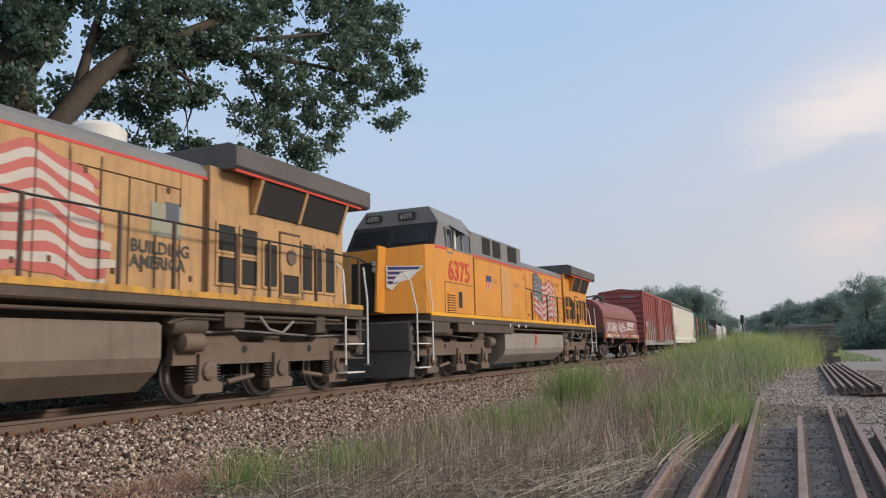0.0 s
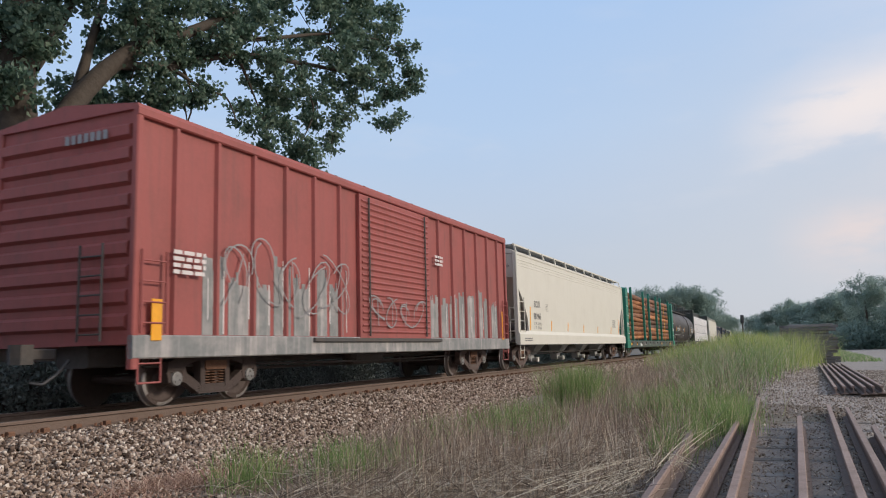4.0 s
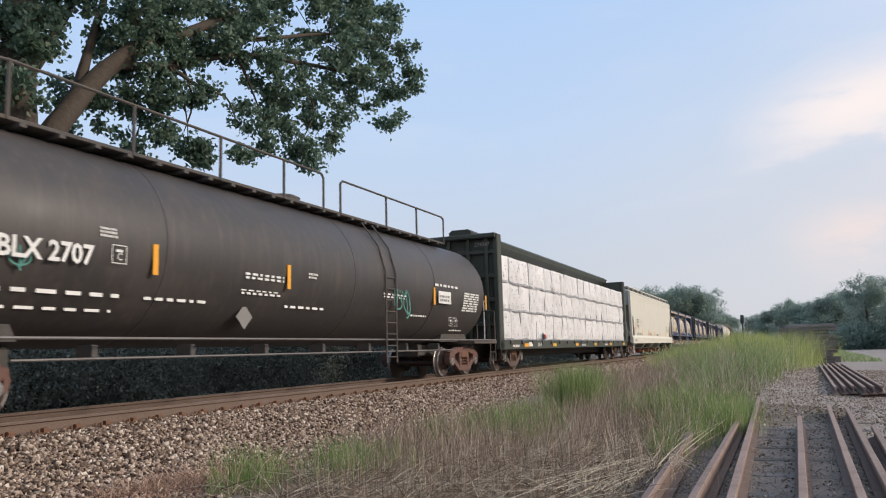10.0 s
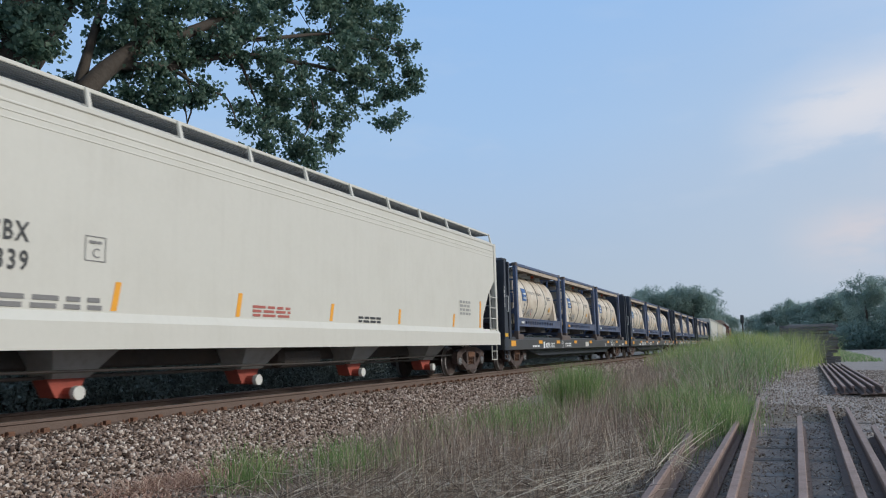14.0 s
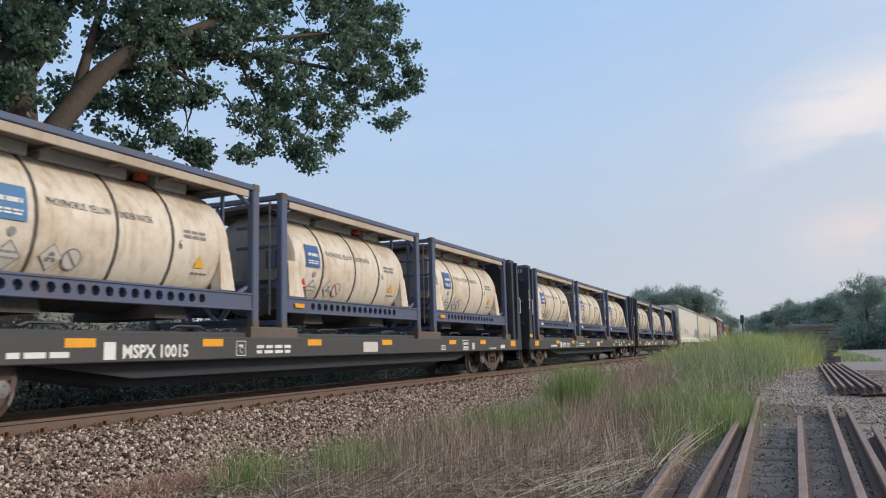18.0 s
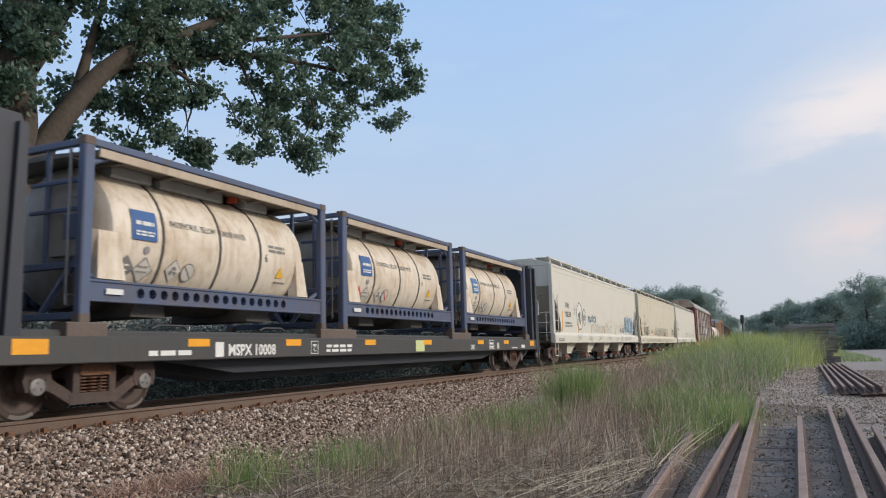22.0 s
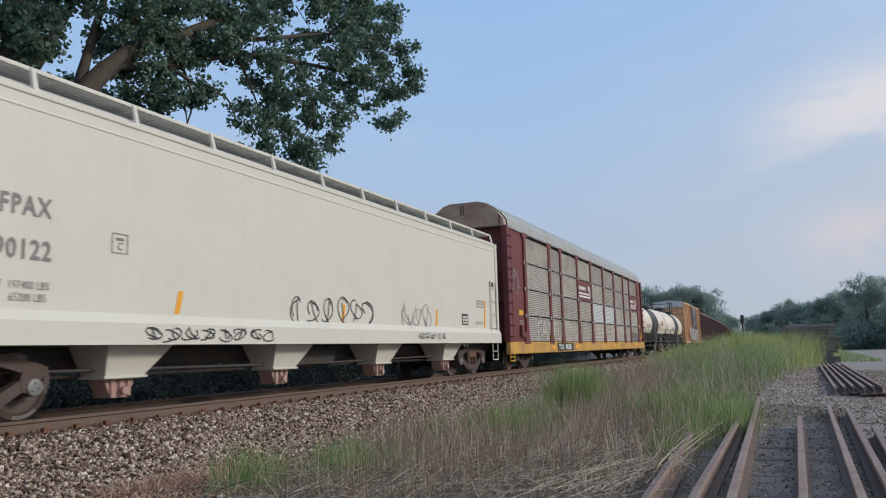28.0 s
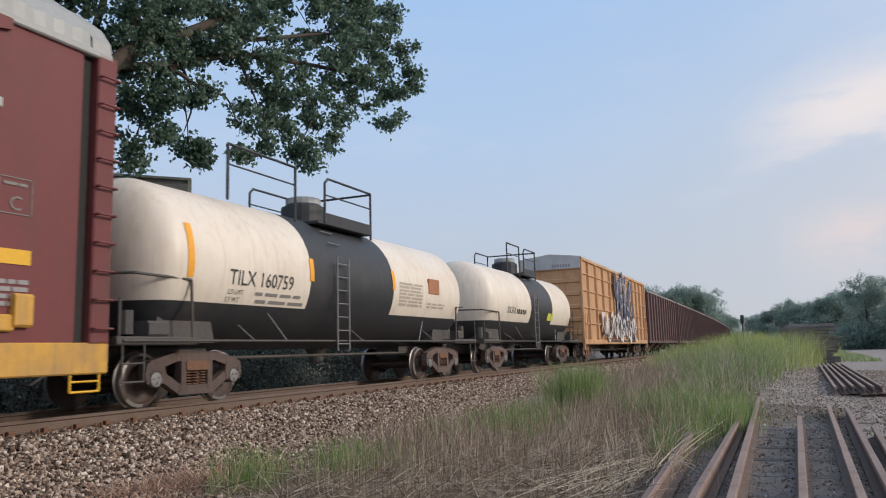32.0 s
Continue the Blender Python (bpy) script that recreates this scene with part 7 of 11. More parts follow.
    for y in (plat[3],):
        bm = bmesh.new()
        pipe(bm, [(1.0, y, top + 0.8), (-1.0, y, top + 0.8)], 0.026)
        part("platform_rail", fix(bm), M_BLACK, car)
    c = (plat[1] + plat[3]) / 2 + 0.1
    bm = bmesh.new()
    lathe(bm, ((top - 0.1, 0.5), (top + 0.35, 0.5), (top + 0.36, 0.44), (top + 0.42, 0.4)), 18, "z", (0, c + 0.1, 0))
    part("dome", fix(bm), M_BLACK, car)
    bm = bmesh.new()
    lathe(bm, ((top + 0.42, 0.40), (top + 0.55, 0.40), (top + 0.58, 0.3)), 18, "z", (0, c + 0.1, 0))
    part("dome_lid", fix(bm), M_GREYEND, car)
    lad = plat[2] - 0.28
    ladder(car, R + 0.06, lad, lad + 0.46, 0.8, zc + 0.45, 7, M_RUNG)
    bm = bmesh.new()
    for t in (0.55, 0.78):
        q = ((R + 0.05) * math.cos(t), zc + (R + 0.05) * math.sin(t))
        pipe(bm, [(q[0], lad, q[1]), (q[0], lad + 0.46, q[1])], 0.014)
    part("grab_rung", fix(bm), M_RUNG, car)
    # bottom outlet, brake pipe and sloping braces
    bm = bmesh.new()
    lathe(bm, ((zc - R - 0.32, 0.16), (zc - R - 0.12, 0.18), (zc - R + 0.05, 0.3)), 14, "z", (0, 0.3, 0))
    part("outlet_valve", fix(bm), M_STEEL, car)
    bm = bmesh.new()
    pipe(bm, [(0.5, -L + 2.8, 0.72), (0.5, L - 2.8, 0.72)], 0.03)
    part("brake_pipe", fix(bm), M_STEEL, car)
    for y in (-L + 3.6, L - 3.6):
        bm = bmesh.new()
        pipe(bm, [(1.42, y + (0.35 if y < 0 else -0.35), 1.0), (R * 0.9 + 0.03, y - (0.1 if y < 0 else -0.1), 1.5)], 0.016)
        part("brace", fix(bm), M_RUNG, car)
    for y in (-L + 3.0, 0.0, L - 3.0):
        bm = bmesh.new()
        pipe(bm, [(1.43, y, 1.0), (R * 0.75, y, 1.28)], 0.014)
        part("rail_bracket", fix(bm), M_RUNG, car)
    # weld seams round the shell
    for y in (band[0] - 1.75, band[1] + 1.9):
        bm = bmesh.new()
        prev = None
        for i in range(25):
            t = -0.45 + 2.6 * i / 24
            q = [bm.verts.new(((R + h) * math.cos(t), y + d, zc + (R + h) * math.sin(t))) for d, h in ((-0.012, 0.0), (0.0, 0.007), (0.012, 0.0))]
            if prev:
                for j in (0, 1):
                    bm.faces.new((prev[j], prev[j + 1], q[j + 1], q[j]))
            prev = q
        part("weld_seam", bm, M_TANKWHITE, car)
    if text_y < -4:
        hug(lettering(car, "TILX 160759", (R, text_y, zc - 0.33), 0.37, M_LETTERK, stretch=0.93), R + 0.01, zc)
        hug(lettering(car, "LD LMT", (R, text_y + 0.02, zc - 0.49), 0.12, M_DIM), R + 0.008, zc)
        hug(bars(car, R, text_y + 0.75, zc - 0.48, 1.4, 0.09, 1, M_DIM, cols=4), R + 0.008, zc)
        hug(lettering(car, "LT WT", (R, text_y, zc - 0.62), 0.12, M_DIM), R + 0.008, zc)
        hug(bars(car, R, text_y + 0.8, zc - 0.61, 1.5, 0.09, 1, M_DIM, cols=3), R + 0.008, zc)
        hug(bars(car, R, band[1] + 0.3, zc - 0.42, 1.3, 0.6, 7, M_FAINT, cols=2), R + 0.008, zc)
        hug(bars(car, R, band[1] + 1.9, zc - 0.42, 1.1, 0.16, 2, M_FAINT, cols=3), R + 0.008, zc)
    else:
        hug(lettering(car, "DCAX", (R, text_y, zc - 0.36), 0.33, M_LETTERK, stretch=0.95), R + 0.01, zc)
        hug(bars(car, R, text_y + 1.0, zc - 0.36, 1.1, 0.27, 1, M_LETTERK, cols=6), R + 0.008, zc)
        hug(bars(car, R, band[1] - 0.65, zc - 0.5, 0.8, 0.45, 1, M_LIME, "yellow_notice", 1), R + 0.012, zc)
    bm = bmesh.new()
    if text_y < -4:
        rbox(bm, R - 0.03, R + 0.016, band[1] + 1.95, band[1] + 2.6, zc - 0.05, zc + 0.35, 0.01)
        part("placard", fix(bm), M_PLACARD, car)
    for y, t0, t1 in ((-H + 0.8, -0.2, 0.42), (band[0] + 0.03, -0.08, 0.24), (band[1] + 0.0, -0.05, 0.28))[:3 if text_y < -4 else 0]:
        bm = bmesh.new()
        prev = None
        for i in range(7):
            t = t0 + (t1 - t0) * i / 6
            q = [bm.verts.new(((R + 0.012) * math.cos(t), y + d, zc + (R + 0.012) * math.sin(t))) for d in (-0.07, 0.07)]
            if prev:
                bm.faces.new((prev[0], prev[1], q[1], q[0]))
            prev = q
        part("reflector", bm, M_ORANGE, car)
    add_couplers(car, -L - 0.05, L + 0.05)
    add_trucks(car, mid, (-L + 1.95, L - 1.75))
    MOVERS.append((car, mid, Matrix()))


M_TANKWHITE = paint("aged_white_tank", (0.78, 0.695, 0.59), 0.42, vary=0.04, dirt=0.3, streak=0.25, grime=(0.42, 0.28, 0.18), bump=0.03, spread=0.8)
M_PLACARD = paint("rust_placard", (0.40, 0.17, 0.08), 0.7, vary=0.2, dirt=0.3, bump=0)
M_RUNG = paint("worn_grey_rung", (0.20, 0.20, 0.20), 0.5, metal=0.3, vary=0.1, dirt=0.3, bump=0.03)
M_FAINT = paint("faint_lettering", (0.44, 0.38, 0.32), 0.7, vary=0.1, dirt=0.1, bump=0)
M_LIME = paint("lime_notice", (0.62, 0.62, 0.10), 0.6, vary=0.1, dirt=0.2, bump=0)
banded_tank(362.7, 376.2, 1.42, 2.28, (-2.0, 1.5), (-4.0, -1.94, -0.85, 1.15), -4.4, "off-white tank car with a black middle band and belly")
banded_tank(376.9, 389.0, 1.39, 2.32, (-0.95, 1.95), (-2.4, -1.0, -0.45, 1.0), -3.6, "shorter off-white tank car with a narrow black band")

# ---- centre-beam car and its wrapped timber ----
M_DKGREEN = paint("dark_olive_paint", (0.045, 0.053, 0.043), 0.6, vary=0.12, dirt=0.4, streak=0.3, grime=(0.05, 0.045, 0.035), bump=0.08)
M_WRAP = paint("white_wrap", (0.77, 0.75, 0.745), 0.4, vary=0.06, dirt=0.3, grime=(0.42, 0.41, 0.42), bump=1.0, grain=3.5, spread=2.2, rnd=0.07)
# Shade of wrinkles and pack gaps, put into two dark ribbon colours.
M_CREASESHADE = paint("wrap_crease", (0.31, 0.30, 0.31), 0.5, vary=0.2, dirt=0.5, grime=(0.55, 0.54, 0.54), bump=0)
M_SEAMSHADE = paint("wrap_seam", (0.15, 0.145, 0.145), 0.6, vary=0.3, dirt=0.5, grime=(0.45, 0.44, 0.44), bump=0)
# Print ink, used as well for painted shade along the tier folds.
M_PRINT_AND_SHADE = paint("wrap_print", (0.27, 0.27, 0.28), 0.5, vary=0.1, dirt=0.1, bump=0)


def centre_beam():
    a, b = 134.45, 157.2
    L, mid = (b - a) / 2, (a + b) / 2
    car = thing("centre_beam_car", "dark olive centre-beam flat car with tall end bulkheads", "flat car")
    bm = bmesh.new()
    box(bm, -1.35, 1.35, -L + 0.3, L - 0.3, 0.92, 1.03)
    rbox(bm, -0.35, 0.35, -L, L, 0.45, 0.93, 0.05)
    part("deck", fix(bm), M_STEEL, car)
    for s in (1, -1):
        bm = bmesh.new()
        rbox(bm, s * 1.38 - 0.04, s * 1.38 + 0.04, -L, L, 0.72, 1.04, 0.015)
        part("side_sill", fix(bm), M_DKGREEN, car)
    bm = bmesh.new()
    prism(bm, ((-0.42, 4.72), (-0.36, 4.56), (-0.1, 4.38), (0.1, 4.38), (0.36, 4.56), (0.42, 4.72), (0.3, 4.82), (-0.3, 4.82)), -L + 0.2, L - 0.2)
    part("top_chord", fix(bm), M_DKGREEN, car)
    bm = bmesh.new()
    box(bm, -0.05, 0.05, -L + 0.3, L - 0.3, 3.3, 4.5)
    for i in range(15):
        y = -L + 0.8 + i * (2 * L - 1.6) / 14
        rbox(bm, -0.1, 0.1, y - 0.1, y + 0.1, 1.0, 4.5, 0.02, "z")
    part("centre_beam", fix(bm), M_DKGREEN, car)
    for e in (-1, 1):
        y = e * L
        bm = bmesh.new()
        box(bm, -1.3, 1.3, min(y - e * 0.12, y - e * 0.22), max(y - e * 0.12, y - e * 0.22), 1.0, 4.5)
        bulk = part("bulkhead", fix(bm), M_DKGREEN, car, "ribbed olive end bulkhead")
        for z in (1.5, 2.3, 3.1, 3.9):
            bm = bmesh.new()
            rbox(bm, -1.28, 1.28, min(y - e * 0.12, y + e * 0.02), max(y - e * 0.12, y + e * 0.02), z, z + 0.14, 0.02, "x")
            part("cross_rib", fix(bm), M_DKGREEN, bulk)
        for x in (-1.0, -0.35, 0.35, 1.0):
            bm = bmesh.new()
            rbox(bm, x - 0.06, x + 0.06, min(y - e * 0.12, y + e * 0.04), max(y - e * 0.12, y + e * 0.04), 0.95, 4.5, 0.02, "z")
            part("upright_rib", fix(bm), M_DKGREEN, bulk)
        bm = bmesh.new()
        rbox(bm, -1.36, 1.36, y - 0.16, y + 0.16, 4.42, 4.58, 0.03, "x")
        part("top_beam", fix(bm), M_DKGREEN, bulk)
        for s in (1, -1):
            bm = bmesh.new()
            rbox(bm, s * 1.34 - 0.10, s * 1.34 + 0.08, min(y + e * 0.02, y - e * 0.36), max(y + e * 0.02, y - e * 0.36), 0.75, 4.55, 0.03, "z")
            part("bulkhead_post", fix(bm), M_DKGREEN, bulk)
        stirrup(car, 1.4, e * (L - 0.05), e * (L - 0.55), 0.4, 0.72, M_DKGREEN)
        bm = bmesh.new()
        pipe(bm, [(0.9, y + e * 0.12, 1.0), (0.9, y + e * 0.12, 2.3), (0.9, y + e * 0.04, 2.35)], 0.02)
        part("grab_rail", fix(bm), M_LETTERW, car)
    lettering(car, "274247", (1.15, -L - 0.05 - 0.005, 4.16), 0.18, M_SPRAY_G, "front", align="RIGHT")
    lettering(car, "274247", (1.425, -7.3, 0.80), 0.2, M_LETTERW)
    patch(car, 1.425, -8.35, -7.9, 0.81, 0.96, M_LETTERW, "owner_mark_bar")
    rnd = random.Random(3)
    for i in range(18):
        y = -L + 1.0 + i * 1.25
        bm = bmesh.new()
        rbox(bm, 1.41, 1.47, y - 0.1, y + 0.1, 0.9, 1.03, 0.02)
        part("strap_winch", fix(bm), M_STEEL, car)
        if i % 3 == 1:
            patch(car, 1.424, y + 0.25, y + 0.75, 0.80, 0.92, M_ORANGE if i % 2 else M_STRAP, "reflector")
        elif i % 4 == 0:
            bars(car, 1.424, y + 0.2, 0.80, 0.7, 0.12, 1, M_SPRAY_W, cols=3, seed=i)
    stencil_box(car, 1.43, 6.6, 0.68, 0.34)
    add_couplers(car, -L - 0.05, L + 0.05)
    add_trucks(car, mid, (-L + 2.15, L - 2.15))
    MOVERS.append((car, mid, Matrix()))
    bm = bmesh.new()
    hexa(bm, ((1.38, -6.45, 1.08), (1.44, -6.42, 1.06), (1.42, -6.0, 1.1), (1.37, -6.02, 1.12), (1.38, -6.44, 1.32), (1.41, -6.4, 1.3), (1.41, -6.03, 1.2), (1.37, -6.05, 1.22)))
    flap = part("torn_flap", fix(bm), M_SPRAY_K, car, "black flap with a red patch hanging at the deck edge")
    patch(flap, 1.447, -6.36, -6.22, 1.12, 1.26, M_REDLINE, "red_patch")
    # wrapped packs, three tiers on each side, with sagging lower hems
    load = thing("timber_load", "stacked timber packs wrapped in printed white plastic", "timber")
    tiers = ((1.06, 2.02), (2.05, 2.97), (3.0, 3.9))
    lens = []
    y = -L + 0.45
    while y < L - 1.6:
        w = rnd.choice((1.2, 0.75, 1.2, 1.3, 1.15, 0.7))
        w = min(w, L - 0.45 - y)
        lens.append((y, y + w))
        y += w + 0.03
    for s in (1, -1):
        for ti, (z0, z1) in enumerate(tiers):
            for y0, y1 in lens:
                if s < 0 and ti < 2:
                    continue
                bm = bmesh.new()
                ny, nz = 12, 10
                jit = rnd.uniform(-0.012, 0.012)
                ph = rnd.uniform(0, 6)
                def face_x(u, v):
                    edge = min(u, 1 - u, v * 0.8 + 0.02, 1 - v)
                    return 1.33 + jit + 0.02 * min(1.0, edge * 6) + 0.05 * noise.noise((u * 2.2 + ph * 9, v * 1.6 + u * 1.3, ti * 3.7)) + 0.022 * noise.noise((u * 5 - v * 3, v * 5 + ph * 4, 1.7))
                grid = []
                for j in range(nz + 1):
                    v = j / nz
                    sag = 0.03 * math.sin(ph + y0) if j == 0 else 0.0
                    grid.append([bm.verts.new((s * face_x(i / ny, v), y0 + (y1 - y0) * i / ny, z0 + (z1 - z0) * v - (0.035 * abs(math.sin(ph + 4 * i / ny)) if j == 0 else 0))) for i in range(ny + 1)])
                for j in range(nz):
                    for i in range(ny):
                        bm.faces.new((grid[j][i], grid[j][i + 1], grid[j + 1][i + 1], grid[j + 1][i]))
                # back, top, bottom and ends
                back = [[bm.verts.new((s * 0.12, p.co.y, p.co.z)) for p in (row[0], row[-1])] for row in (grid[0], grid[-1])]
                bm.faces.new(grid[-1] + back[1][::-1])
                bm.faces.new(grid[0][::-1] + back[0])
                bm.faces.new([r[0] for r in grid] + [back[1][0], back[0][0]])
                bm.faces.new([r[-1] for r in grid][::-1] + [back[0][1], back[1][1]])
                pack = smooth(part("wrapped_pack", fix(bm), M_WRAP, load), 40)
                if s > 0:
                    bm = bmesh.new()
                    cells = [(a + 0.5 * (b % 2) * 0.8, b) for a in range(max(1, round((y1 - y0) / 0.5))) for b in range(3)]
                    for a, b in cells:
                        py = y0 + 0.14 + (a + rnd.uniform(0.0, 0.25)) * 0.5
                        pz = z0 + 0.16 + 0.29 * b + rnd.uniform(-0.04, 0.04)
                        if py > y1 - 0.1 or rnd.random() < 0.2:
                            continue
                        bm.faces.new([bm.verts.new((1.392, py + 0.032 * math.cos(t), pz + 0.042 * math.sin(t))) for t in [math.tau * q / 7 for q in range(7)]])
                        if rnd.random() < 0.5:
                            ribbon(bm, [(py - 0.13, pz + 0.1), (py + 0.1, pz + 0.095)], 1.393, 0.006)
                    o = part("wrap_print", bm, M_PRINT_AND_SHADE, pack)
                    o["kind"] = "stuff"
        if s > 0:
            for y0, y1 in lens:
                for ti, (z0, z1) in enumerate(tiers):
                    # Dark ribbon painted for the shade in the gap between packs.
                    bm = bmesh.new()
                    d = rnd.uniform(-0.04, 0.04)
                    ribbon(bm, [(y1 + 0.015, z0 - 0.02), (y1 + 0.015 + d * 0.5, (z0 + z1) / 2), (y1 + 0.015 + d, z1)], 1.384, rnd.uniform(0.007, 0.016))
                    part("pack_seam", bm, M_SEAMSHADE, load)
                    if rnd.random() < 0.4:
                        # Dark stroke painted for the shade of a wrinkle.
                        bm = bmesh.new()
                        a = rnd.uniform(0.0, 0.6)
                        b = a + rnd.uniform(0.15, 0.4)
                        sgn = rnd.choice((-1, 1))
                        za, zb = (z0 + 0.08, z1 - 0.1) if sgn > 0 else (z1 - 0.1, z0 + 0.08)
                        ribbon(bm, [(y0 + (y1 - y0) * (a + (b - a) * q / 5), za + (zb - za) * q / 5 * (b - a) * 2.2 + 0.02 * math.sin(q * 2.0 + a * 9)) for q in range(6)], 1.3835, rnd.uniform(0.003, 0.006))
                        part("wrap_crease", bm, M_CREASESHADE, load)
            # Dark ribbons painted for the shade in the folds between tiers.
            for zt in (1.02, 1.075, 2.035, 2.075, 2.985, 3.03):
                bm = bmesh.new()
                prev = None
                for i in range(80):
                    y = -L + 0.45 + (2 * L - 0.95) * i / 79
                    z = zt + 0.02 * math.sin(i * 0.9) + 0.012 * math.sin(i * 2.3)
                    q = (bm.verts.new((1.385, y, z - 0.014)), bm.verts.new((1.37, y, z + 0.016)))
                    if prev:
                        bm.faces.new((prev[0], q[0], q[1], prev[1]))
                    prev = q
                part("wrap_fold", bm, M_PRINT_AND_SHADE, load)
    MOVERS.append((load, mid, Matrix()))


centre_beam()

# ---- container flat cars with tank containers ----
M_BLUEFRAME = paint("container_blue", (0.075, 0.105, 0.185), 0.55, vary=0.12, dirt=0.5, streak=0.45, grime=(0.115, 0.085, 0.07), bump=0.08)
M_DKBLUE = paint("flat_car_blue_black", (0.030, 0.035, 0.048), 0.5, vary=0.12, dirt=0.25, grime=(0.06, 0.055, 0.05), bump=0.06)
M_SILLGREY = paint("flat_sill_grey", (0.055, 0.055, 0.055), 0.55, vary=0.12, dirt=0.3, streak=0.2, grime=(0.09, 0.075, 0.06), bump=0.06)
M_TANKCREAM = paint("tank_cladding_cream", (0.72, 0.64, 0.525), 0.5, vary=0.06, dirt=0.75, streak=0.6, grime=(0.42, 0.29, 0.17), bump=0.05, spread=1.5)
M_TANKEND = paint("dull_end_cladding", (0.36, 0.33, 0.29), 0.6, vary=0.1, dirt=0.6, streak=0.4, grime=(0.20, 0.15, 0.11), bump=0.08)
M_CANOPY = paint("canopy_cream", (0.47, 0.39, 0.30), 0.65, vary=0.08, dirt=0.4, streak=0.3, grime=(0.25, 0.17, 0.10), bump=0.06)
M_CANOPYGREY = paint("canopy_grey", (0.21, 0.185, 0.165), 0.7, vary=0.12, dirt=0.5, grime=(0.13, 0.10, 0.08), bump=0.08)
M_STICKER = paint("blue_sticker", (0.035, 0.11, 0.30), 0.45, vary=0.05, dirt=0.15, bump=0)
M_PALEBLUE = paint("faded_blue_sticker", (0.06, 0.19, 0.38), 0.5, vary=0.05, dirt=0.2, bump=0)
CONT_L = 6.058


def tank_container(y_car, y_mid, seed, base=1.25):
    """A cream clad tank in a blue frame, twenty feet long; local origin at the middle of its foot."""
    rnd = random.Random(seed)
    th = thing("tank_container", "cream tank in a weathered blue frame with hazard labels" if seed % 2 else "stained cream tank in a blue frame with a blue sticker", "tank container", "tank containers")
    h, w, hl = 2.591, 1.219, CONT_L / 2
    for sx in (1, -1):
        for sy in (-1, 1):
            bm = bmesh.new()
            rbox(bm, sx * (w - 0.07) - 0.07, sx * (w - 0.07) + 0.07, sy * (hl - 0.09) - 0.09, sy * (hl - 0.09) + 0.09, 0.1, h - 0.1, 0.02, "z")
            post = part("corner_post", fix(bm), M_BLUEFRAME, th)
            for z in (0.0, h - 0.118):
                bm = bmesh.new()
                rbox(bm, sx * (w - 0.08) - 0.085, sx * (w - 0.08) + 0.085, sy * (hl - 0.089) - 0.092, sy * (hl - 0.089) + 0.092, z, z + 0.118, 0.015, "z")
                part("corner_casting", fix(bm), M_RUSTGREY, post)
    for sx in (1, -1):
        bm = bmesh.new()
        rbox(bm, sx * (w - 0.06) - 0.05, sx * (w - 0.06) + 0.05, -hl + 0.15, hl - 0.15, h - 0.12, h - 0.01, 0.015)
        part("top_rail", fix(bm), M_BLUEFRAME, th)
        # lower side beam, pierced by a row of holes
        bm = bmesh.new()
        rbox(bm, sx * (w - 0.06) - 0.05, sx * (w - 0.06) + 0.05, -hl + 0.15, hl - 0.15, 0.29, 0.33, 0.01)
        rbox(bm, sx * (w - 0.06) - 0.05, sx * (w - 0.06) + 0.05, -hl + 0.15, hl - 0.15, 0.56, 0.60, 0.01)
        x0, x1, n, step = sx * (w - 0.14), sx * (w - 0.03), 16, 0.235
        ya = -0.18 - n * step / 2
        box(bm, min(x0, x1), max(x0, x1), -hl + 0.15, ya, 0.33, 0.56)
        box(bm, min(x0, x1), max(x0, x1), ya + n * step, hl - 0.15, 0.33, 0.56)
        for i in range(n):
            yc = ya + (i + 0.5) * step
            rim, hole, deep = [], [], []
            for k in range(8):
                t = math.tau * k / 8
                c, d = math.cos(t), math.sin(t)
                e = max(abs(c), abs(d))
                rim.append(bm.verts.new((x1, yc + c / e * step / 2, 0.445 + d / e * 0.115)))
                hole.append(bm.verts.new((x1, yc + 0.078 * c, 0.445 + 0.078 * d)))
                deep.append(bm.verts.new((x0, yc + 0.078 * c, 0.445 + 0.078 * d)))
            bm.faces.new(deep)
            for k in range(8):
                j = (k + 1) % 8
                bm.faces.new((rim[k], rim[j], hole[j], hole[k]))
                bm.faces.new((hole[k], hole[j], deep[j], deep[k]))
        part("side_beam", fix(bm), M_BLUEFRAME, th, "pierced blue side beam")
    for sy in (-1, 1):
        bm = bmesh.new()
        for z in (0.05, 0.75, h - 0.12):
            rbox(bm, -w + 0.1, w - 0.1, sy * (hl - 0.08) - 0.05, sy * (hl - 0.08) + 0.05, z, z + 0.1, 0.01, "x")
        for sx in (1, -1):
            rod(bm, (sx * (w - 0.12), sy * (hl - 0.08), 0.95), (sx * 0.4, sy * (hl - 0.08), 0.15), 0.05, 6)
            rod(bm, (sx * (w - 0.14), sy * (hl - 0.1), 0.75), (sx * (w - 0.2), sy * (hl - 0.85), 0.35), 0.045, 6)
            rbox(bm, sx * 0.42 - 0.035, sx * 0.42 + 0.035, sy * (hl - 0.08) - 0.03, sy * (hl - 0.08) + 0.03, 0.8, h - 0.1, 0.01, "z")
        rod(bm, (w - 0.12, sy * (hl - 0.1), h - 0.4), (w - 0.12, sy * (hl - 0.75), h - 0.1), 0.04, 6)
        part("end_frame", fix(bm), M_BLUEFRAME, th)
    # canopy
    bm = bmesh.new()
    prism(bm, ((-w + 0.07, h - 0.17), (w - 0.07, h - 0.17), (w - 0.07, h - 0.15), (0, h - 0.08), (-w + 0.07, h - 0.15)), -hl + 0.28, hl - 0.28)
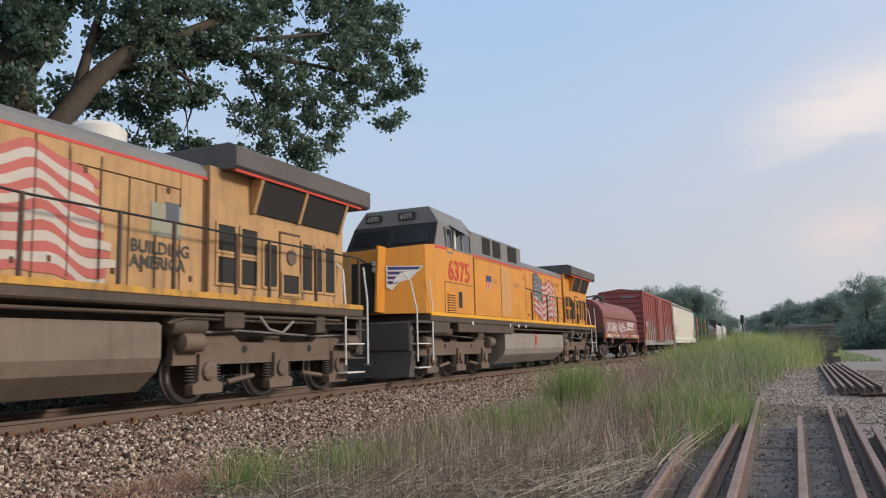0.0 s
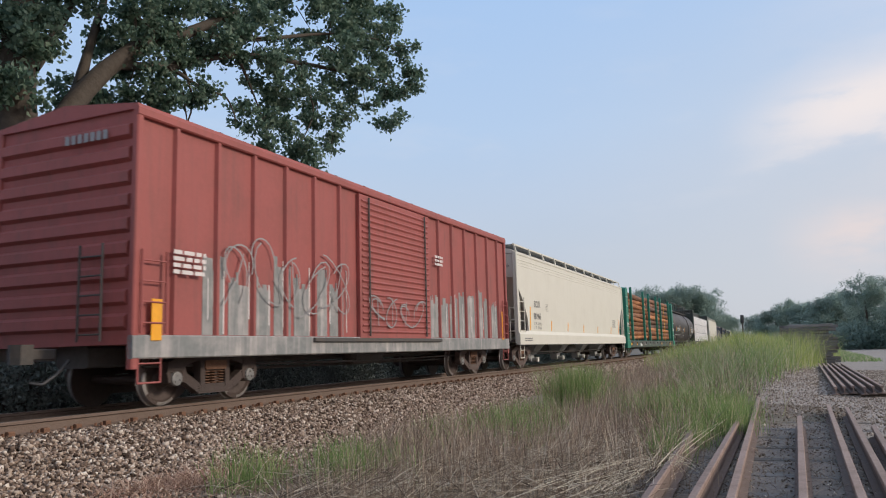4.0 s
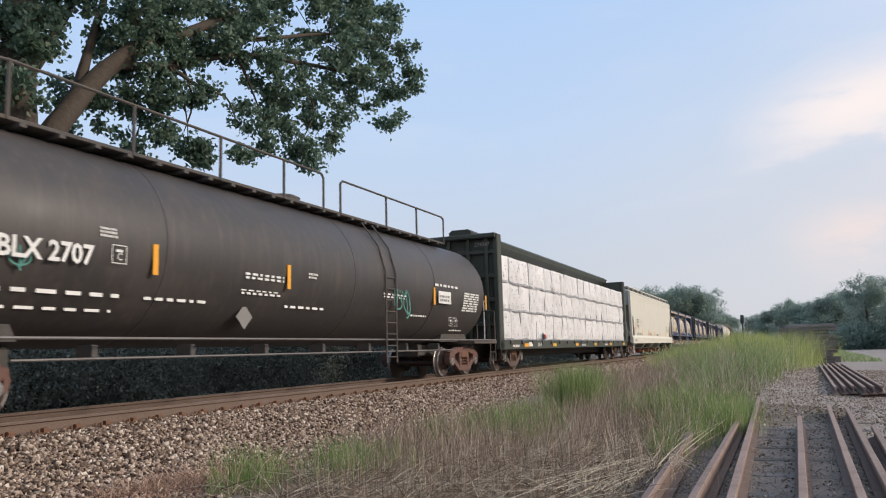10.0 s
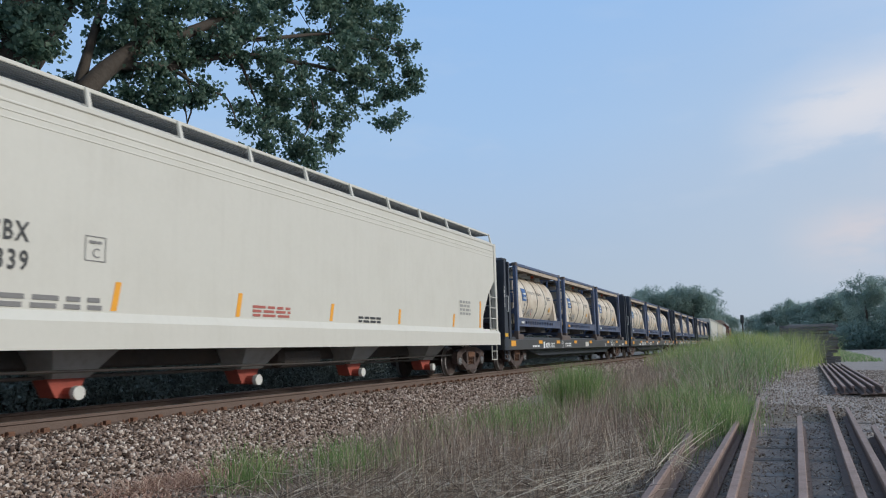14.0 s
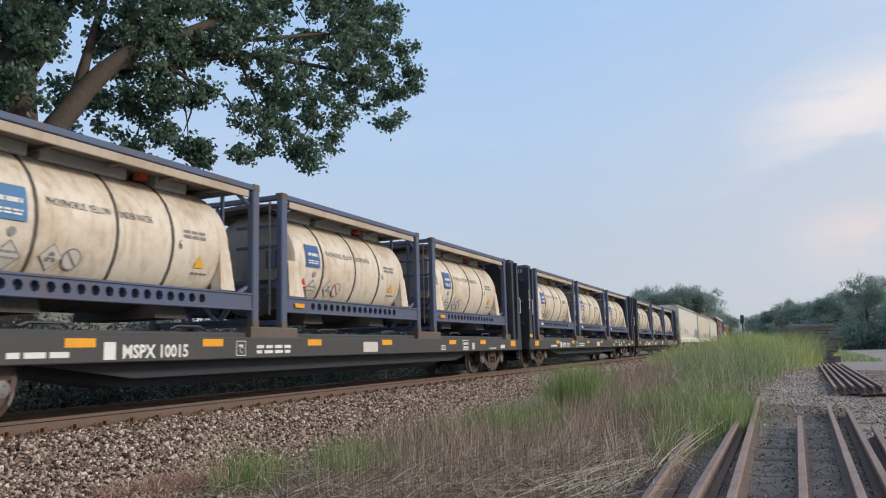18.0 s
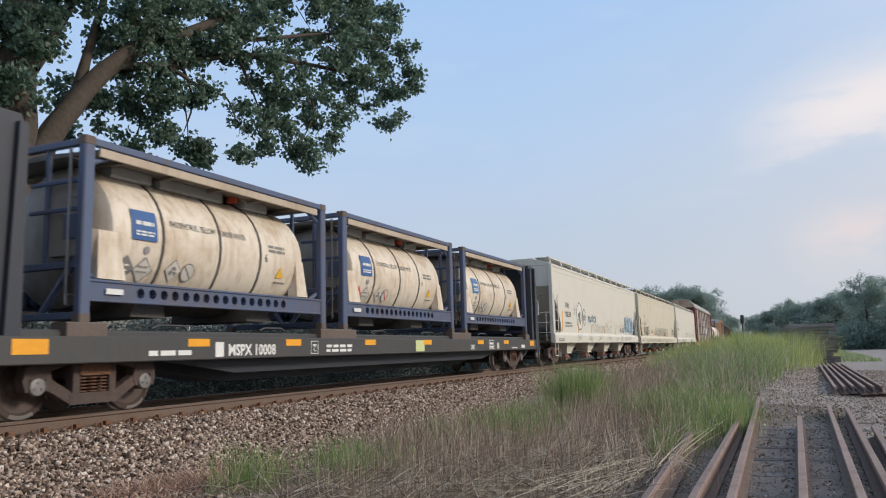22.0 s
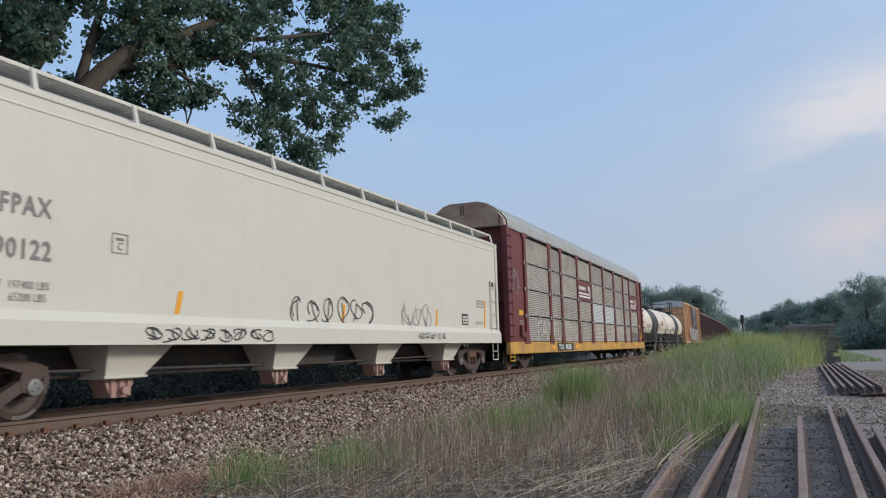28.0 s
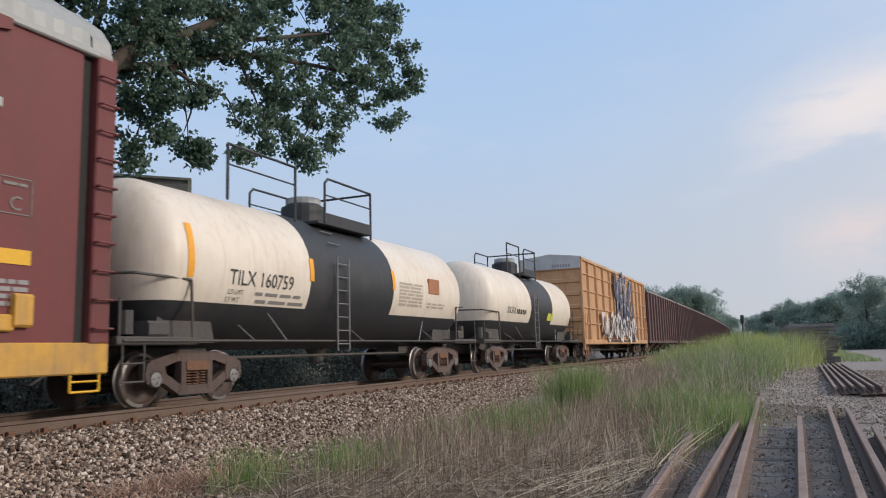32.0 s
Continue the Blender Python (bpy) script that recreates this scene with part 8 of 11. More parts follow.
    canopy = part("canopy", fix(bm), M_CANOPYGREY, th, "dull grey sun canopy")
    for sx in (1, -1):
        bm = bmesh.new()
        rbox(bm, sx * (w - 0.05) - 0.02, sx * (w - 0.05) + 0.02, -hl + 0.28, hl - 0.28, h - 0.255, h - 0.125, 0.008)
        part("fascia", fix(bm), M_CANOPY, canopy, "stained cream fascia")
    for y in (-2.2, -1.1, 0.0, 1.1, 2.2):
        bm = bmesh.new()
        rbox(bm, -w + 0.08, w - 0.08, y - 0.03, y + 0.03, h - 0.23, h - 0.17, 0.008, "x")
        part("canopy_rib", fix(bm), M_CANOPYGREY, canopy)
    # tank and its bands
    R, zc = 1.10, 1.32
    bm = bmesh.new()
    shell(bm, hl - 0.35, R, zc, 0.42, 32)
    tank = smooth(part("tank", fix(bm), M_TANKCREAM, th, "stained cream cladding with grey ends"), 40)
    tank.data.materials.append(M_TANKEND)
    tank.data.materials.append(M_STEEL)
    for f in tank.data.polygons:
        if abs(f.normal.y) > 0.35:
            f.material_index = 1
        elif f.center.z < zc - 0.8 * R:
            f.material_index = 2
    # lagging box and pipework at the valve end
    bm = bmesh.new()
    rbox(bm, 0.35, 1.0, -hl + 0.14, -hl + 0.34, 0.95, 2.05, 0.03, "z")
    part("lagging_box", fix(bm), M_TANKEND, tank)
    ladder(th, w - 0.30, -hl + 0.02, -hl + 0.30, 0.25, h - 0.15, 8, M_RUNG, 0.014)
    bm = bmesh.new()
    for z in (1.55, 1.95):
        rbox(bm, 0.1, w - 0.14, -hl + 0.04, -hl + 0.08, z, z + 0.06, 0.01, "x")
    rbox(bm, w - 0.40, w - 0.16, -hl + 0.02, -hl + 0.05, 1.15, 1.5, 0.01, "x")
    part("notice_rack", fix(bm), M_BLUEFRAME, th)
    for y in (-1.42, -0.1, 1.0):
        bm = bmesh.new()
        lathe(bm, ((y - 0.028, R), (y - 0.024, R + 0.012), (y + 0.024, R + 0.012), (y + 0.028, R)), 32, "y", (0, 0, zc))
        part("clad_band", fix(bm), M_STEEL, tank)
    for y, s in ((-2.45, 0.42), (2.25, 0.3)):
        bm = bmesh.new()
        hexa(bm, ((0.95, y - s * 0.6, 0.62), (1.16, y - s * 0.6, 0.62), (1.16, y + s * 0.6, 0.62), (0.95, y + s * 0.6, 0.62), (0.95, y - s * 0.8, 1.35), (1.1, y - s * 0.5, 1.32), (1.1, y + s * 0.3, 1.32), (0.95, y + s * 0.6, 1.35)))
        part("valve_cover", fix(bm), M_TANKCREAM, tank)
    for y, s in ((-1.7, 0.4), (-0.35, 0.75), (1.35, 0.35)):
        bm = bmesh.new()
        rbox(bm, -0.2, 0.7, y - s, y + s, zc + R - 0.18, zc + R + 0.02, 0.03)
        part("spill_box", fix(bm), M_GREYEND, tank)
    bm = bmesh.new()
    lathe(bm, ((zc + R - 0.1, 0.11), (zc + R + 0.08, 0.11)), 10, "z", (0.62, 0.75, 0))
    part("top_cap", fix(bm), M_REDCAP, tank)
    for y in (-1.5, 1.2):
        bm = bmesh.new()
        prism(bm, [(y - 0.35, 0.12), (y + 0.35, 0.12), (y + 0.25, 0.5), (y - 0.25, 0.5)], -0.9, 0.9, "x")
        part("saddle", fix(bm), M_STEEL, th)
    def on(z):
        return math.sqrt(max(R * R - (z - zc) ** 2, 0)) + 0.012
    def tag(y, z, s, material, name, shape):
        bm = bmesh.new()
        pts = {"d": ((-1, 0), (0, -1), (1, 0), (0, 1)), "s": ((-1, -1), (1, -1), (1, 1), (-1, 1)), "t": ((-1, -0.8), (1, -0.8), (0, 0.9))}.get(shape) or [(math.cos(math.tau * i / 14), math.sin(math.tau * i / 14)) for i in range(14)]
        bm.faces.new([bm.verts.new((on(z + q * s) + 0.006, y + p * s, z + q * s)) for p, q in pts])
        return part(name, bm, material, tank)
    lab = M_STICKER if seed % 4 else M_PALEBLUE
    bm = bmesh.new()
    prev = None
    for i in range(6):
        z = 1.26 + 0.46 * i / 5
        q = (bm.verts.new((on(z) + 0.006, -2.06, z)), bm.verts.new((on(z) + 0.006, -1.56, z)))
        if prev:
            bm.faces.new((prev[0], prev[1], q[1], q[0]))
        prev = q
    part("sticker", bm, lab, tank)
    bars(tank, on(1.5) + 0.014, -1.99, 1.49, 0.36, 0.1, 1, M_LETTERW, name="sticker_writing", cols=2)
    bars(tank, on(1.36) + 0.014, -1.99, 1.33, 0.36, 0.09, 2, M_LETTERW, name="sticker_writing", cols=3)
    tag(-2.1, 0.82, 0.2, M_REDLINE if seed % 2 else M_DIM, "hazard_label", "d")
    tag(-1.74, 0.82, 0.2, M_DIM, "hazard_label", "d")
    tag(-1.74, 0.82, 0.175, M_PALELABEL, "hazard_label", "d")
    tag(-1.12, 0.86, 0.18, M_DIM, "hazard_label", "d")
    tag(-1.12, 0.86, 0.165, M_PALELABEL, "hazard_label", "d")
    tag(-0.8, 0.86, 0.15, M_DIM, "hazard_label", "o")
    tag(-0.8, 0.86, 0.13, M_PALELABEL, "hazard_label", "o")
    bm = bmesh.new()
    bm.faces.new([bm.verts.new((on(z) + 0.01, y, z)) for y, z in ((-0.91, 0.95), (-0.89, 0.97), (-0.69, 0.77), (-0.71, 0.75))])
    part("label_slash", bm, M_REDLINE if seed % 2 else M_DIM, tank)
    for dy, dz, r in ((0.0, 0.0, 0.05), (-0.05, -0.05, 0.035), (0.05, -0.06, 0.03)):
        tag(-1.12 + dy, 0.88 + dz, r, M_DIM, "label_symbol", "o")
    for z in (0.79, 0.86):
        bars(tank, on(z) + 0.014, -1.86, z, 0.24, 0.045, 1, M_DIM, name="label_writing", cols=2, seed=seed)
        bars(tank, on(z) + 0.014, -2.2, z, 0.2, 0.04, 1, M_LETTERW if seed % 2 else M_PALELABEL, name="label_writing", cols=2, seed=seed + 1)
    tag(-1.75, 1.12, 0.06, M_SPRAY_G, "seal", "o")
    tag(1.62, 1.05, 0.12, M_STRAP, "warning_triangle", "t")
    hug(lettering(tank, "PHOSPHORUS, YELLOW", (R, -1.27, 1.55), 0.15, M_LETTERK, stretch=0.66), R + 0.006, zc)
    hug(lettering(tank, "UNDER WATER", (R, -0.06, 1.55), 0.15, M_LETTERK, stretch=0.62), R + 0.006, zc)
    hug(bars(tank, R, 1.25, 1.42, 0.5, 0.16, 2, M_DIM, cols=2, seed=seed), R + 0.006, zc)
    hug(bars(tank, R, 1.5, 0.85, 0.36, 0.05, 1, M_DIM, cols=3, seed=seed), R + 0.006, zc)
    hug(lettering(tank, "6", (R, 1.12, 1.22), 0.22, M_LETTERK, stretch=0.8), R + 0.008, zc)
    patch(th, w + 0.008, -2.6, -2.3, 0.4, 0.48, M_LETTERW if rnd.random() < 0.6 else M_ORANGE, "frame_label")
    MOVERS.append((th, y_car, pose(0, y_mid, base)))
    return th


M_REDCAP = paint("red_cap", (0.6, 0.10, 0.04), 0.5, vary=0.1, dirt=0.1, bump=0)
M_PALELABEL = paint("pale_label", (0.62, 0.58, 0.52), 0.5, vary=0.08, dirt=0.15, bump=0)


def container_car(a, b, number, first):
    L, mid = (b - a) / 2, (a + b) / 2
    car = thing("container_flat_car", "black container flat car with end bulkheads and white number", "flat car", "container flat cars")
    bm = bmesh.new()
    box(bm, -1.3, 1.3, -L + 0.3, L - 0.3, 0.92, 1.03)
    prism(bm, [(-L + 0.2, 0.92), (-L + 0.2, 0.6), (-L + 3.8, 0.6), (-L + 5.6, 0.3), (L - 5.6, 0.3), (L - 3.8, 0.6), (L - 0.2, 0.6), (L - 0.2, 0.92)], -0.4, 0.4, "x")
    part("deck", fix(bm), M_DKBLUE, car)
    for s in (1, -1):
        bm = bmesh.new()
        rbox(bm, s * 1.36 - 0.05, s * 1.36 + 0.05, -L, L, 0.70, 1.06, 0.015)
        part("side_sill", fix(bm), M_SILLGREY, car)
        bm = bmesh.new()
        prism(bm, [(-L + 3.4, 0.72), (-L + 5.2, 0.46), (L - 5.2, 0.46), (L - 3.4, 0.72)], s * 1.05, s * 1.0, "x")
        part("sill_web", fix(bm), M_DKBLUE, car)
    for e in (-1, 1):
        y = e * L
        bm = bmesh.new()
        prism(bm, [(y - e * 0.05, 0.72), (y - e * 0.22, 3.72), (y - e * 0.3, 3.82), (y - e * 0.75, 3.82), (y - e * 0.8, 3.7), (y - e * 0.8, 1.0)], -1.32, 1.32, "x")
        bulk = part("bulkhead", fix(bm), M_DKBLUE, car, "tall black end bulkhead")
        for s in (1, -1):
            bm = bmesh.new()
            prism(bm, [(y - e * 0.02, 0.70), (y - e * 0.2, 3.74), (y - e * 0.32, 3.74), (y - e * 0.45, 0.70)], s * 1.30, s * 1.42, "x")
            prism(bm, [(y - e * 0.6, 1.0), (y - e * 0.68, 3.7), (y - e * 0.8, 3.7), (y - e * 0.82, 1.0)], s * 1.30, s * 1.40, "x")
            part("bulkhead_rib", fix(bm), M_DKBLUE, bulk)
        if e < 0:
            for k, ch in enumerate(number):
                lettering(car, ch, (1.424, y - e * 0.1, 2.75 - 0.15 * k), 0.17, M_LETTERW, bold=0.004)
            patch(car, 1.424, y - e * 0.08 - 0.0, y - e * 0.08 + 0.3, 1.15, 1.26, M_STRAP, "reflector")
        bm = bmesh.new()
        for z in (1.6, 2.4, 3.2):
            rbox(bm, -1.2, 1.2, min(y - e * 0.1, y + e * 0.02), max(y - e * 0.1, y + e * 0.02), z, z + 0.1, 0.02, "x")
        part("end_beam", fix(bm), M_DKBLUE, bulk)
        bm = bmesh.new()
        pipe(bm, [(1.44, y - e * 0.28, 2.0), (1.5, y - e * 0.28, 1.98), (1.5, y - e * 0.28, 2.5), (1.44, y - e * 0.28, 2.5)], 0.015)
        part("grab_iron", fix(bm), M_LETTERW, bulk)
        stirrup(car, 1.38, e * (L - 0.1), e * (L - 0.5), 0.42, 0.70, M_DKBLUE)
        patch(car, 1.415, e * (L - 0.95) - 0.25, e * (L - 0.95) + 0.25, 0.83, 1.02, M_ORANGE, "reflector")
    lettering(car, "MSPX " + number, (1.2, -L + 0.16, 3.52), 0.2, M_LETTERW, "front", align="RIGHT")
    lettering(car, "MSPX " + number, (1.415, -6.57, 0.76), 0.26, M_LETTERW, bold=0.008, stretch=0.95)
    patch(car, 1.414, -6.88, -6.68, 0.74, 0.98, M_LETTERW, "marker")
    for y in (-7.26, -4.72, -1.8, 1.2, L - 6.15, L - 3.8):
        patch(car, 1.415, y - 0.24, y + 0.24, 0.91, 1.03, M_ORANGE, "reflector")
    stencil_box(car, 1.415, -4.15, 0.75, 0.25, M_LETTERW)
    # white framed data panels and notices towards the tail end
    for y, z, w2, h2 in ((L - 6.95, 0.76, 0.3, 0.13), (L - 5.42, 0.75, 0.44, 0.28)):
        patch(car, 1.413, y, y + w2, z, z + h2, M_LETTERW, "data_panel", "white framed data panel")
        patch(car, 1.415, y + 0.02, y + w2 - 0.02, z + 0.02, z + h2 - 0.02, M_DKBLUE, "data_panel")
        bars(car, 1.418, y + 0.05, z + 0.04, w2 - 0.1, h2 - 0.07, 2, M_LETTERW, cols=2)
    patch(car, 1.414, L - 4.7, L - 4.5, 0.76, 0.95, M_PALELABEL, "paper_notice")
    patch(car, 1.414, L - 2.2, L - 1.8, 0.77, 0.88, M_LETTERW, "paper_notice")
    bars(car, 1.415, L - 3.25, 0.76, 0.62, 0.06, 1, M_LETTERW, cols=3)
    bars(car, 1.415, -3.6, 0.78, 1.0, 0.18, 2, M_LETTERW, cols=4)
    if first == 10:
        patch(car, 1.414, 0.5, 1.0, 0.74, 1.02, M_LIMEPAPER, "paper_notice", "pale lime paper notice")
    else:
        patch(car, 1.414, 0.1, 0.75, 0.76, 0.98, M_PALELABEL, "paper_notice")
    bars(car, 1.415, -8.3, 0.78, 0.9, 0.12, 1, M_LETTERW, cols=3)
    # raised spine of the deck, and the container pedestals on it
    bm = bmesh.new()
    rbox(bm, -1.2, 1.2, -L + 0.9, L - 0.9, 1.032, 1.15, 0.03)
    part("raised_deck", fix(bm), M_SILLGREY, car)
    for y0, y1 in ((-9.6, -8.95), (-3.62, -2.22), (3.1, 4.5), (9.85, 10.5)):
        for s in (1, -1):
            bm = bmesh.new()
            rbox(bm, s * 1.15 - 0.15, s * 1.15 + 0.15, max(y0, -L + 0.85), min(y1, L - 0.85), 1.036, 1.25, 0.02)
            part("pedestal", fix(bm), M_RUSTGREY, car)
    for y in (-7.6, -5.0, -0.9, 1.8, 5.9, 8.4):
        bm = bmesh.new()
        pipe(bm, [(1.1, y - 0.35, 1.19), (1.1, y - 0.2, 1.24), (1.1, y + 0.3, 1.24), (1.1, y + 0.4, 1.19)], 0.022)
        part("tie_down", fix(bm), M_BLACK, car)
    add_couplers(car, -L - 0.05, L + 0.05)
    add_trucks(car, mid, (-L + 2.2, L - 2.2))
    MOVERS.append((car, mid, Matrix()))
    for i, y in enumerate((-6.32, 0.42, 7.05 if first == 1 else 7.3)):
        tank_container(mid, y, first + i)


M_LIMEPAPER = paint("lime_paper", (0.58, 0.62, 0.30), 0.6, vary=0.1, dirt=0.2, bump=0)
M_RUSTGREY = paint("rusty_grey", (0.13, 0.10, 0.085), 0.8, vary=0.2, dirt=0.5, bump=0.3)
container_car(178.95, 201.85, "10012", 1)
container_car(202.6, 225.0, "10015", 4)
container_car(225.9, 248.25, "10019", 7)
container_car(249.3, 271.6, "10008", 10)

# ---- autorack ----
M_RACKRED = paint("autorack_maroon", (0.155, 0.034, 0.034), 0.6, vary=0.12, dirt=0.4, streak=0.35, grime=(0.10, 0.05, 0.042), bump=0.06)
M_PANEL = paint("weathered_panel", (0.46, 0.425, 0.38), 0.6, metal=0.2, vary=0.12, dirt=0.55, streak=0.5, grime=(0.23, 0.165, 0.12), bump=0.06, rnd=0.14)
M_FADED = paint("faded_spray", (0.52, 0.48, 0.43), 0.7, vary=0.2, dirt=0.55, grime=(0.40, 0.34, 0.29), bump=0, spread=3.0)
M_PANELNEW = paint("bright_panel", (0.66, 0.67, 0.66), 0.45, metal=0.3, vary=0.08, dirt=0.15, bump=0.03)
M_RACKYEL = paint("rack_yellow", (0.60, 0.33, 0.055), 0.65, vary=0.15, dirt=0.8, streak=0.7, grime=(0.30, 0.19, 0.10), bump=0.1)
M_RACKROOF = paint("rack_roof", (0.38, 0.385, 0.375), 0.62, metal=0.2, vary=0.1, dirt=0.35, grime=(0.22, 0.18, 0.14), bump=0.05)
M_ENDRUST = paint("rust_bloomed_end", (0.40, 0.30, 0.22), 0.8, vary=0.2, dirt=0.8, grime=(0.20, 0.08, 0.05), bump=0.2, spread=1.7)


def autorack():
    a, b = 334.75, 362.45
    L, mid = (b - a) / 2, (a + b) / 2
    car = thing("autorack_car", "tall autorack with weathered corrugated panels and maroon posts", "autorack")
    bm = bmesh.new()
    box(bm, -1.42, 1.42, -L + 0.55, L - 0.55, 0.95, 5.0)
    part("inner_wall", fix(bm), M_STEEL, car)
    # corrugated roof
    bm = bmesh.new()
    sec = [(1.50, 4.92), (1.47, 5.16), (1.27, 5.42), (0.80, 5.76), (0.55, 5.84), (-0.55, 5.84), (-0.80, 5.76), (-1.27, 5.42), (-1.47, 5.16), (-1.50, 4.92)]
    prev = None
    y = -L + 0.3
    k = 0
    while y < L - 0.3:
        lift = 0.022 if (k // 2) % 2 else 0.0
        ring = [bm.verts.new((x * (1 + lift * 0.5), y, z + lift)) for x, z in sec]
        if prev:
            for i in range(len(sec) - 1):
                bm.faces.new((prev[i], prev[i + 1], ring[i + 1], ring[i]))
        prev = ring
        y += 0.012 if k % 2 == 0 else 0.13
        k += 1
    part("roof", fix(bm), M_RACKROOF, car, "corrugated galvanised roof")
    for s in (1, -1):
        bm = bmesh.new()
        rbox(bm, s * 1.5 - 0.06, s * 1.5 + 0.06, -L + 0.1, L - 0.1, 4.84, 4.95, 0.02)
        part("roof_rail", fix(bm), M_RACKROOF, car)
        bm = bmesh.new()
        rbox(bm, s * 1.47 - 0.07, s * 1.47 + 0.07, -L, L, 0.56, 0.97, 0.02)
        part("side_sill", fix(bm), M_RACKYEL, car)
    # end: maroon corner towers, end doors, rust-bloomed hood
    for e in (-1, 1):
        y = e * L
        bm = bmesh.new()
        prism(bm, [(1.46, 4.92), (1.43, 5.15), (1.23, 5.41), (0.78, 5.74), (0.54, 5.82), (-0.54, 5.82), (-0.78, 5.74), (-1.23, 5.41), (-1.43, 5.15), (-1.46, 4.92)], min(y - e * 0.02, y - e * 0.34), max(y - e * 0.02, y - e * 0.34))
        part("end_hood", fix(bm), M_ENDRUST if e < 0 else M_RACKROOF, car, "rust-bloomed end hood" if e < 0 else "grey metal end hood")
        # Dark raised strips stand for the shade in vertical slits of the hood.
        for x, z in ((-0.1, 5.72), (0.0, 5.72), (1.3, 5.3)):
            bm = bmesh.new()
            rbox(bm, x - 0.02, x + 0.02, min(y, y - e * 0.03), max(y, y - e * 0.03), z - 0.34, z, 0.005, "z")
            part("hood_bracket", fix(bm), M_POST, car)
        for s in (1, -1):
            bm = bmesh.new()
            rbox(bm, s * 1.44 - 0.10, s * 1.44 + 0.12, min(y, y - e * 0.32), max(y, y - e * 0.32), 0.97, 4.9, 0.02, "z")
            part("corner_post", fix(bm), M_RACKRED, car)
            bm = bmesh.new()
            box(bm, s * 1.36, s * 1.50, min(y - e * 0.52, y - e * 1.85), max(y - e * 0.52, y - e * 1.85), 0.97, 4.88)
            part("end_panel", fix(bm), M_RACKRED, car)
            # Near-black strip over the lit inner wall, standing for the gap's shade.
            bm = bmesh.new()
            box(bm, min(s * 1.422, s * 1.43), max(s * 1.422, s * 1.43), min(y - e * 0.33, y - e * 0.515), max(y - e * 0.33, y - e * 0.515), 0.98, 4.86)
            part("door_gap", fix(bm), M_VENT, car)
            bm = bmesh.new()
            rbox(bm, min(s * 0.04, s * 1.3), max(s * 0.04, s * 1.3), min(y - e * 0.42, y - e * 0.48), max(y - e * 0.42, y - e * 0.48), 1.0, 4.9, 0.015, "z")
            door = part("end_door", fix(bm), M_RACKRED, car)
            for i in range(4):
                bm = bmesh.new()
                rbox(bm, min(s * 0.1, s * 1.25), max(s * 0.1, s * 1.25), min(y - e * 0.36, y - e * 0.44), max(y - e * 0.36, y - e * 0.44), 1.3 + i, 1.42 + i, 0.02, "x")
                part("door_rib", fix(bm), M_RACKRED, door)
        for i in range(10):
            bm = bmesh.new()
            z = 1.15 + 0.38 * i
            pipe(bm, [(1.56, y - e * 0.02, z), (1.64, y - e * 0.02, z), (1.64, y - e * 0.3, z), (1.56, y - e * 0.3, z)], 0.017)
            part("rung", fix(bm), M_RACKRED, car)
        stirrup(car, 1.5, y - e * 0.1, y - e * 0.55, 0.34, 0.6, M_STRAP)
        patch(car, 1.512, y - e * 1.4 - 0.22, y - e * 1.4 + 0.22, 1.9, 2.08, M_STRAP, "yellow_plate")
        bars(car, 1.512, y - e * 1.4 - 0.2, 1.4, 0.4, 0.35, 4, M_SPRAY_G, cols=2)
        stencil_box(car, 1.512, y - e * 1.4 - 0.25, 2.5, 0.45)
        bm = bmesh.new()
        rbox(bm, 1.5, 1.6, y - e * 1.3 - 0.12, y - e * 1.3 + 0.12, 1.15, 1.55, 0.03)
        rbox(bm, 1.5, 1.56, y - e * 1.6 - 0.2, y - e * 1.6 + 0.2, 1.1, 1.3, 0.02)
        part("brake_box", fix(bm), M_RACKYEL if e > 0 else M_RACKRED, car)
    # posts and four tiers of corrugated panels
    cols = [-11.9, -8.68, -6.92, -4.02, -1.3, 1.5, 4.35, 7.15, 9.15, 11.95]
    for i, y in enumerate(cols):
        bm = bmesh.new()
        prism(bm, [(y - 0.30, 0.9), (y + 0.30, 0.9), (y + 0.13, 1.5), (y + 0.11, 4.70), (y + 0.3, 4.74), (y + 0.3, 4.88), (y - 0.3, 4.88), (y - 0.3, 4.74), (y - 0.11, 4.70), (y - 0.13, 1.5)], 1.50, 1.565, "x")
        post = part("post", fix(bm), M_RACKRED, car)
        for z in (1.9, 2.85, 3.8):
            for d in (-0.16, 0.16):
                bm = bmesh.new()
                rbox(bm, 1.55, 1.585, y + d - 0.04, y + d + 0.04, z - 0.06, z + 0.06, 0.01)
                part("clip", fix(bm), M_GREYEND, post)
    rows = ((0.99, 1.87), (1.92, 2.83), (2.88, 3.79), (3.84, 4.72))
    for i, (y0, y1) in enumerate(zip(cols, cols[1:])):
        for j, (z0, z1) in enumerate(rows):
            bm = bmesh.new()
            ya, yb = y0 + 0.1, y1 - 0.1
            n = 13
            prev = None
            for k in range(n * 2 + 1):
                z = z0 + (z1 - z0) * k / (2 * n)
                q = (bm.verts.new((1.50 + (0.026 if k % 2 else 0.0), ya, z)), bm.verts.new((1.50 + (0.026 if k % 2 else 0.0), yb, z)))
                if prev:
                    bm.faces.new((prev[0], prev[1], q[1], q[0]))
                prev = q
            plain = (i == 3 and j == 2) or (i == 8 and j == 2)
            m = M_PANELNEW if (i in (4, 5) and j == 1) else M_PANEL
            if plain:
                bm.free()
                bm = bmesh.new()
                box(bm, 1.5, 1.54, ya, yb, z0, z1)
                m = M_RACKRED
            part("panel", fix(bm), m, car)
            if j:
                bm = bmesh.new()
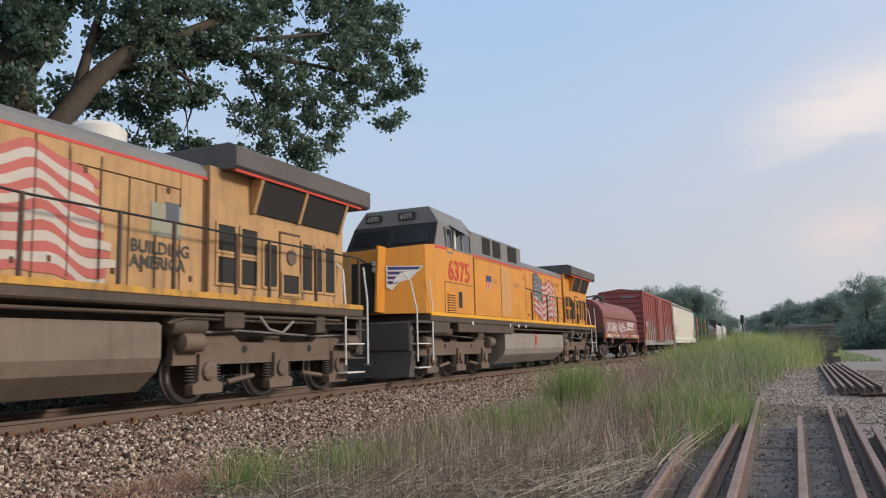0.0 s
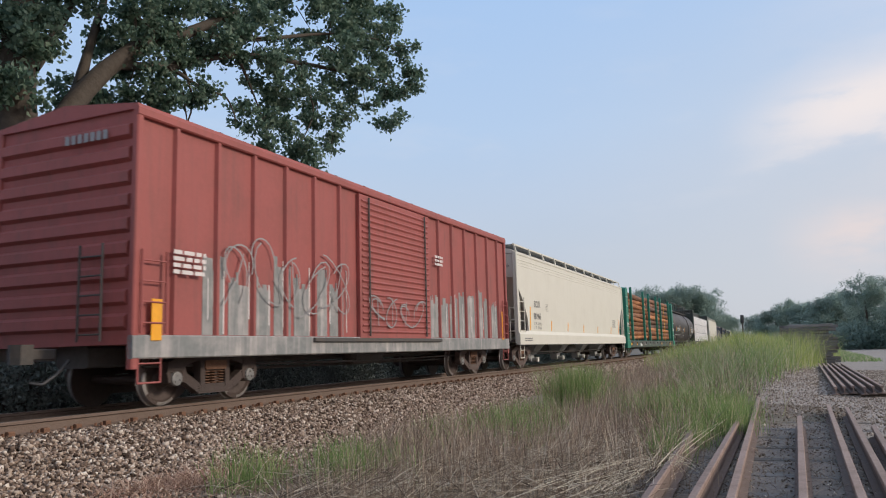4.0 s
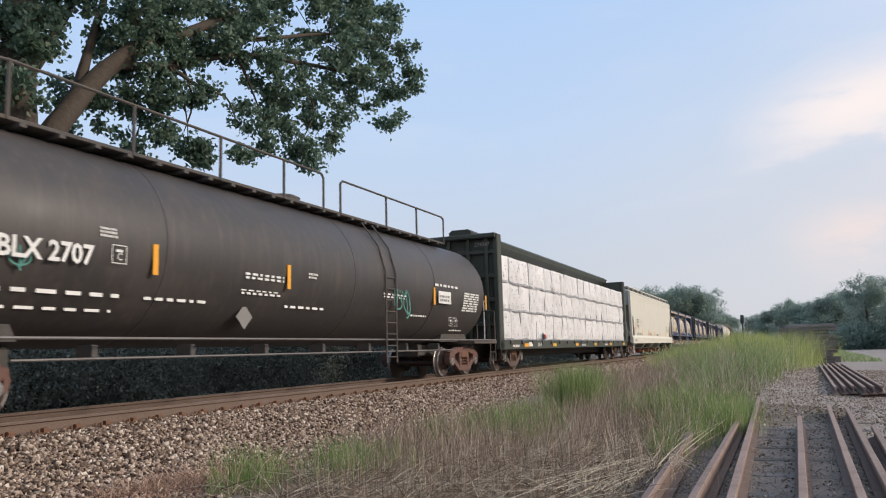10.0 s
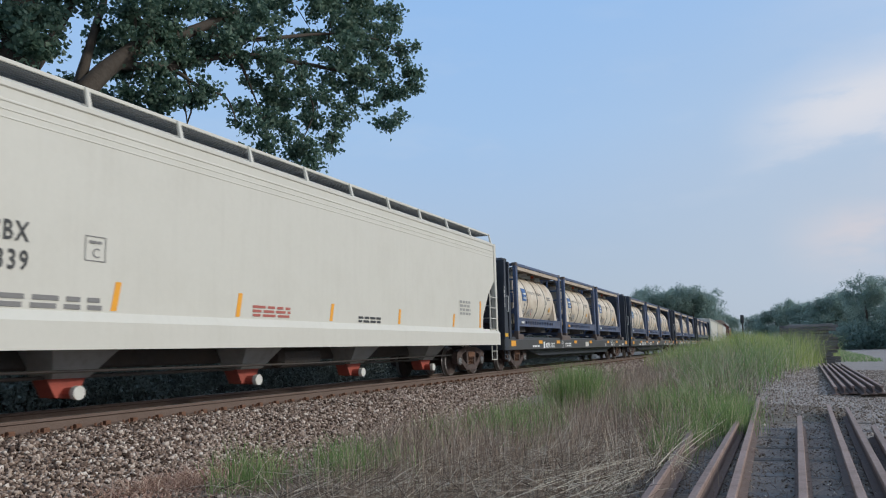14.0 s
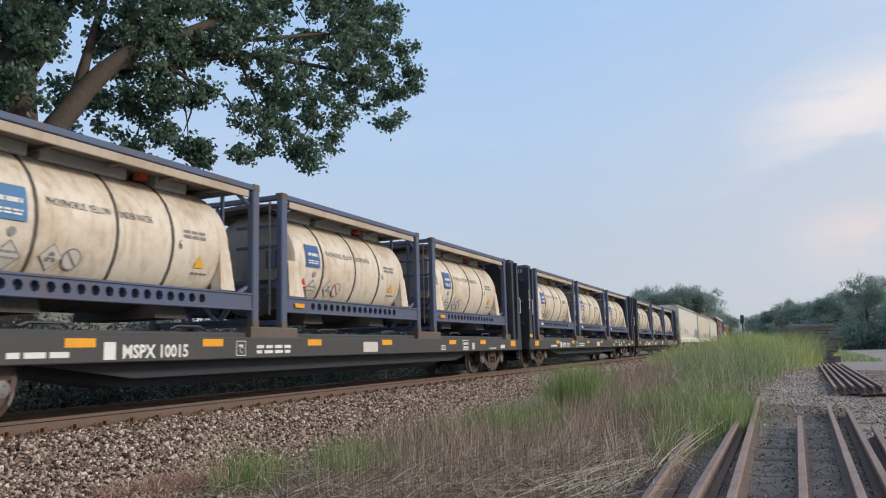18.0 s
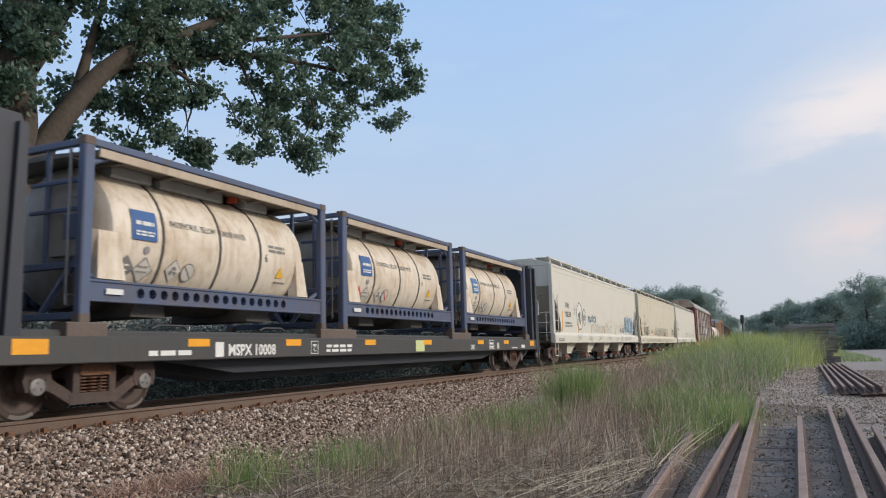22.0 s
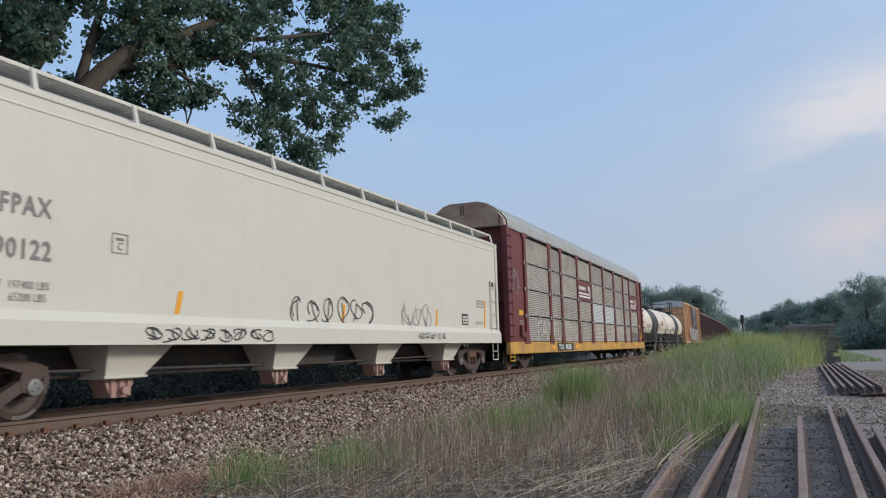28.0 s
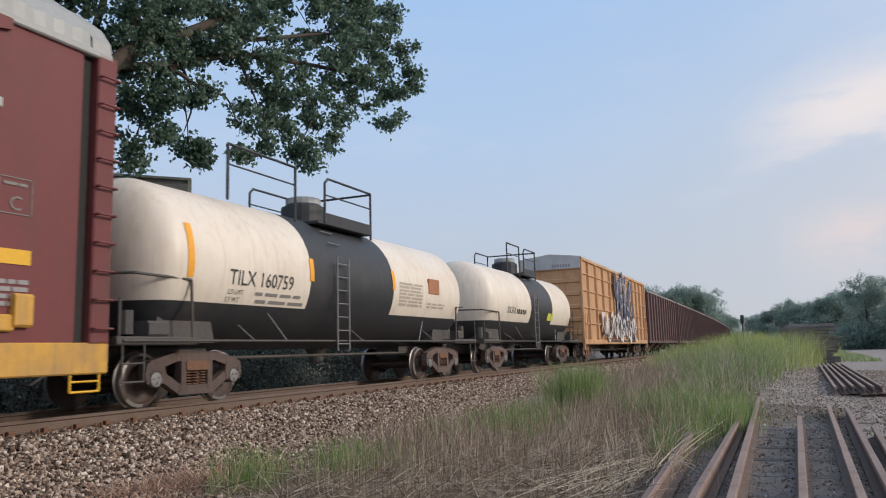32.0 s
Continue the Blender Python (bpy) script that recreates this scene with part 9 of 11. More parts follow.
                ym = (ya + yb) / 2
                rbox(bm, 1.5, 1.56, ym - 0.03, ym + 0.03, z0 - 0.09, z0 + 0.03, 0.01)
                part("tab", fix(bm), M_PANEL, car)
    # emblems as plain bands and an arc
    def arc(y, z, r0, r1, t0, t1, x=1.55):
        bm = bmesh.new()
        prev = None
        for k in range(15):
            t = t0 + (t1 - t0) * k / 14
            q = (bm.verts.new((x, y + r0 * math.cos(t), z + r0 * math.sin(t))), bm.verts.new((x, y + r1 * math.cos(t), z + r1 * math.sin(t))))
            if prev:
                bm.faces.new((prev[0], q[0], q[1], prev[1]))
            prev = q
        part("emblem_arc", bm, M_LETTERW, car)
    for yb, k in ((-3.85, 0.95), (9.35, 0.78)):
        for z0 in (3.02, 3.16):
            bm = bmesh.new()
            bm.faces.new([bm.verts.new((1.55, yb + p, z)) for p, z in ((0.0, z0), (2.1 * k, z0), (2.1 * k, z0 + 0.08), (0.0, z0 + 0.08))])
            part("emblem_band", bm, M_LETTERW, car)
        for q in range(7):
            patch(car, 1.552, yb + 0.05 + q * 0.2 * k, yb + 0.18 * k + q * 0.2 * k, 3.36, 3.52, M_LETTERW, "emblem_block")
        arc(yb + 2.1 * k, 3.3, 0.22, 0.31, -1.7, 2.6)
        arc(yb + 2.1 * k, 3.3, 0.10, 0.16, -1.7, 2.6)
    patch(car, 1.546, -7.95, -5.33, 0.61, 0.93, M_BLACK, "number_panel")
    lettering(car, "TTGX", (1.551, -7.72, 0.68), 0.27, M_LETTERW, bold=0.008, stretch=1.05)
    lettering(car, "982505", (1.551, -6.7, 0.67), 0.3, M_LETTERW, bold=0.008, stretch=1.1)
    for y in (-8.5, -4.7, 3.6, 8.2, 10.9):
        patch(car, 1.546, y - 0.25, y + 0.25, 0.7, 0.84, M_ORANGE, "reflector")
    patch(car, 1.546, 5.6, 6.1, 0.68, 0.88, M_PLACARD, "owner_mark_bar")
    sprayed_word(car, "FATFU", 1.532, -10.7, 1.08, 0.98, 1.3, M_FADED, 0.012, 0.1)
    graffiti(car, 1.532, -7.0, -4.9, 1.35, 1.6, M_FADED, 71, 7, 0.02, "faded pale graffiti line")
    graffiti(car, 1.535, 4.6, 6.6, 1.05, 1.7, M_FADED, 72, 2, 0.05, "faded pale graffiti")
    graffiti(car, 1.535, 9.3, 11.6, 1.0, 1.6, M_SPRAY_K, 73, 3, 0.022)
    graffiti(car, 1.515, -13.4, -12.6, 2.7, 3.5, M_SPRAY_G, 74, 2, 0.016)
    under_gear(car, -L + 0.2, L - 0.2, 9)
    add_couplers(car, -L - 0.1, L + 0.1)
    add_trucks(car, mid, (-L + 2.9, L - 2.9))
    MOVERS.append((car, mid, Matrix()))


autorack()

# ---- maroon ore cars at the tail ----
M_ORETOP = paint("worn_top_chord", (0.24, 0.20, 0.19), 0.7, vary=0.15, dirt=0.4, bump=0.1)
M_ORE = paint("dark_maroon_ore_car", (0.11, 0.062, 0.06), 0.7, vary=0.15, dirt=0.45, streak=0.3, grime=(0.07, 0.04, 0.035), bump=0.1)


def open_car(a, b):
    L, mid = (b - a) / 2, (a + b) / 2
    car = thing("open_hopper_car", "dark maroon open hopper car with upright ribs", "hopper car", "open hopper cars")
    bm = bmesh.new()
    for s in (1, -1):
        box(bm, min(s * 1.38, s * 1.44), max(s * 1.38, s * 1.44), -L + 0.1, L - 0.1, 1.0, 4.5)
    part("side_wall", fix(bm), M_ORE, car)
    bm = bmesh.new()
    prism(bm, [(-L + 0.1, 4.4), (-L + 0.1, 2.6), (-L + 2.0, 1.0), (L - 2.0, 1.0), (L - 0.1, 2.6), (L - 0.1, 4.4), (L - 0.2, 4.4), (L - 2.2, 1.6), (-L + 2.2, 1.6), (-L + 0.2, 4.4)], -1.38, 1.38, "x")
    part("floor", fix(bm), M_ORE, car)
    bm = bmesh.new()
    for s in (1, -1):
        rbox(bm, s * 1.43 - 0.07, s * 1.43 + 0.07, -L, L, 0.88, 1.08, 0.02)
    part("chord", fix(bm), M_ORE, car)
    for s in (1, -1):
        bm = bmesh.new()
        rbox(bm, s * 1.45 - 0.07, s * 1.45 + 0.07, -L, L, 4.45, 4.6, 0.02)
        part("top_chord", fix(bm), M_ORETOP, car)
    n = 12
    for i in range(n + 1):
        y = -L + 0.15 + (2 * L - 0.3) * i / n
        bm = bmesh.new()
        prism(bm, ((1.43, y - 0.08), (1.55, y - 0.05), (1.55, y + 0.05), (1.43, y + 0.08)), 1.0, 4.47, "z")
        part("side_rib", fix(bm), M_ORE, car)
    for y in (-3.2, 0.0, 3.2):
        bm = bmesh.new()
        hexa(bm, ((-0.6, y - 0.4, 0.4), (0.6, y - 0.4, 0.4), (0.6, y + 0.4, 0.4), (-0.6, y + 0.4, 0.4), (-1.2, y - 1.1, 1.05), (1.2, y - 1.1, 1.05), (1.2, y + 1.1, 1.05), (-1.2, y + 1.1, 1.05)))
        part("chute", fix(bm), M_ORE, car)
    add_couplers(car, -L - 0.05, L + 0.05)
    add_trucks(car, mid, (-L + 1.5, L - 1.5))
    MOVERS.append((car, mid, Matrix()))


for i in range(9):
    open_car(409.4 + 18.6 * i, 409.4 + 18.6 * i + 17.6)

# ---- loose stones, grass, shrubs, trees ----
def fast_mesh(name, verts, tris, material, smooth_it=False):
    verts, tris = np.asarray(verts, dtype=np.float32), np.asarray(tris, dtype=np.int32)
    me = bpy.data.meshes.new(name)
    me.vertices.add(len(verts))
    me.vertices.foreach_set("co", verts.ravel())
    me.loops.add(len(tris) * 3)
    me.loops.foreach_set("vertex_index", tris.ravel())
    me.polygons.add(len(tris))
    me.polygons.foreach_set("loop_start", np.arange(len(tris), dtype=np.int32) * 3)
    me.update(calc_edges=True)
    me.validate()
    if smooth_it:
        me.shade_smooth()
    me.materials.append(material)
    return me


RNG = np.random.default_rng(7)
# a rough chip: a cube-like core of eight corners
CHIP_V = np.array([(x, y, z) for x in (-0.75, 0.75) for y in (-0.75, 0.75) for z in (-0.7, 0.7)])
CHIP_F = np.array([(0, 1, 3), (0, 3, 2), (4, 6, 7), (4, 7, 5), (0, 4, 5), (0, 5, 1), (2, 3, 7), (2, 7, 6), (0, 2, 6), (0, 6, 4), (1, 5, 7), (1, 7, 3)])


def stones(name, places, sizes, material):
    """Broken stones: squashed, jittered and turned at random, in one mesh."""
    n, k = len(places), len(CHIP_V)
    v = CHIP_V[None] * (1 + RNG.uniform(-0.5, 0.4, (n, k, 3)))
    v = v * RNG.uniform(0.45, 1.35, (n, 1, 3))
    a, b = RNG.uniform(0, math.tau, n), RNG.uniform(-1.2, 1.2, n)
    ca, sa, cb, sb = np.cos(a)[:, None], np.sin(a)[:, None], np.cos(b)[:, None], np.sin(b)[:, None]
    x, y, z = v[..., 0], v[..., 1], v[..., 2]
    y, z = cb * y - sb * z, sb * y + cb * z
    x, y = ca * x - sa * y, sa * x + ca * y
    v = np.stack([x, y, z], -1) * sizes[:, None, None] + places[:, None, :]
    f = (CHIP_F[None] + (np.arange(n) * k)[:, None, None]).reshape(-1, 3)
    return new(name, fast_mesh(name, v.reshape(-1, 3), f, material))


M_STONE = island("ballast_stone", ((0.0, (0.04, 0.028, 0.022)), (0.3, (0.155, 0.108, 0.082)), (0.6, (0.305, 0.225, 0.175)), (0.86, (0.45, 0.36, 0.29)), (1.0, (0.70, 0.61, 0.52))), 0.9)
M_CHIP = island("gravel_chip", ((0.0, (0.10, 0.078, 0.062)), (0.5, (0.27, 0.215, 0.175)), (0.85, (0.42, 0.35, 0.295)), (1.0, (0.66, 0.58, 0.51))), 0.9)


def bed_height(s):
    """Height of the ballast at s metres beside the centre line."""
    return np.interp(s, (0.0, 1.7, 3.0, 5.5), (-0.2, -0.22, -0.645, -0.645))


def on_bank(n, y0, y1, s0, s1):
    y = y0 + (y1 - y0) * RNG.random(n) ** 1.35
    s = s0 + (s1 - s0) * RNG.random(n)
    x = np.array([lateral(v) for v in y]) + s
    return np.stack([x, y, bed_height(s)], -1)


p = on_bank(72000, 3.5, 30, 0.86, 3.1)
o = stones("ballast_stones", p + RNG.normal(0, 0.013, p.shape), RNG.uniform(0.012, 0.032, len(p)), M_STONE)
tagged(o, "loose crushed stone in brown, pink and grey", "ballast", kind="stuff")
p = on_bank(15000, 3.5, 20, 2.8, 5.0)
p = p[RNG.random(len(p)) < np.interp([x - lateral(y) for x, y in p[:, :2]], (2.8, 3.9, 4.6, 5.0), (1.0, 0.9, 0.35, 0.1))]
o = stones("ballast_stones", p, RNG.uniform(0.013, 0.03, len(p)), M_STONE)
tagged(o, "crushed stone spilled over the ground beside the bank", "ballast", kind="stuff")
M_DIRT = island("reddish_dirt", ((0.0, (0.15, 0.085, 0.06)), (0.6, (0.33, 0.20, 0.145)), (1.0, (0.50, 0.35, 0.27))), 0.95)
p = np.stack([RNG.normal(-6.1, 0.3, 3200), RNG.normal(6.9, 0.75, 3200), np.full(3200, GROUND_Z + 0.02)], -1)
o = stones("dirt_crumbs", p, RNG.uniform(0.006, 0.018, len(p)), M_DIRT)
tagged(o, "reddish dirt and crumbs at the foot of the ballast", "dirt", kind="stuff")
p = on_bank(9000, 28, 75, 0.86, 3.2)
o = stones("ballast_stones", p, RNG.uniform(0.035, 0.06, len(p)), M_STONE)
tagged(o, "loose crushed stone in brown, pink and grey", "ballast", kind="stuff")
p = on_bank(5000, 3, 40, -0.68, 0.68)
p[:, 2] -= 0.01
o = stones("ballast_stones", p, RNG.uniform(0.025, 0.045, len(p)), M_STONE)
tagged(o, "loose crushed stone between the rails", "ballast", kind="stuff")
n = 46000
p = np.stack([RNG.uniform(-1.8, 5.4, n), 5.0 + 34 * RNG.random(n) ** 1.2, np.zeros(n)], -1)
p[:, 2] = [rise(x, y) + 0.018 for x, y in p[:, :2]]
p = p[((p[:, 1] > 15.0) & (RNG.random(n) < 0.8)) | (p[:, 0] > 1.3) | (RNG.random(n) < 0.3)]
n = len(p)
o = stones("gravel", p, RNG.uniform(0.006, 0.02, n) * (0.6 + p[:, 1] / 40), M_CHIP)
tagged(o, "small grey gravel on the ground", "gravel", kind="stuff")


def blades(name, places, height, width, lean, material, bend=0.35, arch=1.0):
    """Grass blades: each a narrow strip that curves over to a tip. arch: 0 is straight."""
    n = len(places)
    az = RNG.uniform(0, math.tau, n)
    d = np.stack([np.cos(az), np.sin(az), np.zeros(n)], -1)
    turn = RNG.uniform(0, math.tau, n)
    side = np.stack([np.cos(turn), np.sin(turn), np.zeros(n)], -1) * width[:, None]
    h, le = height[:, None], (lean * height)[:, None]
    up = np.array([0, 0, 1.0])
    m1 = places + up * h * 0.42 + d * le * (0.42 - 0.2 * arch)
    m2 = places + up * h * 0.78 + d * le * (0.78 - 0.18 * arch)
    tip = places + up * h * (1 - bend * 0.15 * np.abs(lean)[:, None]) + d * le
    v = np.stack([places - side, places + side, m1 - side * 0.85, m1 + side * 0.85, m2 - side * 0.55, m2 + side * 0.55, tip], 1)
    f = np.array([[0, 1, 3], [0, 3, 2], [2, 3, 5], [2, 5, 4], [4, 5, 6]])
    f = (f[None] + (np.arange(n) * 7)[:, None, None]).reshape(-1, 3)
    return new(name, fast_mesh(name, v.reshape(-1, 3), f, material))


M_STRAW = island("dry_straw", ((0.0, (0.08, 0.06, 0.046)), (0.4, (0.22, 0.165, 0.12)), (0.7, (0.42, 0.325, 0.235)), (0.9, (0.66, 0.57, 0.455)), (1.0, (0.84, 0.76, 0.63))), 0.8, 0.3)
M_GRASS = island("green_grass", ((0.0, (0.13, 0.19, 0.07)), (0.35, (0.20, 0.30, 0.10)), (0.65, (0.29, 0.40, 0.14)), (0.82, (0.41, 0.40, 0.21)), (1.0, (0.60, 0.50, 0.36))), 0.6, 0.4)
M_BANK = island("bank_grass", ((0.0, (0.18, 0.23, 0.06)), (0.4, (0.32, 0.40, 0.10)), (0.65, (0.42, 0.48, 0.14)), (0.85, (0.52, 0.51, 0.24)), (1.0, (0.64, 0.58, 0.38))), 0.6, 0.45)
M_BANKLOW = island("slope_grass", ((0.0, (0.11, 0.175, 0.07)), (0.35, (0.195, 0.295, 0.11)), (0.65, (0.295, 0.395, 0.16)), (0.82, (0.38, 0.36, 0.24)), (0.93, (0.54, 0.48, 0.36)), (1.0, (0.70, 0.62, 0.49))), 0.6, 0.4)


M_REDSTRAW = island("reddish_straw", ((0.0, (0.22, 0.12, 0.085)), (0.6, (0.46, 0.30, 0.22)), (1.0, (0.72, 0.56, 0.43))), 0.8, 0.25)
M_PALESTALK = island("pale_stalk", ((0.0, (0.50, 0.42, 0.30)), (1.0, (0.80, 0.73, 0.58))), 0.7, 0.2)
M_TWIG = island("twig", ((0.0, (0.09, 0.065, 0.05)), (0.7, (0.24, 0.18, 0.14)), (1.0, (0.45, 0.37, 0.28))), 0.9)


def ground_at(p):
    return np.array([rise(x, y) for x, y in p])


def field(n, x0, x1, y0, y1, power=1.0):
    q = np.stack([RNG.uniform(x0, x1, n), y0 + (y1 - y0) * RNG.random(n) ** power], -1)
    return q


def keep(q, fn):
    m = np.array([fn(x, y) for x, y in q])
    return q[RNG.random(len(q)) < m]


def patchy(x, y, s=0.9, o=0.0):
    return noise.noise((x * s + o, y * s * 0.6, o))


def put(q, dz=0.0):
    return np.concatenate([q, (ground_at(q) + dz)[:, None]], 1)


# tangled dry grass beside the ballast, thinning towards the stones and the loose rails
def dry_share(x, y):
    left = -5.45 - 0.35 * patchy(x, y, 1.3, 5.0)
    edge = min(1.0, max(0.0, (x - left) / 1.1)) * min(1.0, max(0.0, (-0.95 - x) / 0.5))
    far = 1.0 if y < 20 else max(0.3, 1 - (y - 20) / 26)
    return edge * far * min(1.0, max(0.1, 0.62 + 1.3 * patchy(x, y)))


q = put(keep(field(24000, -6.2, -0.9, 4.6, 40, 1.45), dry_share))
k = len(q)
low = np.interp(q[:, 1], (5.0, 9.0, 14.0), (0.45, 0.7, 1.0))
o = blades("dry_grass", q, RNG.uniform(0.12, 0.6, k) * RNG.uniform(0.5, 1.0, k) * low, RNG.uniform(0.0025, 0.006, k), RNG.normal(0.7, 0.6, k), M_STRAW, arch=0.25)
tagged(o, "tangled dry straw-coloured grass", "grass", kind="stuff")
k = 900
q = np.stack([RNG.normal(-6.2, 0.28, k), RNG.normal(6.6, 0.45, k), np.full(k, GROUND_Z + 0.03)], -1)
o = blades("reddish_straw", q, RNG.uniform(0.03, 0.14, k), RNG.uniform(0.003, 0.006, k), RNG.uniform(0.8, 3.0, k), M_REDSTRAW)
tagged(o, "reddish dead grass lying at the foot of the ballast", "grass", kind="stuff")
# flattened straw
q = put(keep(field(22000, -6.2, -0.8, 4.6, 20, 1.4), dry_share), 0.02)
k = len(q)
o = blades("fallen_straw", q, RNG.uniform(0.05, 0.2, k), RNG.uniform(0.003, 0.0065, k), RNG.uniform(1.5, 5.0, k), M_STRAW)
tagged(o, "flattened dry straw lying over the ground", "grass", kind="stuff")
# weeds that come up green through the straw
TUFTS = ((-4.0, 15.2, 0.45, 0.95), (-3.8, 15.7, 0.4, 0.9), (-4.25, 10.9, 0.5, 0.5), (-4.15, 11.9, 0.5, 0.52), (-4.05, 12.9, 0.5, 0.55), (-4.75, 10.2, 0.3, 0.45), (-4.35, 7.4, 0.5, 0.46), (-4.75, 7.7, 0.4, 0.42), (-5.1, 6.6, 0.25, 0.4), (-5.35, 6.5, 0.2, 0.46), (-5.15, 6.9, 0.22, 0.4), (-5.45, 6.9, 0.14, 0.52), (-2.2, 13.4, 0.6, 0.6), (-3.5, 10.4, 0.35, 0.5), (-3.85, 11.0, 0.3, 0.55), (-3.3, 11.2, 0.3, 0.5), (-1.35, 9.3, 0.22, 0.42), (-1.25, 11.0, 0.4, 0.5), (-1.0, 12.6, 0.5, 0.55), (-1.5, 13.2, 0.6, 0.65), (-1.7, 14.6, 0.8, 0.7), (-1.05, 12.4, 0.3, 0.5), (-0.95, 14.2, 0.4, 0.5), (-0.9, 15.8, 0.3, 0.4))
for x, y, r, h in TUFTS:
    m = int((2800 if y > 15 and x < -3 else 1000 if x > -3 else 640 if y > 7.2 else 420) * r)
    q = np.stack([RNG.normal(x, r * 0.55, m), RNG.normal(y, r * 0.7, m)], -1)
    q = put(q)
    o = blades("green_tuft", q, RNG.uniform(0.4, 1.25, m) * h, RNG.uniform(0.003, 0.006, m), RNG.normal(0.35, 0.3, m), M_GRASS)
    tagged(o, "fresh green tuft of grass among straw", "grass", kind="stuff")


def bank_share(x, y):
    right = -0.75 + (y - 16) * 0.1
    edge = min(1.0, max(0.0, (right - x) / 0.5)) * min(1.0, max(0.0, (x + 5.9) / 1.0))
    return edge * min(1.0, max(0.0, (y - np.interp(x, (-5.5, -3.8, -2.6, -1.7, -1.1), (33.0, 25.0, 20.0, 14.0, 11.5)) + 3.0 * patchy(x, y, 0.5, 7.0)) / 6)) * min(1.0, max(0.12, 0.7 + 1.3 * patchy(x, y, 0.6, 3.0)))


q = put(keep(field(64000, -7.0, 4.0, 12, 62, 1.3), bank_share))
crest = q[:, 1] + RNG.normal(0, 4, len(q)) > 30
for q, m, note in ((q[~crest], M_BANKLOW, "tall green grass on the slope of the bank"), (q[crest], M_BANK, "tall yellow-green grass along the crest of the bank")):
    k = len(q)
    tall = 1 + 0.8 * np.clip((q[:, 0] + 0.6) / 1.6, 0, 1) * (q[:, 1] > 24)
    o = blades("bank_grass", q, RNG.uniform(0.35, 1.15, k) * tall, RNG.uniform(0.003, 0.0075, k), RNG.normal(0.5, 0.4, k), m)
    tagged(o, note, "grass", kind="stuff")
q = put(keep(field(17000, -6.5, 1.0, 12, 34, 1.2), lambda x, y: bank_share(x, y) * max(0.15, 1 - (y - 13) / 16)))
k = len(q)
o = blades("dry_grass", q, RNG.uniform(0.25, 0.8, k), RNG.uniform(0.003, 0.008, k), RNG.normal(0.6, 0.5, k), M_STRAW)
tagged(o, "dry stalks standing among the green of the bank", "grass", kind="stuff")
q = put(keep(field(9000, -8.0, 2.0, 55, 130, 1.2), lambda x, y: 0.8 * math.exp(-((x + 3.5) / 3.5) ** 4)))
k = len(q)
o = blades("bank_grass", q, RNG.uniform(0.4, 0.9, k), RNG.uniform(0.012, 0.025, k), RNG.normal(0.3, 0.25, k), M_BANK)
tagged(o, "tall green grass further along the bank", "grass", kind="stuff")
q = put(keep(field(9000, 2.6, 7.5, 54, 112), lambda x, y: 1.0 if x < 5.6 + (y - 56) * 0.02 else 0.0))
k = len(q)
o = blades("verge_grass", q, RNG.uniform(0.12, 0.3, k), RNG.uniform(0.015, 0.03, k), RNG.normal(0.3, 0.25, k), M_BANKLOW)
tagged(o, "short green verge beyond the gravel lot", "grass", kind="stuff")
# brown reeds standing upright in patches
M_REED = island("brown_reed", ((0.0, (0.17, 0.13, 0.10)), (0.5, (0.33, 0.245, 0.185)), (0.8, (0.46, 0.36, 0.275)), (1.0, (0.70, 0.60, 0.48))), 0.8, 0.25)
q = put(keep(field(11000, -5.4, -1.2, 8, 30, 1.2), lambda x, y: min(1.0, max(0.0, (x + 5.5) / 0.8)) * min(1.0, max(0.0, 0.55 + 1.5 * patchy(x, y, 0.8, 4.0))) * min(1.0, 0.15 + math.hypot(x + 3.7, (y - 14.2) * 0.5) / 1.2)))
k = len(q)
o = blades("dry_reeds", q, RNG.uniform(0.2, 0.72, k), RNG.uniform(0.003, 0.0065, k), RNG.normal(0.45, 0.4, k), M_REED, arch=0.2)
tagged(o, "brown dry grass standing before the green bank", "grass", kind="stuff")
for x, y, rx, ry, m, h in ((-3.75, 8.2, 0.45, 0.8, 900, 0.5), (-4.6, 9.0, 0.3, 0.5, 300, 0.62), (-3.0, 7.2, 0.7, 0.7, 500, 0.42), (-2.0, 8.0, 0.5, 1.0, 400, 0.4), (-3.9, 6.4, 0.5, 0.5, 300, 0.4), (-3.3, 10.8, 0.7, 1.2, 900, 0.5), (-2.75, 13.8, 0.45, 1.6, 1100, 0.7), (-3.2, 17.5, 0.5, 2.0, 900, 0.7), (-5.3, 25.0, 0.4, 3.0, 900, 0.6), (-2.3, 9.6, 0.5, 1.2, 400, 0.45), (-4.7, 12.5, 0.2, 1.2, 350, 0.55)):
    q = put(np.stack([RNG.normal(x, rx, m), RNG.normal(y, ry, m)], -1))
    o = blades("dry_reeds", q, RNG.uniform(0.5, 1.1, m) * h, RNG.uniform(0.002, 0.0045, m), RNG.normal(0.12, 0.12, m), M_REED)
    tagged(o, "brown dry reeds standing upright among the straw", "grass", kind="stuff")


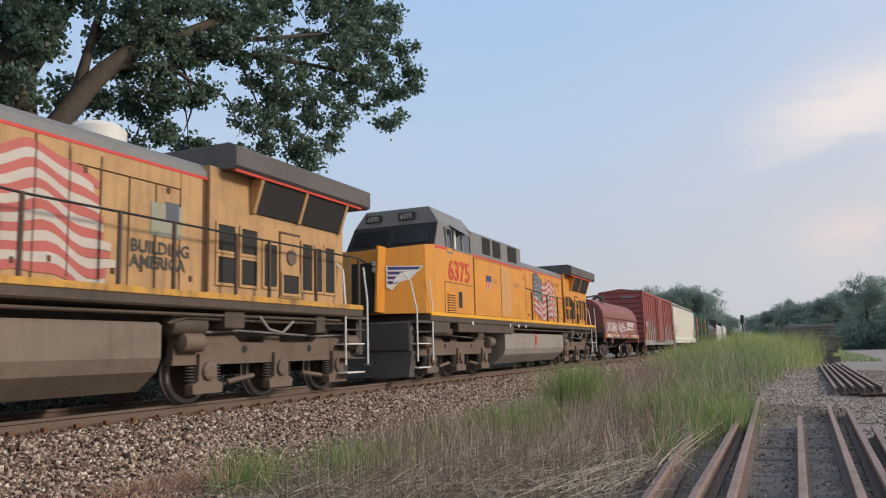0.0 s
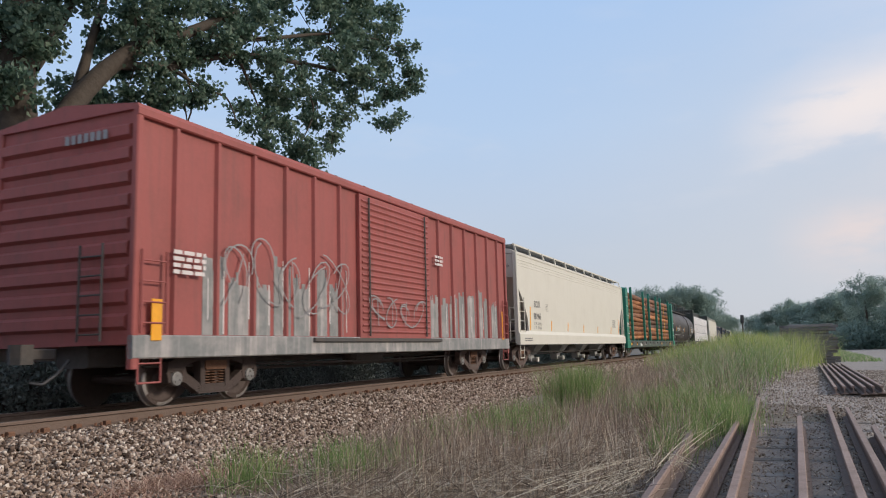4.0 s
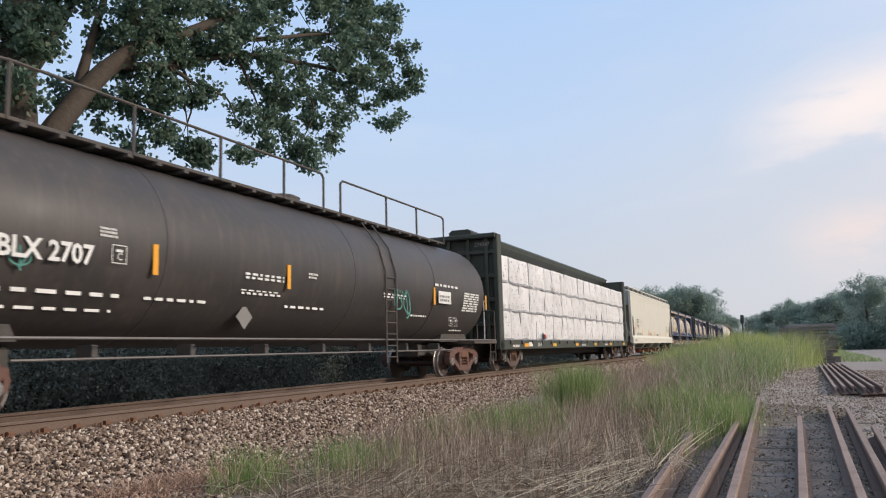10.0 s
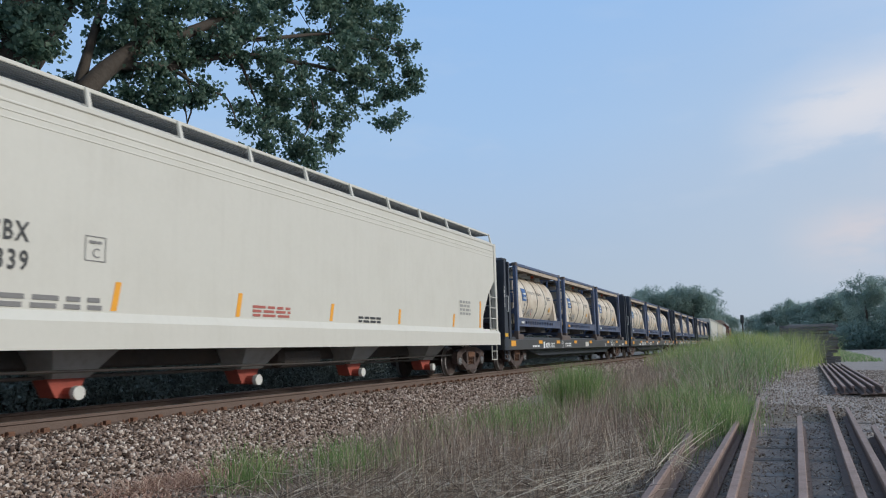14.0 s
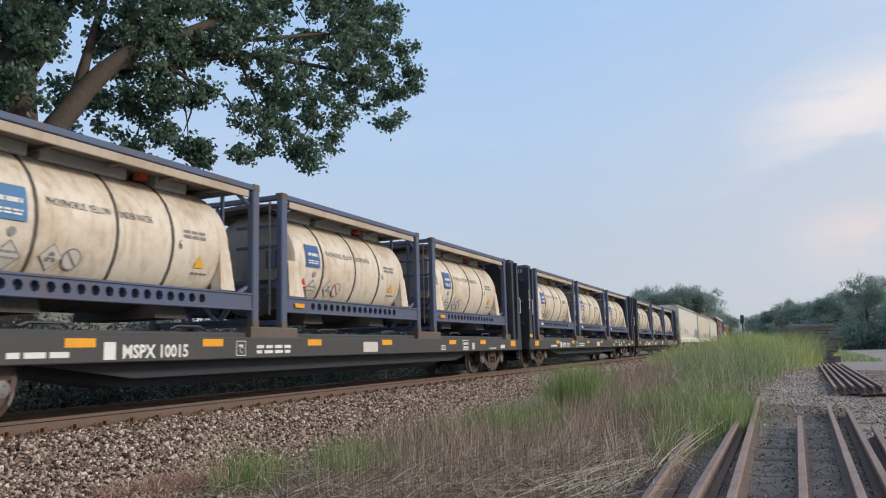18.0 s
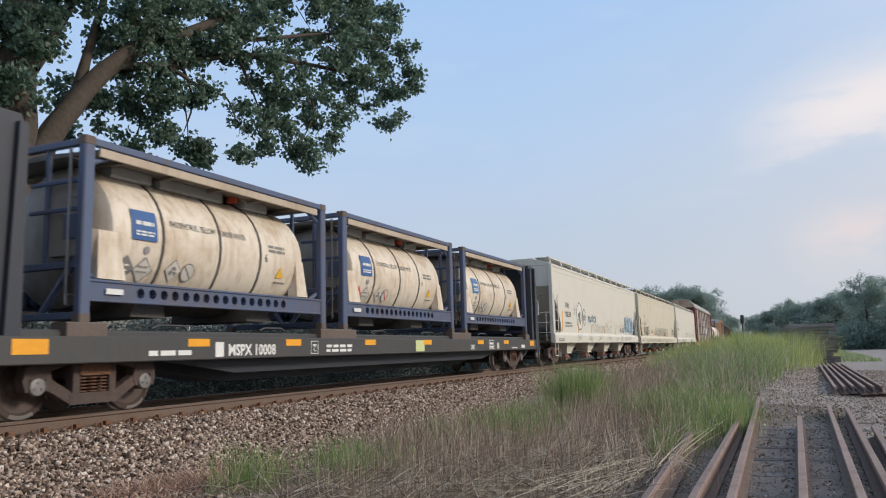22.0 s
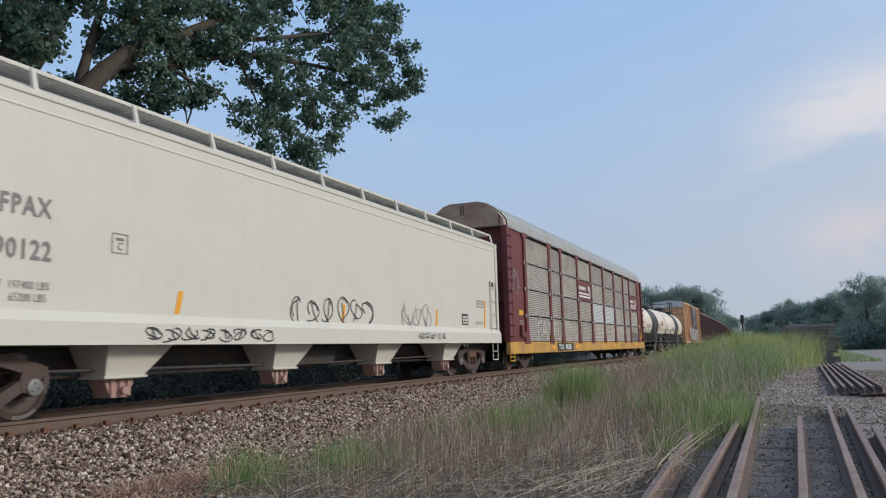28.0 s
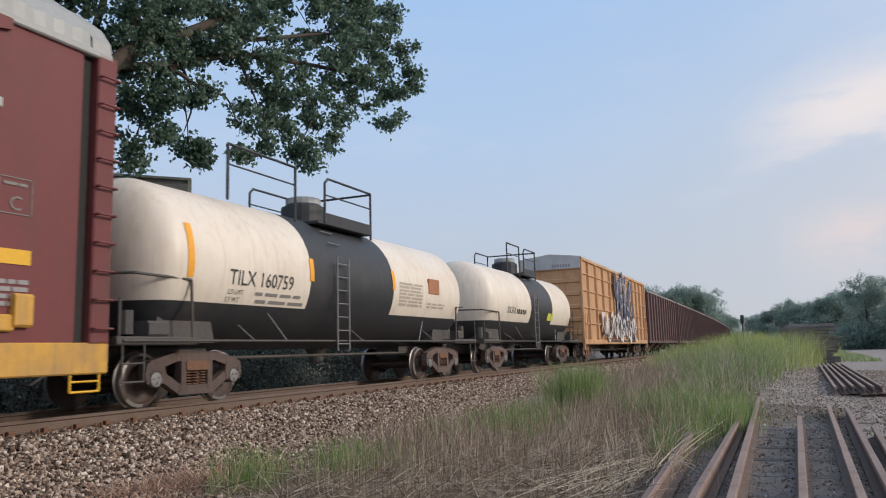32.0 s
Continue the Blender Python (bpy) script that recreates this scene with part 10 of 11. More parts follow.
# long pale stalks bowed over the loose rails
def stalks(name, label, starts, ends, sag, width, material, k=6):
    """Long thin stems, each an arch from its root to its tip, with a narrow triangular section."""
    n = len(starts)
    rows = []
    for i in range(k + 1):
        t = i / k
        p = starts * (1 - t) + ends * t
        p[:, 2] += sag * 4 * t * (1 - t)
        p[:, :2] += 0.012 * np.stack([np.sin(5 * t + starts[:, 0] * 40), np.cos(4 * t + starts[:, 1] * 40)], -1)
        rows.append(p)
    axis = (ends - starts) / np.linalg.norm(ends - starts, axis=1)[:, None]
    side = np.cross(axis, np.array([0.0, 0, 1])) * width[:, None]
    up = np.array([0.0, 0, 1]) * width[:, None] * 1.6
    v = np.stack([c for i, p in enumerate(rows) for c in (p - side * (1.15 - i / k), p + side * (1.15 - i / k), p + up * (1.15 - i / k))], 1)
    f = []
    for i in range(k):
        for a, b in ((0, 1), (1, 2), (2, 0)):
            f += [(3 * i + a, 3 * i + b, 3 * i + 3 + b), (3 * i + a, 3 * i + 3 + b, 3 * i + 3 + a)]
    f = (np.array(f)[None] + (np.arange(n) * 3 * (k + 1))[:, None, None]).reshape(-1, 3)
    o = new(name, fast_mesh(name, v.reshape(-1, 3), f, material))
    tagged(o, label, "grass", kind="stuff")


def around(x, y, z, sx, sy, sz, n):
    return np.stack([RNG.normal(x, sx, n), RNG.normal(y, sy, n), np.maximum(RNG.normal(z, sz, n), GROUND_Z + 0.02)], -1)


# a bundle sweeping over the outer rail, its broken tips hanging down, and single stems along the rails
stalks("straw_bundle", "bundle of pale straw bowed over a rail", around(-1.8, 6.5, -0.5, 0.2, 0.3, 0.08, 15), around(-1.18, 8.4, -0.42, 0.07, 0.15, 0.04, 15), RNG.uniform(0.0, 0.06, 15), RNG.uniform(0.0016, 0.003, 15), M_PALESTALK)
stalks("straw_bundle", "broken pale straw tips hanging beside a rail", around(-1.15, 8.45, -0.41, 0.06, 0.12, 0.03, 16), around(-0.95, 8.1, -0.54, 0.1, 0.25, 0.05, 16), RNG.uniform(0.0, 0.06, 16), RNG.uniform(0.002, 0.004, 16), M_PALESTALK)
stalks("straw_bundle", "long pale stems leaning along the rails", around(-1.3, 8.2, -0.46, 0.12, 0.5, 0.05, 9), around(-1.1, 12.2, -0.4, 0.2, 0.9, 0.08, 9), RNG.uniform(0.0, 0.08, 9), RNG.uniform(0.003, 0.005, 9), M_PALESTALK)
# lying straw, swept the same way
m = 7500
a = np.stack([RNG.uniform(-5.3, -1.2, m), 5.2 + 9.5 * RNG.random(m) ** 1.4, np.zeros(m)], -1)
a = a[RNG.random(m) < np.interp(a[:, 0], (-5.3, -4.4, -3.6, -2.4, -1.4), (0.12, 0.5, 1.0, 0.8, 0.45)) * (0.55 + 0.9 * np.array([patchy(x, y, 1.7, 9.0) for x, y in a[:, :2]]) + 0.2)]
m = len(a)
a[:, 2] = GROUND_Z + RNG.uniform(0.02, 0.2, m)
turn = RNG.normal(0.6, 1.5, m)
long = RNG.uniform(0.15, 0.75, m)
b = a + np.stack([long * np.sin(turn), long * np.cos(turn) * 0.8, RNG.normal(0.03, 0.14, m)], -1)
b[:, 2] = np.maximum(b[:, 2], GROUND_Z + 0.02)
b[:, 0] = np.minimum(b[:, 0], -1.0 + RNG.uniform(-0.2, 0.15, m))
stalks("lying_straw", "long dry straw lying across itself beside the rails", a, b, RNG.uniform(-0.01, 0.04, m), RNG.uniform(0.002, 0.0046, m), M_STRAW, 3)
m = 260
a = np.stack([RNG.uniform(-4.6, -1.3, m), RNG.uniform(5.6, 10.5, m), np.full(m, GROUND_Z + 0.1)], -1)
turn = RNG.normal(0.6, 0.8, m)
long = RNG.uniform(0.3, 0.8, m)
b = a + np.stack([long * np.sin(turn), long * np.cos(turn), RNG.uniform(-0.05, 0.3, m)], -1)
b[:, 0] = np.minimum(b[:, 0], -0.95)
stalks("bent_stalks", "long pale stalks bowed towards the rails", a, b, RNG.uniform(0.0, 0.06, m), RNG.uniform(0.0022, 0.0042, m), M_PALESTALK)

# gravel lot and the dark cindery strip under the loose rails
o = sheet("gravel_lot", [-0.6, 0.0, 0.6, 1.2, 1.8, 2.3, 2.7, 3.2, 4, 6, 8, 12, 20, 60, 90], [17.2, 18.6, 20, 21.5, 23, 26, 30, 34, 39, 44, 50, 56, 62, 80, 115], lambda x, y: rise(x, y) + 0.012 + 0.006 * patchy(x, y), M_LOT)
tagged(o, "pale gravel lot", "gravel", kind="structure")
o = sheet("cinder_strip", [-1.5, -0.8, -0.3, 0.2, 0.6, 1.0], [-4, 0, 4, 6, 8, 10, 12, 14, 16, 18.5], lambda x, y: GROUND_Z + 0.012 + 0.012 * patchy(x, y, 2.0), M_CINDER)
tagged(o, "dark cinders and rotted timber chips", "ground", kind="structure")

o = sheet("gravel_apron", [1.004, 1.6, 2.296, 4, 8, 14], [-4, 0, 4, 8, 12, 14, 16, 18, 20, 23, 26, 30], lambda x, y: rise(x, y) + 0.004 + 0.003 * patchy(x, y, 1.4), M_GRAVEL)
tagged(o, "grey-brown gravel beside the loose rails", "gravel", kind="structure")

q = put(field(5000, -1.1, 1.3, 5.0, 17, 1.3), 0.03)
k = len(q)
o = blades("fallen_twigs", q, RNG.uniform(0.02, 0.06, k), RNG.uniform(0.003, 0.006, k), RNG.uniform(2.0, 6.0, k), M_TWIG)
tagged(o, "brown twigs and chips on the cinders", "litter", kind="stuff")

# ---- loose rails ----
def loose_rail(x0, y0, x1, y1, z, roll=0.0, name="steel_rail", label="rusty steel rail lying loose on the ground", group="loose rails"):
    bm = bmesh.new()
    d = math.hypot(x1 - x0, y1 - y0)
    prism(bm, RAIL_PROF, 0.0, d)
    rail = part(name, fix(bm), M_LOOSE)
    # Web and foot take the darker rust: their shade is in the colour.
    rail.data.materials.append(M_RUSTSHADE)
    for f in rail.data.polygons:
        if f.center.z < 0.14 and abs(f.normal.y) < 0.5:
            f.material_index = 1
    rail.matrix_world = Matrix.Translation((x0, y0, z)) @ Matrix.Rotation(math.atan2(-(x1 - x0), y1 - y0), 4, "Z") @ Matrix.Rotation(radians(roll), 4, "Y")
    tagged(rail, label, "rail", group)


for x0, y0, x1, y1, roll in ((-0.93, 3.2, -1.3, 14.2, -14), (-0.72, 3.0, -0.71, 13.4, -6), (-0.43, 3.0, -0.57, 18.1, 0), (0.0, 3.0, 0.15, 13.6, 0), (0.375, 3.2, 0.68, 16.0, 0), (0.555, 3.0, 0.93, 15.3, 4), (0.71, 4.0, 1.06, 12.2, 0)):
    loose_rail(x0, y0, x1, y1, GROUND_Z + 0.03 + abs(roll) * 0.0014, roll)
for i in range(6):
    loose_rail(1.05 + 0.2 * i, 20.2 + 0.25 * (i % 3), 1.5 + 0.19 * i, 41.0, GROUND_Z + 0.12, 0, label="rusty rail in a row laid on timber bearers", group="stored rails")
for y in (21.0, 28.0, 36.0):
    bm = bmesh.new()
    rbox(bm, 0.85, 2.5, y - 0.11, y + 0.11, GROUND_Z, GROUND_Z + 0.12, 0.015, "x")
    tagged(part("timber_bearer", fix(bm), M_TIE), "dark timber bearer under stored rails", "timber", "timber bearers")
# sleepers buried under the loose rails
for i in range(9):
    bm = bmesh.new()
    y = 5.4 + 1.15 * i
    rbox(bm, -1.35, 1.25, y - 0.11, y + 0.11, GROUND_Z - 0.12, GROUND_Z + 0.018, 0.015, "x")
    tagged(part("old_tie", fix(bm), M_OLDTIE), "half-buried rotten timber tie under loose rails", "railway tie", "old ties")
# stack of ties past the bank, and the signal
rnd = random.Random(12)
for j in range(13):
    for i in range(5 if j < 9 else 3):
        bm = bmesh.new()
        rbox(bm, -1.22, 1.22, -0.115, 0.115, 0.0, 0.155, 0.014, "x")
        t = part("stacked_tie", fix(bm), M_OLDTIE)
        t.matrix_world = pose(1.42 + rnd.uniform(-0.28, 0.2) * (1.8 if j > 8 else 1), 46.6 + 0.27 * i + rnd.uniform(-0.04, 0.04), GROUND_Z + 0.178 * j, 0, rnd.uniform(-1.2, 1.2) * (2.2 if j > 9 else 0.5), rnd.uniform(-7, 7))
        tagged(t, "weathered brown tie in a stack", "railway tie", "stacked ties")
mast = thing("railway_signal", "dark railway signal mast with a black lamp head", "signal")
SX, SY = -5.2, 119.9
bm = bmesh.new()
rod(bm, (SX, SY, -0.7), (SX, SY, 4.4), 0.1, 8)
part("pole", fix(bm), M_STEEL, mast)
bm = bmesh.new()
rbox(bm, SX - 0.24, SX + 0.24, SY - 0.12, SY + 0.05, 3.55, 4.75, 0.1, "z")
part("head", fix(bm), M_BLACK, mast)
for z in (3.85, 4.4):
    bm = bmesh.new()
    lathe(bm, ((SY - 0.35, 0.16), (SY - 0.1, 0.16)), 10, "y", (SX, 0, z))
    part("lens_hood", fix(bm), M_BLACK, mast)
bm = bmesh.new()
rbox(bm, SX + 0.4, SX + 1.2, SY - 0.3, SY + 0.4, -0.7, 1.1, 0.04, "z")
tagged(part("relay_cabinet", fix(bm), M_GREYEND), "grey metal relay cabinet beside the signal", "cabinet")

# ---- weathered timber building behind the line ----
shed = thing("timber_building", "grey weathered plank building with a flat top", "building")
WL, WR = Vector((-20.7, 15.7, 0)), Vector((-17.65, 19.1, 0))
along = (WR - WL).normalized()
back = Vector((-along.y, along.x, 0))
if back.dot(Vector((-1, 0.5, 0))) < 0:
    back = -back
def shed_point(u, v, z):
    q = WL + along * u + back * v
    return (q.x, q.y, z)
W_LEN = (WR - WL).length
bm = bmesh.new()
hexa(bm, [shed_point(0, 0.04, -0.7), shed_point(W_LEN - 0.02, 0.04, -0.7), shed_point(W_LEN - 0.02, 4, -0.7), shed_point(0, 4, -0.7), shed_point(0, 0.04, 6.55), shed_point(W_LEN - 0.02, 0.04, 6.55), shed_point(W_LEN - 0.02, 4, 6.55), shed_point(0, 4, 6.55)])
part("wall", fix(bm), M_PLANK, shed)
z = 0.0
while z < 6.4:
    h = rnd.uniform(0.19, 0.24)
    bm = bmesh.new()
    d = rnd.uniform(0.0, 0.02)
    hexa(bm, [shed_point(0, -0.03 - d, z), shed_point(W_LEN, -0.03 - d, z), shed_point(W_LEN, 0.03, z), shed_point(0, 0.03, z), shed_point(0, -0.02 - d, z + h), shed_point(W_LEN, -0.02 - d, z + h), shed_point(W_LEN, 0.03, z + h), shed_point(0, 0.03, z + h)])
    part("plank", fix(bm), M_PLANK, shed)
    z += h + rnd.uniform(0.006, 0.022)
bm = bmesh.new()
hexa(bm, [shed_point(W_LEN, -0.06, -0.7), shed_point(W_LEN + 0.12, -0.06, -0.7), shed_point(W_LEN + 0.12, 0.12, -0.7), shed_point(W_LEN, 0.12, -0.7), shed_point(W_LEN, -0.06, 6.6), shed_point(W_LEN + 0.12, -0.06, 6.6), shed_point(W_LEN + 0.12, 0.12, 6.6), shed_point(W_LEN, 0.12, 6.6)])
part("corner_board", fix(bm), M_PALEBOARD, shed, "pale corner board")
bm = bmesh.new()
hexa(bm, [shed_point(-0.1, -0.1, 6.56), shed_point(W_LEN + 0.1, -0.1, 6.56), shed_point(W_LEN + 0.1, 4.1, 6.56), shed_point(-0.1, 4.1, 6.56), shed_point(-0.1, -0.1, 6.64), shed_point(W_LEN + 0.1, -0.1, 6.64), shed_point(W_LEN + 0.1, 4.1, 6.64), shed_point(-0.1, 4.1, 6.64)])
part("roof", fix(bm), M_PLANK, shed)

# ---- trees ----
M_BARK = paint("furrowed_bark", (0.078, 0.063, 0.050), 0.95, vary=0.4, dirt=0.6, grime=(0.07, 0.05, 0.038), grain=9, bump=1.0)
M_LEAF = island("poplar_leaf", ((0.0, (0.07, 0.125, 0.088)), (0.5, (0.13, 0.205, 0.148)), (0.85, (0.20, 0.28, 0.20)), (1.0, (0.28, 0.35, 0.25))), 0.42, 0.5)
# Leaf colour kept pale and even, imitating haze in the dark below the train.
M_HAZYSHRUB = island("shrub_leaf", ((0.0, (0.165, 0.19, 0.175)), (0.6, (0.19, 0.215, 0.195)), (1.0, (0.215, 0.24, 0.21))), 0.95, 0.1)
# Pale bluish leaf colour that stands for haze over the distance.
M_HAZYLEAF = island("far_leaf", ((0.0, (0.24, 0.315, 0.285)), (0.5, (0.27, 0.345, 0.305)), (1.0, (0.30, 0.37, 0.32))), 0.95, 0.85)


def finer(pts, m=4):
    """Round off a polyline."""
    out = []
    P = [Vector(p) for p in pts]
    for i in range(len(P) - 1):
        a, b, c, d = P[max(i - 1, 0)], P[i], P[i + 1], P[min(i + 2, len(P) - 1)]
        for k in range(m):
            t = k / m
            out.append(0.5 * ((2 * b) + (c - a) * t + (2 * a - 5 * b + 4 * c - d) * t * t + (3 * b - a - 3 * c + d) * t ** 3))
    out.append(P[-1])
    return out


def leaves(name, centres, count, spread, size, material, flat=0.75):
    """Leaf blades in loose sprays about the given centres."""
    c = np.asarray(centres)
    n = len(c) * count
    p = np.repeat(c, count, 0) + RNG.normal(0, 1, (n, 3)) * np.array([spread, spread, spread * flat])
    a, b = RNG.normal(0, 1, (n, 3)), RNG.normal(0, 1, (n, 3))
    a[:, 2] -= 0.5
    a /= np.linalg.norm(a, axis=1, keepdims=True)
    b -= a * (a * b).sum(1, keepdims=True)
    b /= np.linalg.norm(b, axis=1, keepdims=True)
    s = RNG.uniform(0.7, 1.3, (n, 1)) * size
    nrm = np.cross(a, b)
    v = np.stack([p - a * s * 0.5, p + b * s * 0.42 - a * s * 0.1 + nrm * s * 0.1, p + a * s * 0.6, p - b * s * 0.42 - a * s * 0.1 + nrm * s * 0.1], 1)
    f = np.array([[0, 1, 2], [0, 2, 3]])
    f = (f[None] + (np.arange(n) * 4)[:, None, None]).reshape(-1, 3)
    return new(name, fast_mesh(name, v.reshape(-1, 3), f, material))


BOUGHS = (
    (0.55, 0.30, ((-15.26, 11.32, -0.85), (-15.30, 11.26, 2.47), (-15.35, 11.20, 5.00), (-15.27, 11.14, 6.28), (-15.20, 11.06, 8.09), (-15.02, 10.97, 9.91))),
    (0.33, 0.12, ((-15.24, 11.34, 4.63), (-15.14, 11.65, 5.47), (-14.99, 12.15, 6.45), (-14.84, 13.11, 7.85), (-14.57, 14.28, 8.98), (-14.33, 15.35, 9.58), (-13.95, 17.01, 10.84))),
    (0.14, 0.03, ((-14.79, 13.31, 8.06), (-14.49, 14.92, 8.52), (-13.94, 16.76, 9.39), (-13.22, 18.82, 9.77), (-12.53, 21.06, 10.03), (-11.84, 22.58, 10.01))),
    (0.16, 0.07, ((-14.96, 12.35, 6.71), (-15.37, 13.11, 8.62), (-15.74, 13.90, 10.57))),
    (0.15, 0.06, ((-15.02, 11.31, 7.35), (-15.24, 12.17, 8.81), (-15.34, 12.84, 10.30))),
    (0.05, 0.01, ((-13.88, 16.94, 9.44), (-13.75, 17.56, 8.38), (-13.60, 17.92, 7.50))),
    (0.06, 0.01, ((-14.51, 14.91, 9.28), (-14.47, 15.77, 7.95), (-14.89, 15.92, 7.00))),
    (0.05, 0.01, ((-13.22, 18.82, 9.77), (-12.95, 19.49, 8.47), (-13.13, 19.13, 7.30))),
    (0.20, 0.08, ((-15.31, 11.09, 6.53), (-14.99, 9.97, 7.38), (-14.96, 9.07, 8.23))),
    (0.10, 0.02, ((-14.33, 15.35, 9.58), (-13.82, 17.63, 10.18), (-12.89, 20.25, 11.18), (-12.17, 22.41, 11.67))),
    # Bough above the view, carrying foliage added to shade the left crown.
    (0.24, 0.06, ((-15.02, 10.97, 9.91), (-14.10, 10.70, 11.20), (-12.60, 10.50, 11.60), (-10.90, 10.60, 11.20))),
    (0.06, 0.015, ((-14.49, 14.92, 8.52), (-14.10, 15.75, 8.10), (-13.85, 16.45, 8.00), (-13.75, 16.75, 7.40))),
    (0.04, 0.01, ((-14.57, 14.28, 8.98), (-14.35, 15.10, 8.15), (-14.50, 15.60, 7.30), (-14.75, 15.95, 6.70))))
CROWN_A = (
    (-12.05, 23.04, 11.46, 0.90),
    (-12.35, 21.74, 11.75, 1.04),
    (-11.81, 23.16, 9.98, 0.72),
    (-12.45, 21.68, 9.82, 0.83),
    (-12.89, 20.24, 10.60, 1.25),
    (-13.17, 20.06, 8.67, 0.75),
    (-13.08, 18.92, 7.33, 0.72),
    (-12.66, 19.20, 6.58, 0.35),
    (-13.50, 18.62, 9.03, 0.99),
    (-13.57, 17.32, 9.83, 1.10),
    (-13.40, 17.44, 7.35, 0.64),
    (-13.80, 17.13, 6.60, 0.34),
    (-14.11, 16.23, 9.87, 0.99),
    (-14.15, 15.52, 7.90, 0.50),
    (-14.57, 16.48, 6.35, 0.37),
    (-14.65, 15.05, 9.52, 0.96),
    (-14.32, 14.67, 7.51, 0.52),
    (-15.06, 16.04, 6.89, 0.46),
    (-14.53, 13.75, 9.30, 0.83),
    (-14.50, 13.77, 7.94, 0.67),
    (-15.11, 14.59, 6.84, 0.70),
    (-15.23, 14.45, 5.90, 0.29))
CROWN_B = (
    (-15.76, 13.88, 8.98, 0.47),
    (-15.39, 13.54, 7.05, 0.54),
    (-16.29, 13.26, 7.56, 0.53),
    (-14.40, 10.81, 7.90, 0.70),
    (-14.59, 10.55, 6.63, 0.58),
    (-14.69, 10.41, 8.18, 0.75),
    (-17.20, 13.71, 6.76, 0.34),
    (-12.09, 23.02, 8.84, 0.47),
    (-13.01, 21.35, 12.55, 1.08),
    (-13.80, 19.64, 12.00, 1.27),
    (-14.20, 16.80, 11.34, 1.22),
    (-15.18, 14.51, 11.20, 1.31),
    (-15.02, 11.64, 9.81, 1.19),
    (-13.08, 21.30, 14.11, 1.56),
    (-16.45, 10.57, 7.62, 1.20),
    (-16.45, 10.57, 9.79, 1.34),
    (-16.63, 10.28, 5.86, 0.81),
    # Four unseen clusters, added above the view to keep sun off the left foliage.
    (-11.00, 9.80, 9.75, 1.40),
    (-11.00, 11.60, 10.90, 1.45),
    (-12.60, 12.80, 11.50, 1.35),
    (-12.60, 10.20, 11.30, 1.40),
    (-14.20, 18.09, 13.41, 1.60),
    (-12.03, 23.05, 12.95, 0.54),
    (-11.34, 23.39, 10.71, 0.29),
    (-12.75, 20.33, 7.55, 0.40),
    (-14.80, 16.28, 6.63, 0.37),
    (-13.95, 17.15, 7.74, 0.36),
    (-13.77, 18.42, 8.38, 0.54),
    (-12.70, 20.95, 8.56, 0.44))
tree = thing("poplar_tree", "large leafy poplar with a thick furrowed trunk and leaning limbs", "tree")
for i, (r0, r1, pts) in enumerate(BOUGHS):
    bm = bmesh.new()
    tube(bm, finer(pts, 5), r0, r1, 12 if i < 2 else 8)
    smooth(part("trunk" if i == 0 else "limb", fix(bm), M_BARK, tree), 60)
rnd = random.Random(21)
sprays, twigs = [], bmesh.new()
for bx, by, bz, br in CROWN_A + CROWN_B:
    m = int(max(4, (20 if by > 16.5 and bz < 9.3 else 22 if by > 16 else 27) * br ** 1.8))
    for k in range(m):
        d = Vector((rnd.gauss(0, 1), rnd.gauss(0, 1), rnd.gauss(0, 1))).normalized() * br * rnd.uniform(0.2, 1.0) ** 0.5
        c = Vector((bx, by, bz)) + Vector((d.x * 1.1, d.y * 1.1, d.z))
        sprays.append(tuple(c))
        if k % 4 == 0:
            rod(twigs, c, Vector((bx, by, bz)) + d * 0.1 + Vector((0, 0, 0.2)), 0.006, 4, 0.018)
part("twig_spray", twigs, M_BARK, tree)["kind"] = "stuff"
o = leaves("crown", sprays, 84, 0.145, 0.126, M_LEAF)
o.parent = tree


def far_tree(seed, h, r):
    """A broad tree: trunk, a few limbs and an uneven crown of leaf clumps. Returned at the origin."""
    g = random.Random(seed)
    t = thing("broadleaf_tree", "distant broadleaf tree with a full crown coloured pale for haze", "tree", "distant trees")
    bm = bmesh.new()
    tube(bm, finer([(0, 0, -1), (0.1, 0, h * 0.3), (0, 0.2, h * 0.7)], 3), 0.4, 0.12, 7)
    part("trunk", fix(bm), M_BARK, t)
    cs = []
    for k in range(30):
        a, e = g.uniform(0, math.tau), g.uniform(0.0, 1.0) if k < 24 else g.uniform(-0.06, 0.1)
        rr = r * (1.05 - 0.75 * abs(e - 0.3)) * g.uniform(0.35, 1.0)
        c = Vector((rr * math.cos(a), rr * math.sin(a), h * (0.08 + 0.80 * e)))
        b = r * g.uniform(0.28, 0.45)
        for q in range(16):
            d = Vector((g.gauss(0, 1), g.gauss(0, 1), g.gauss(0, 0.8))).normalized() * b * g.uniform(0.5, 1.0)
            cs.append(tuple(c + d))
    o = leaves("crown", cs, 46, 0.5, 0.26, M_HAZYLEAF)
    o.parent = t
    return t


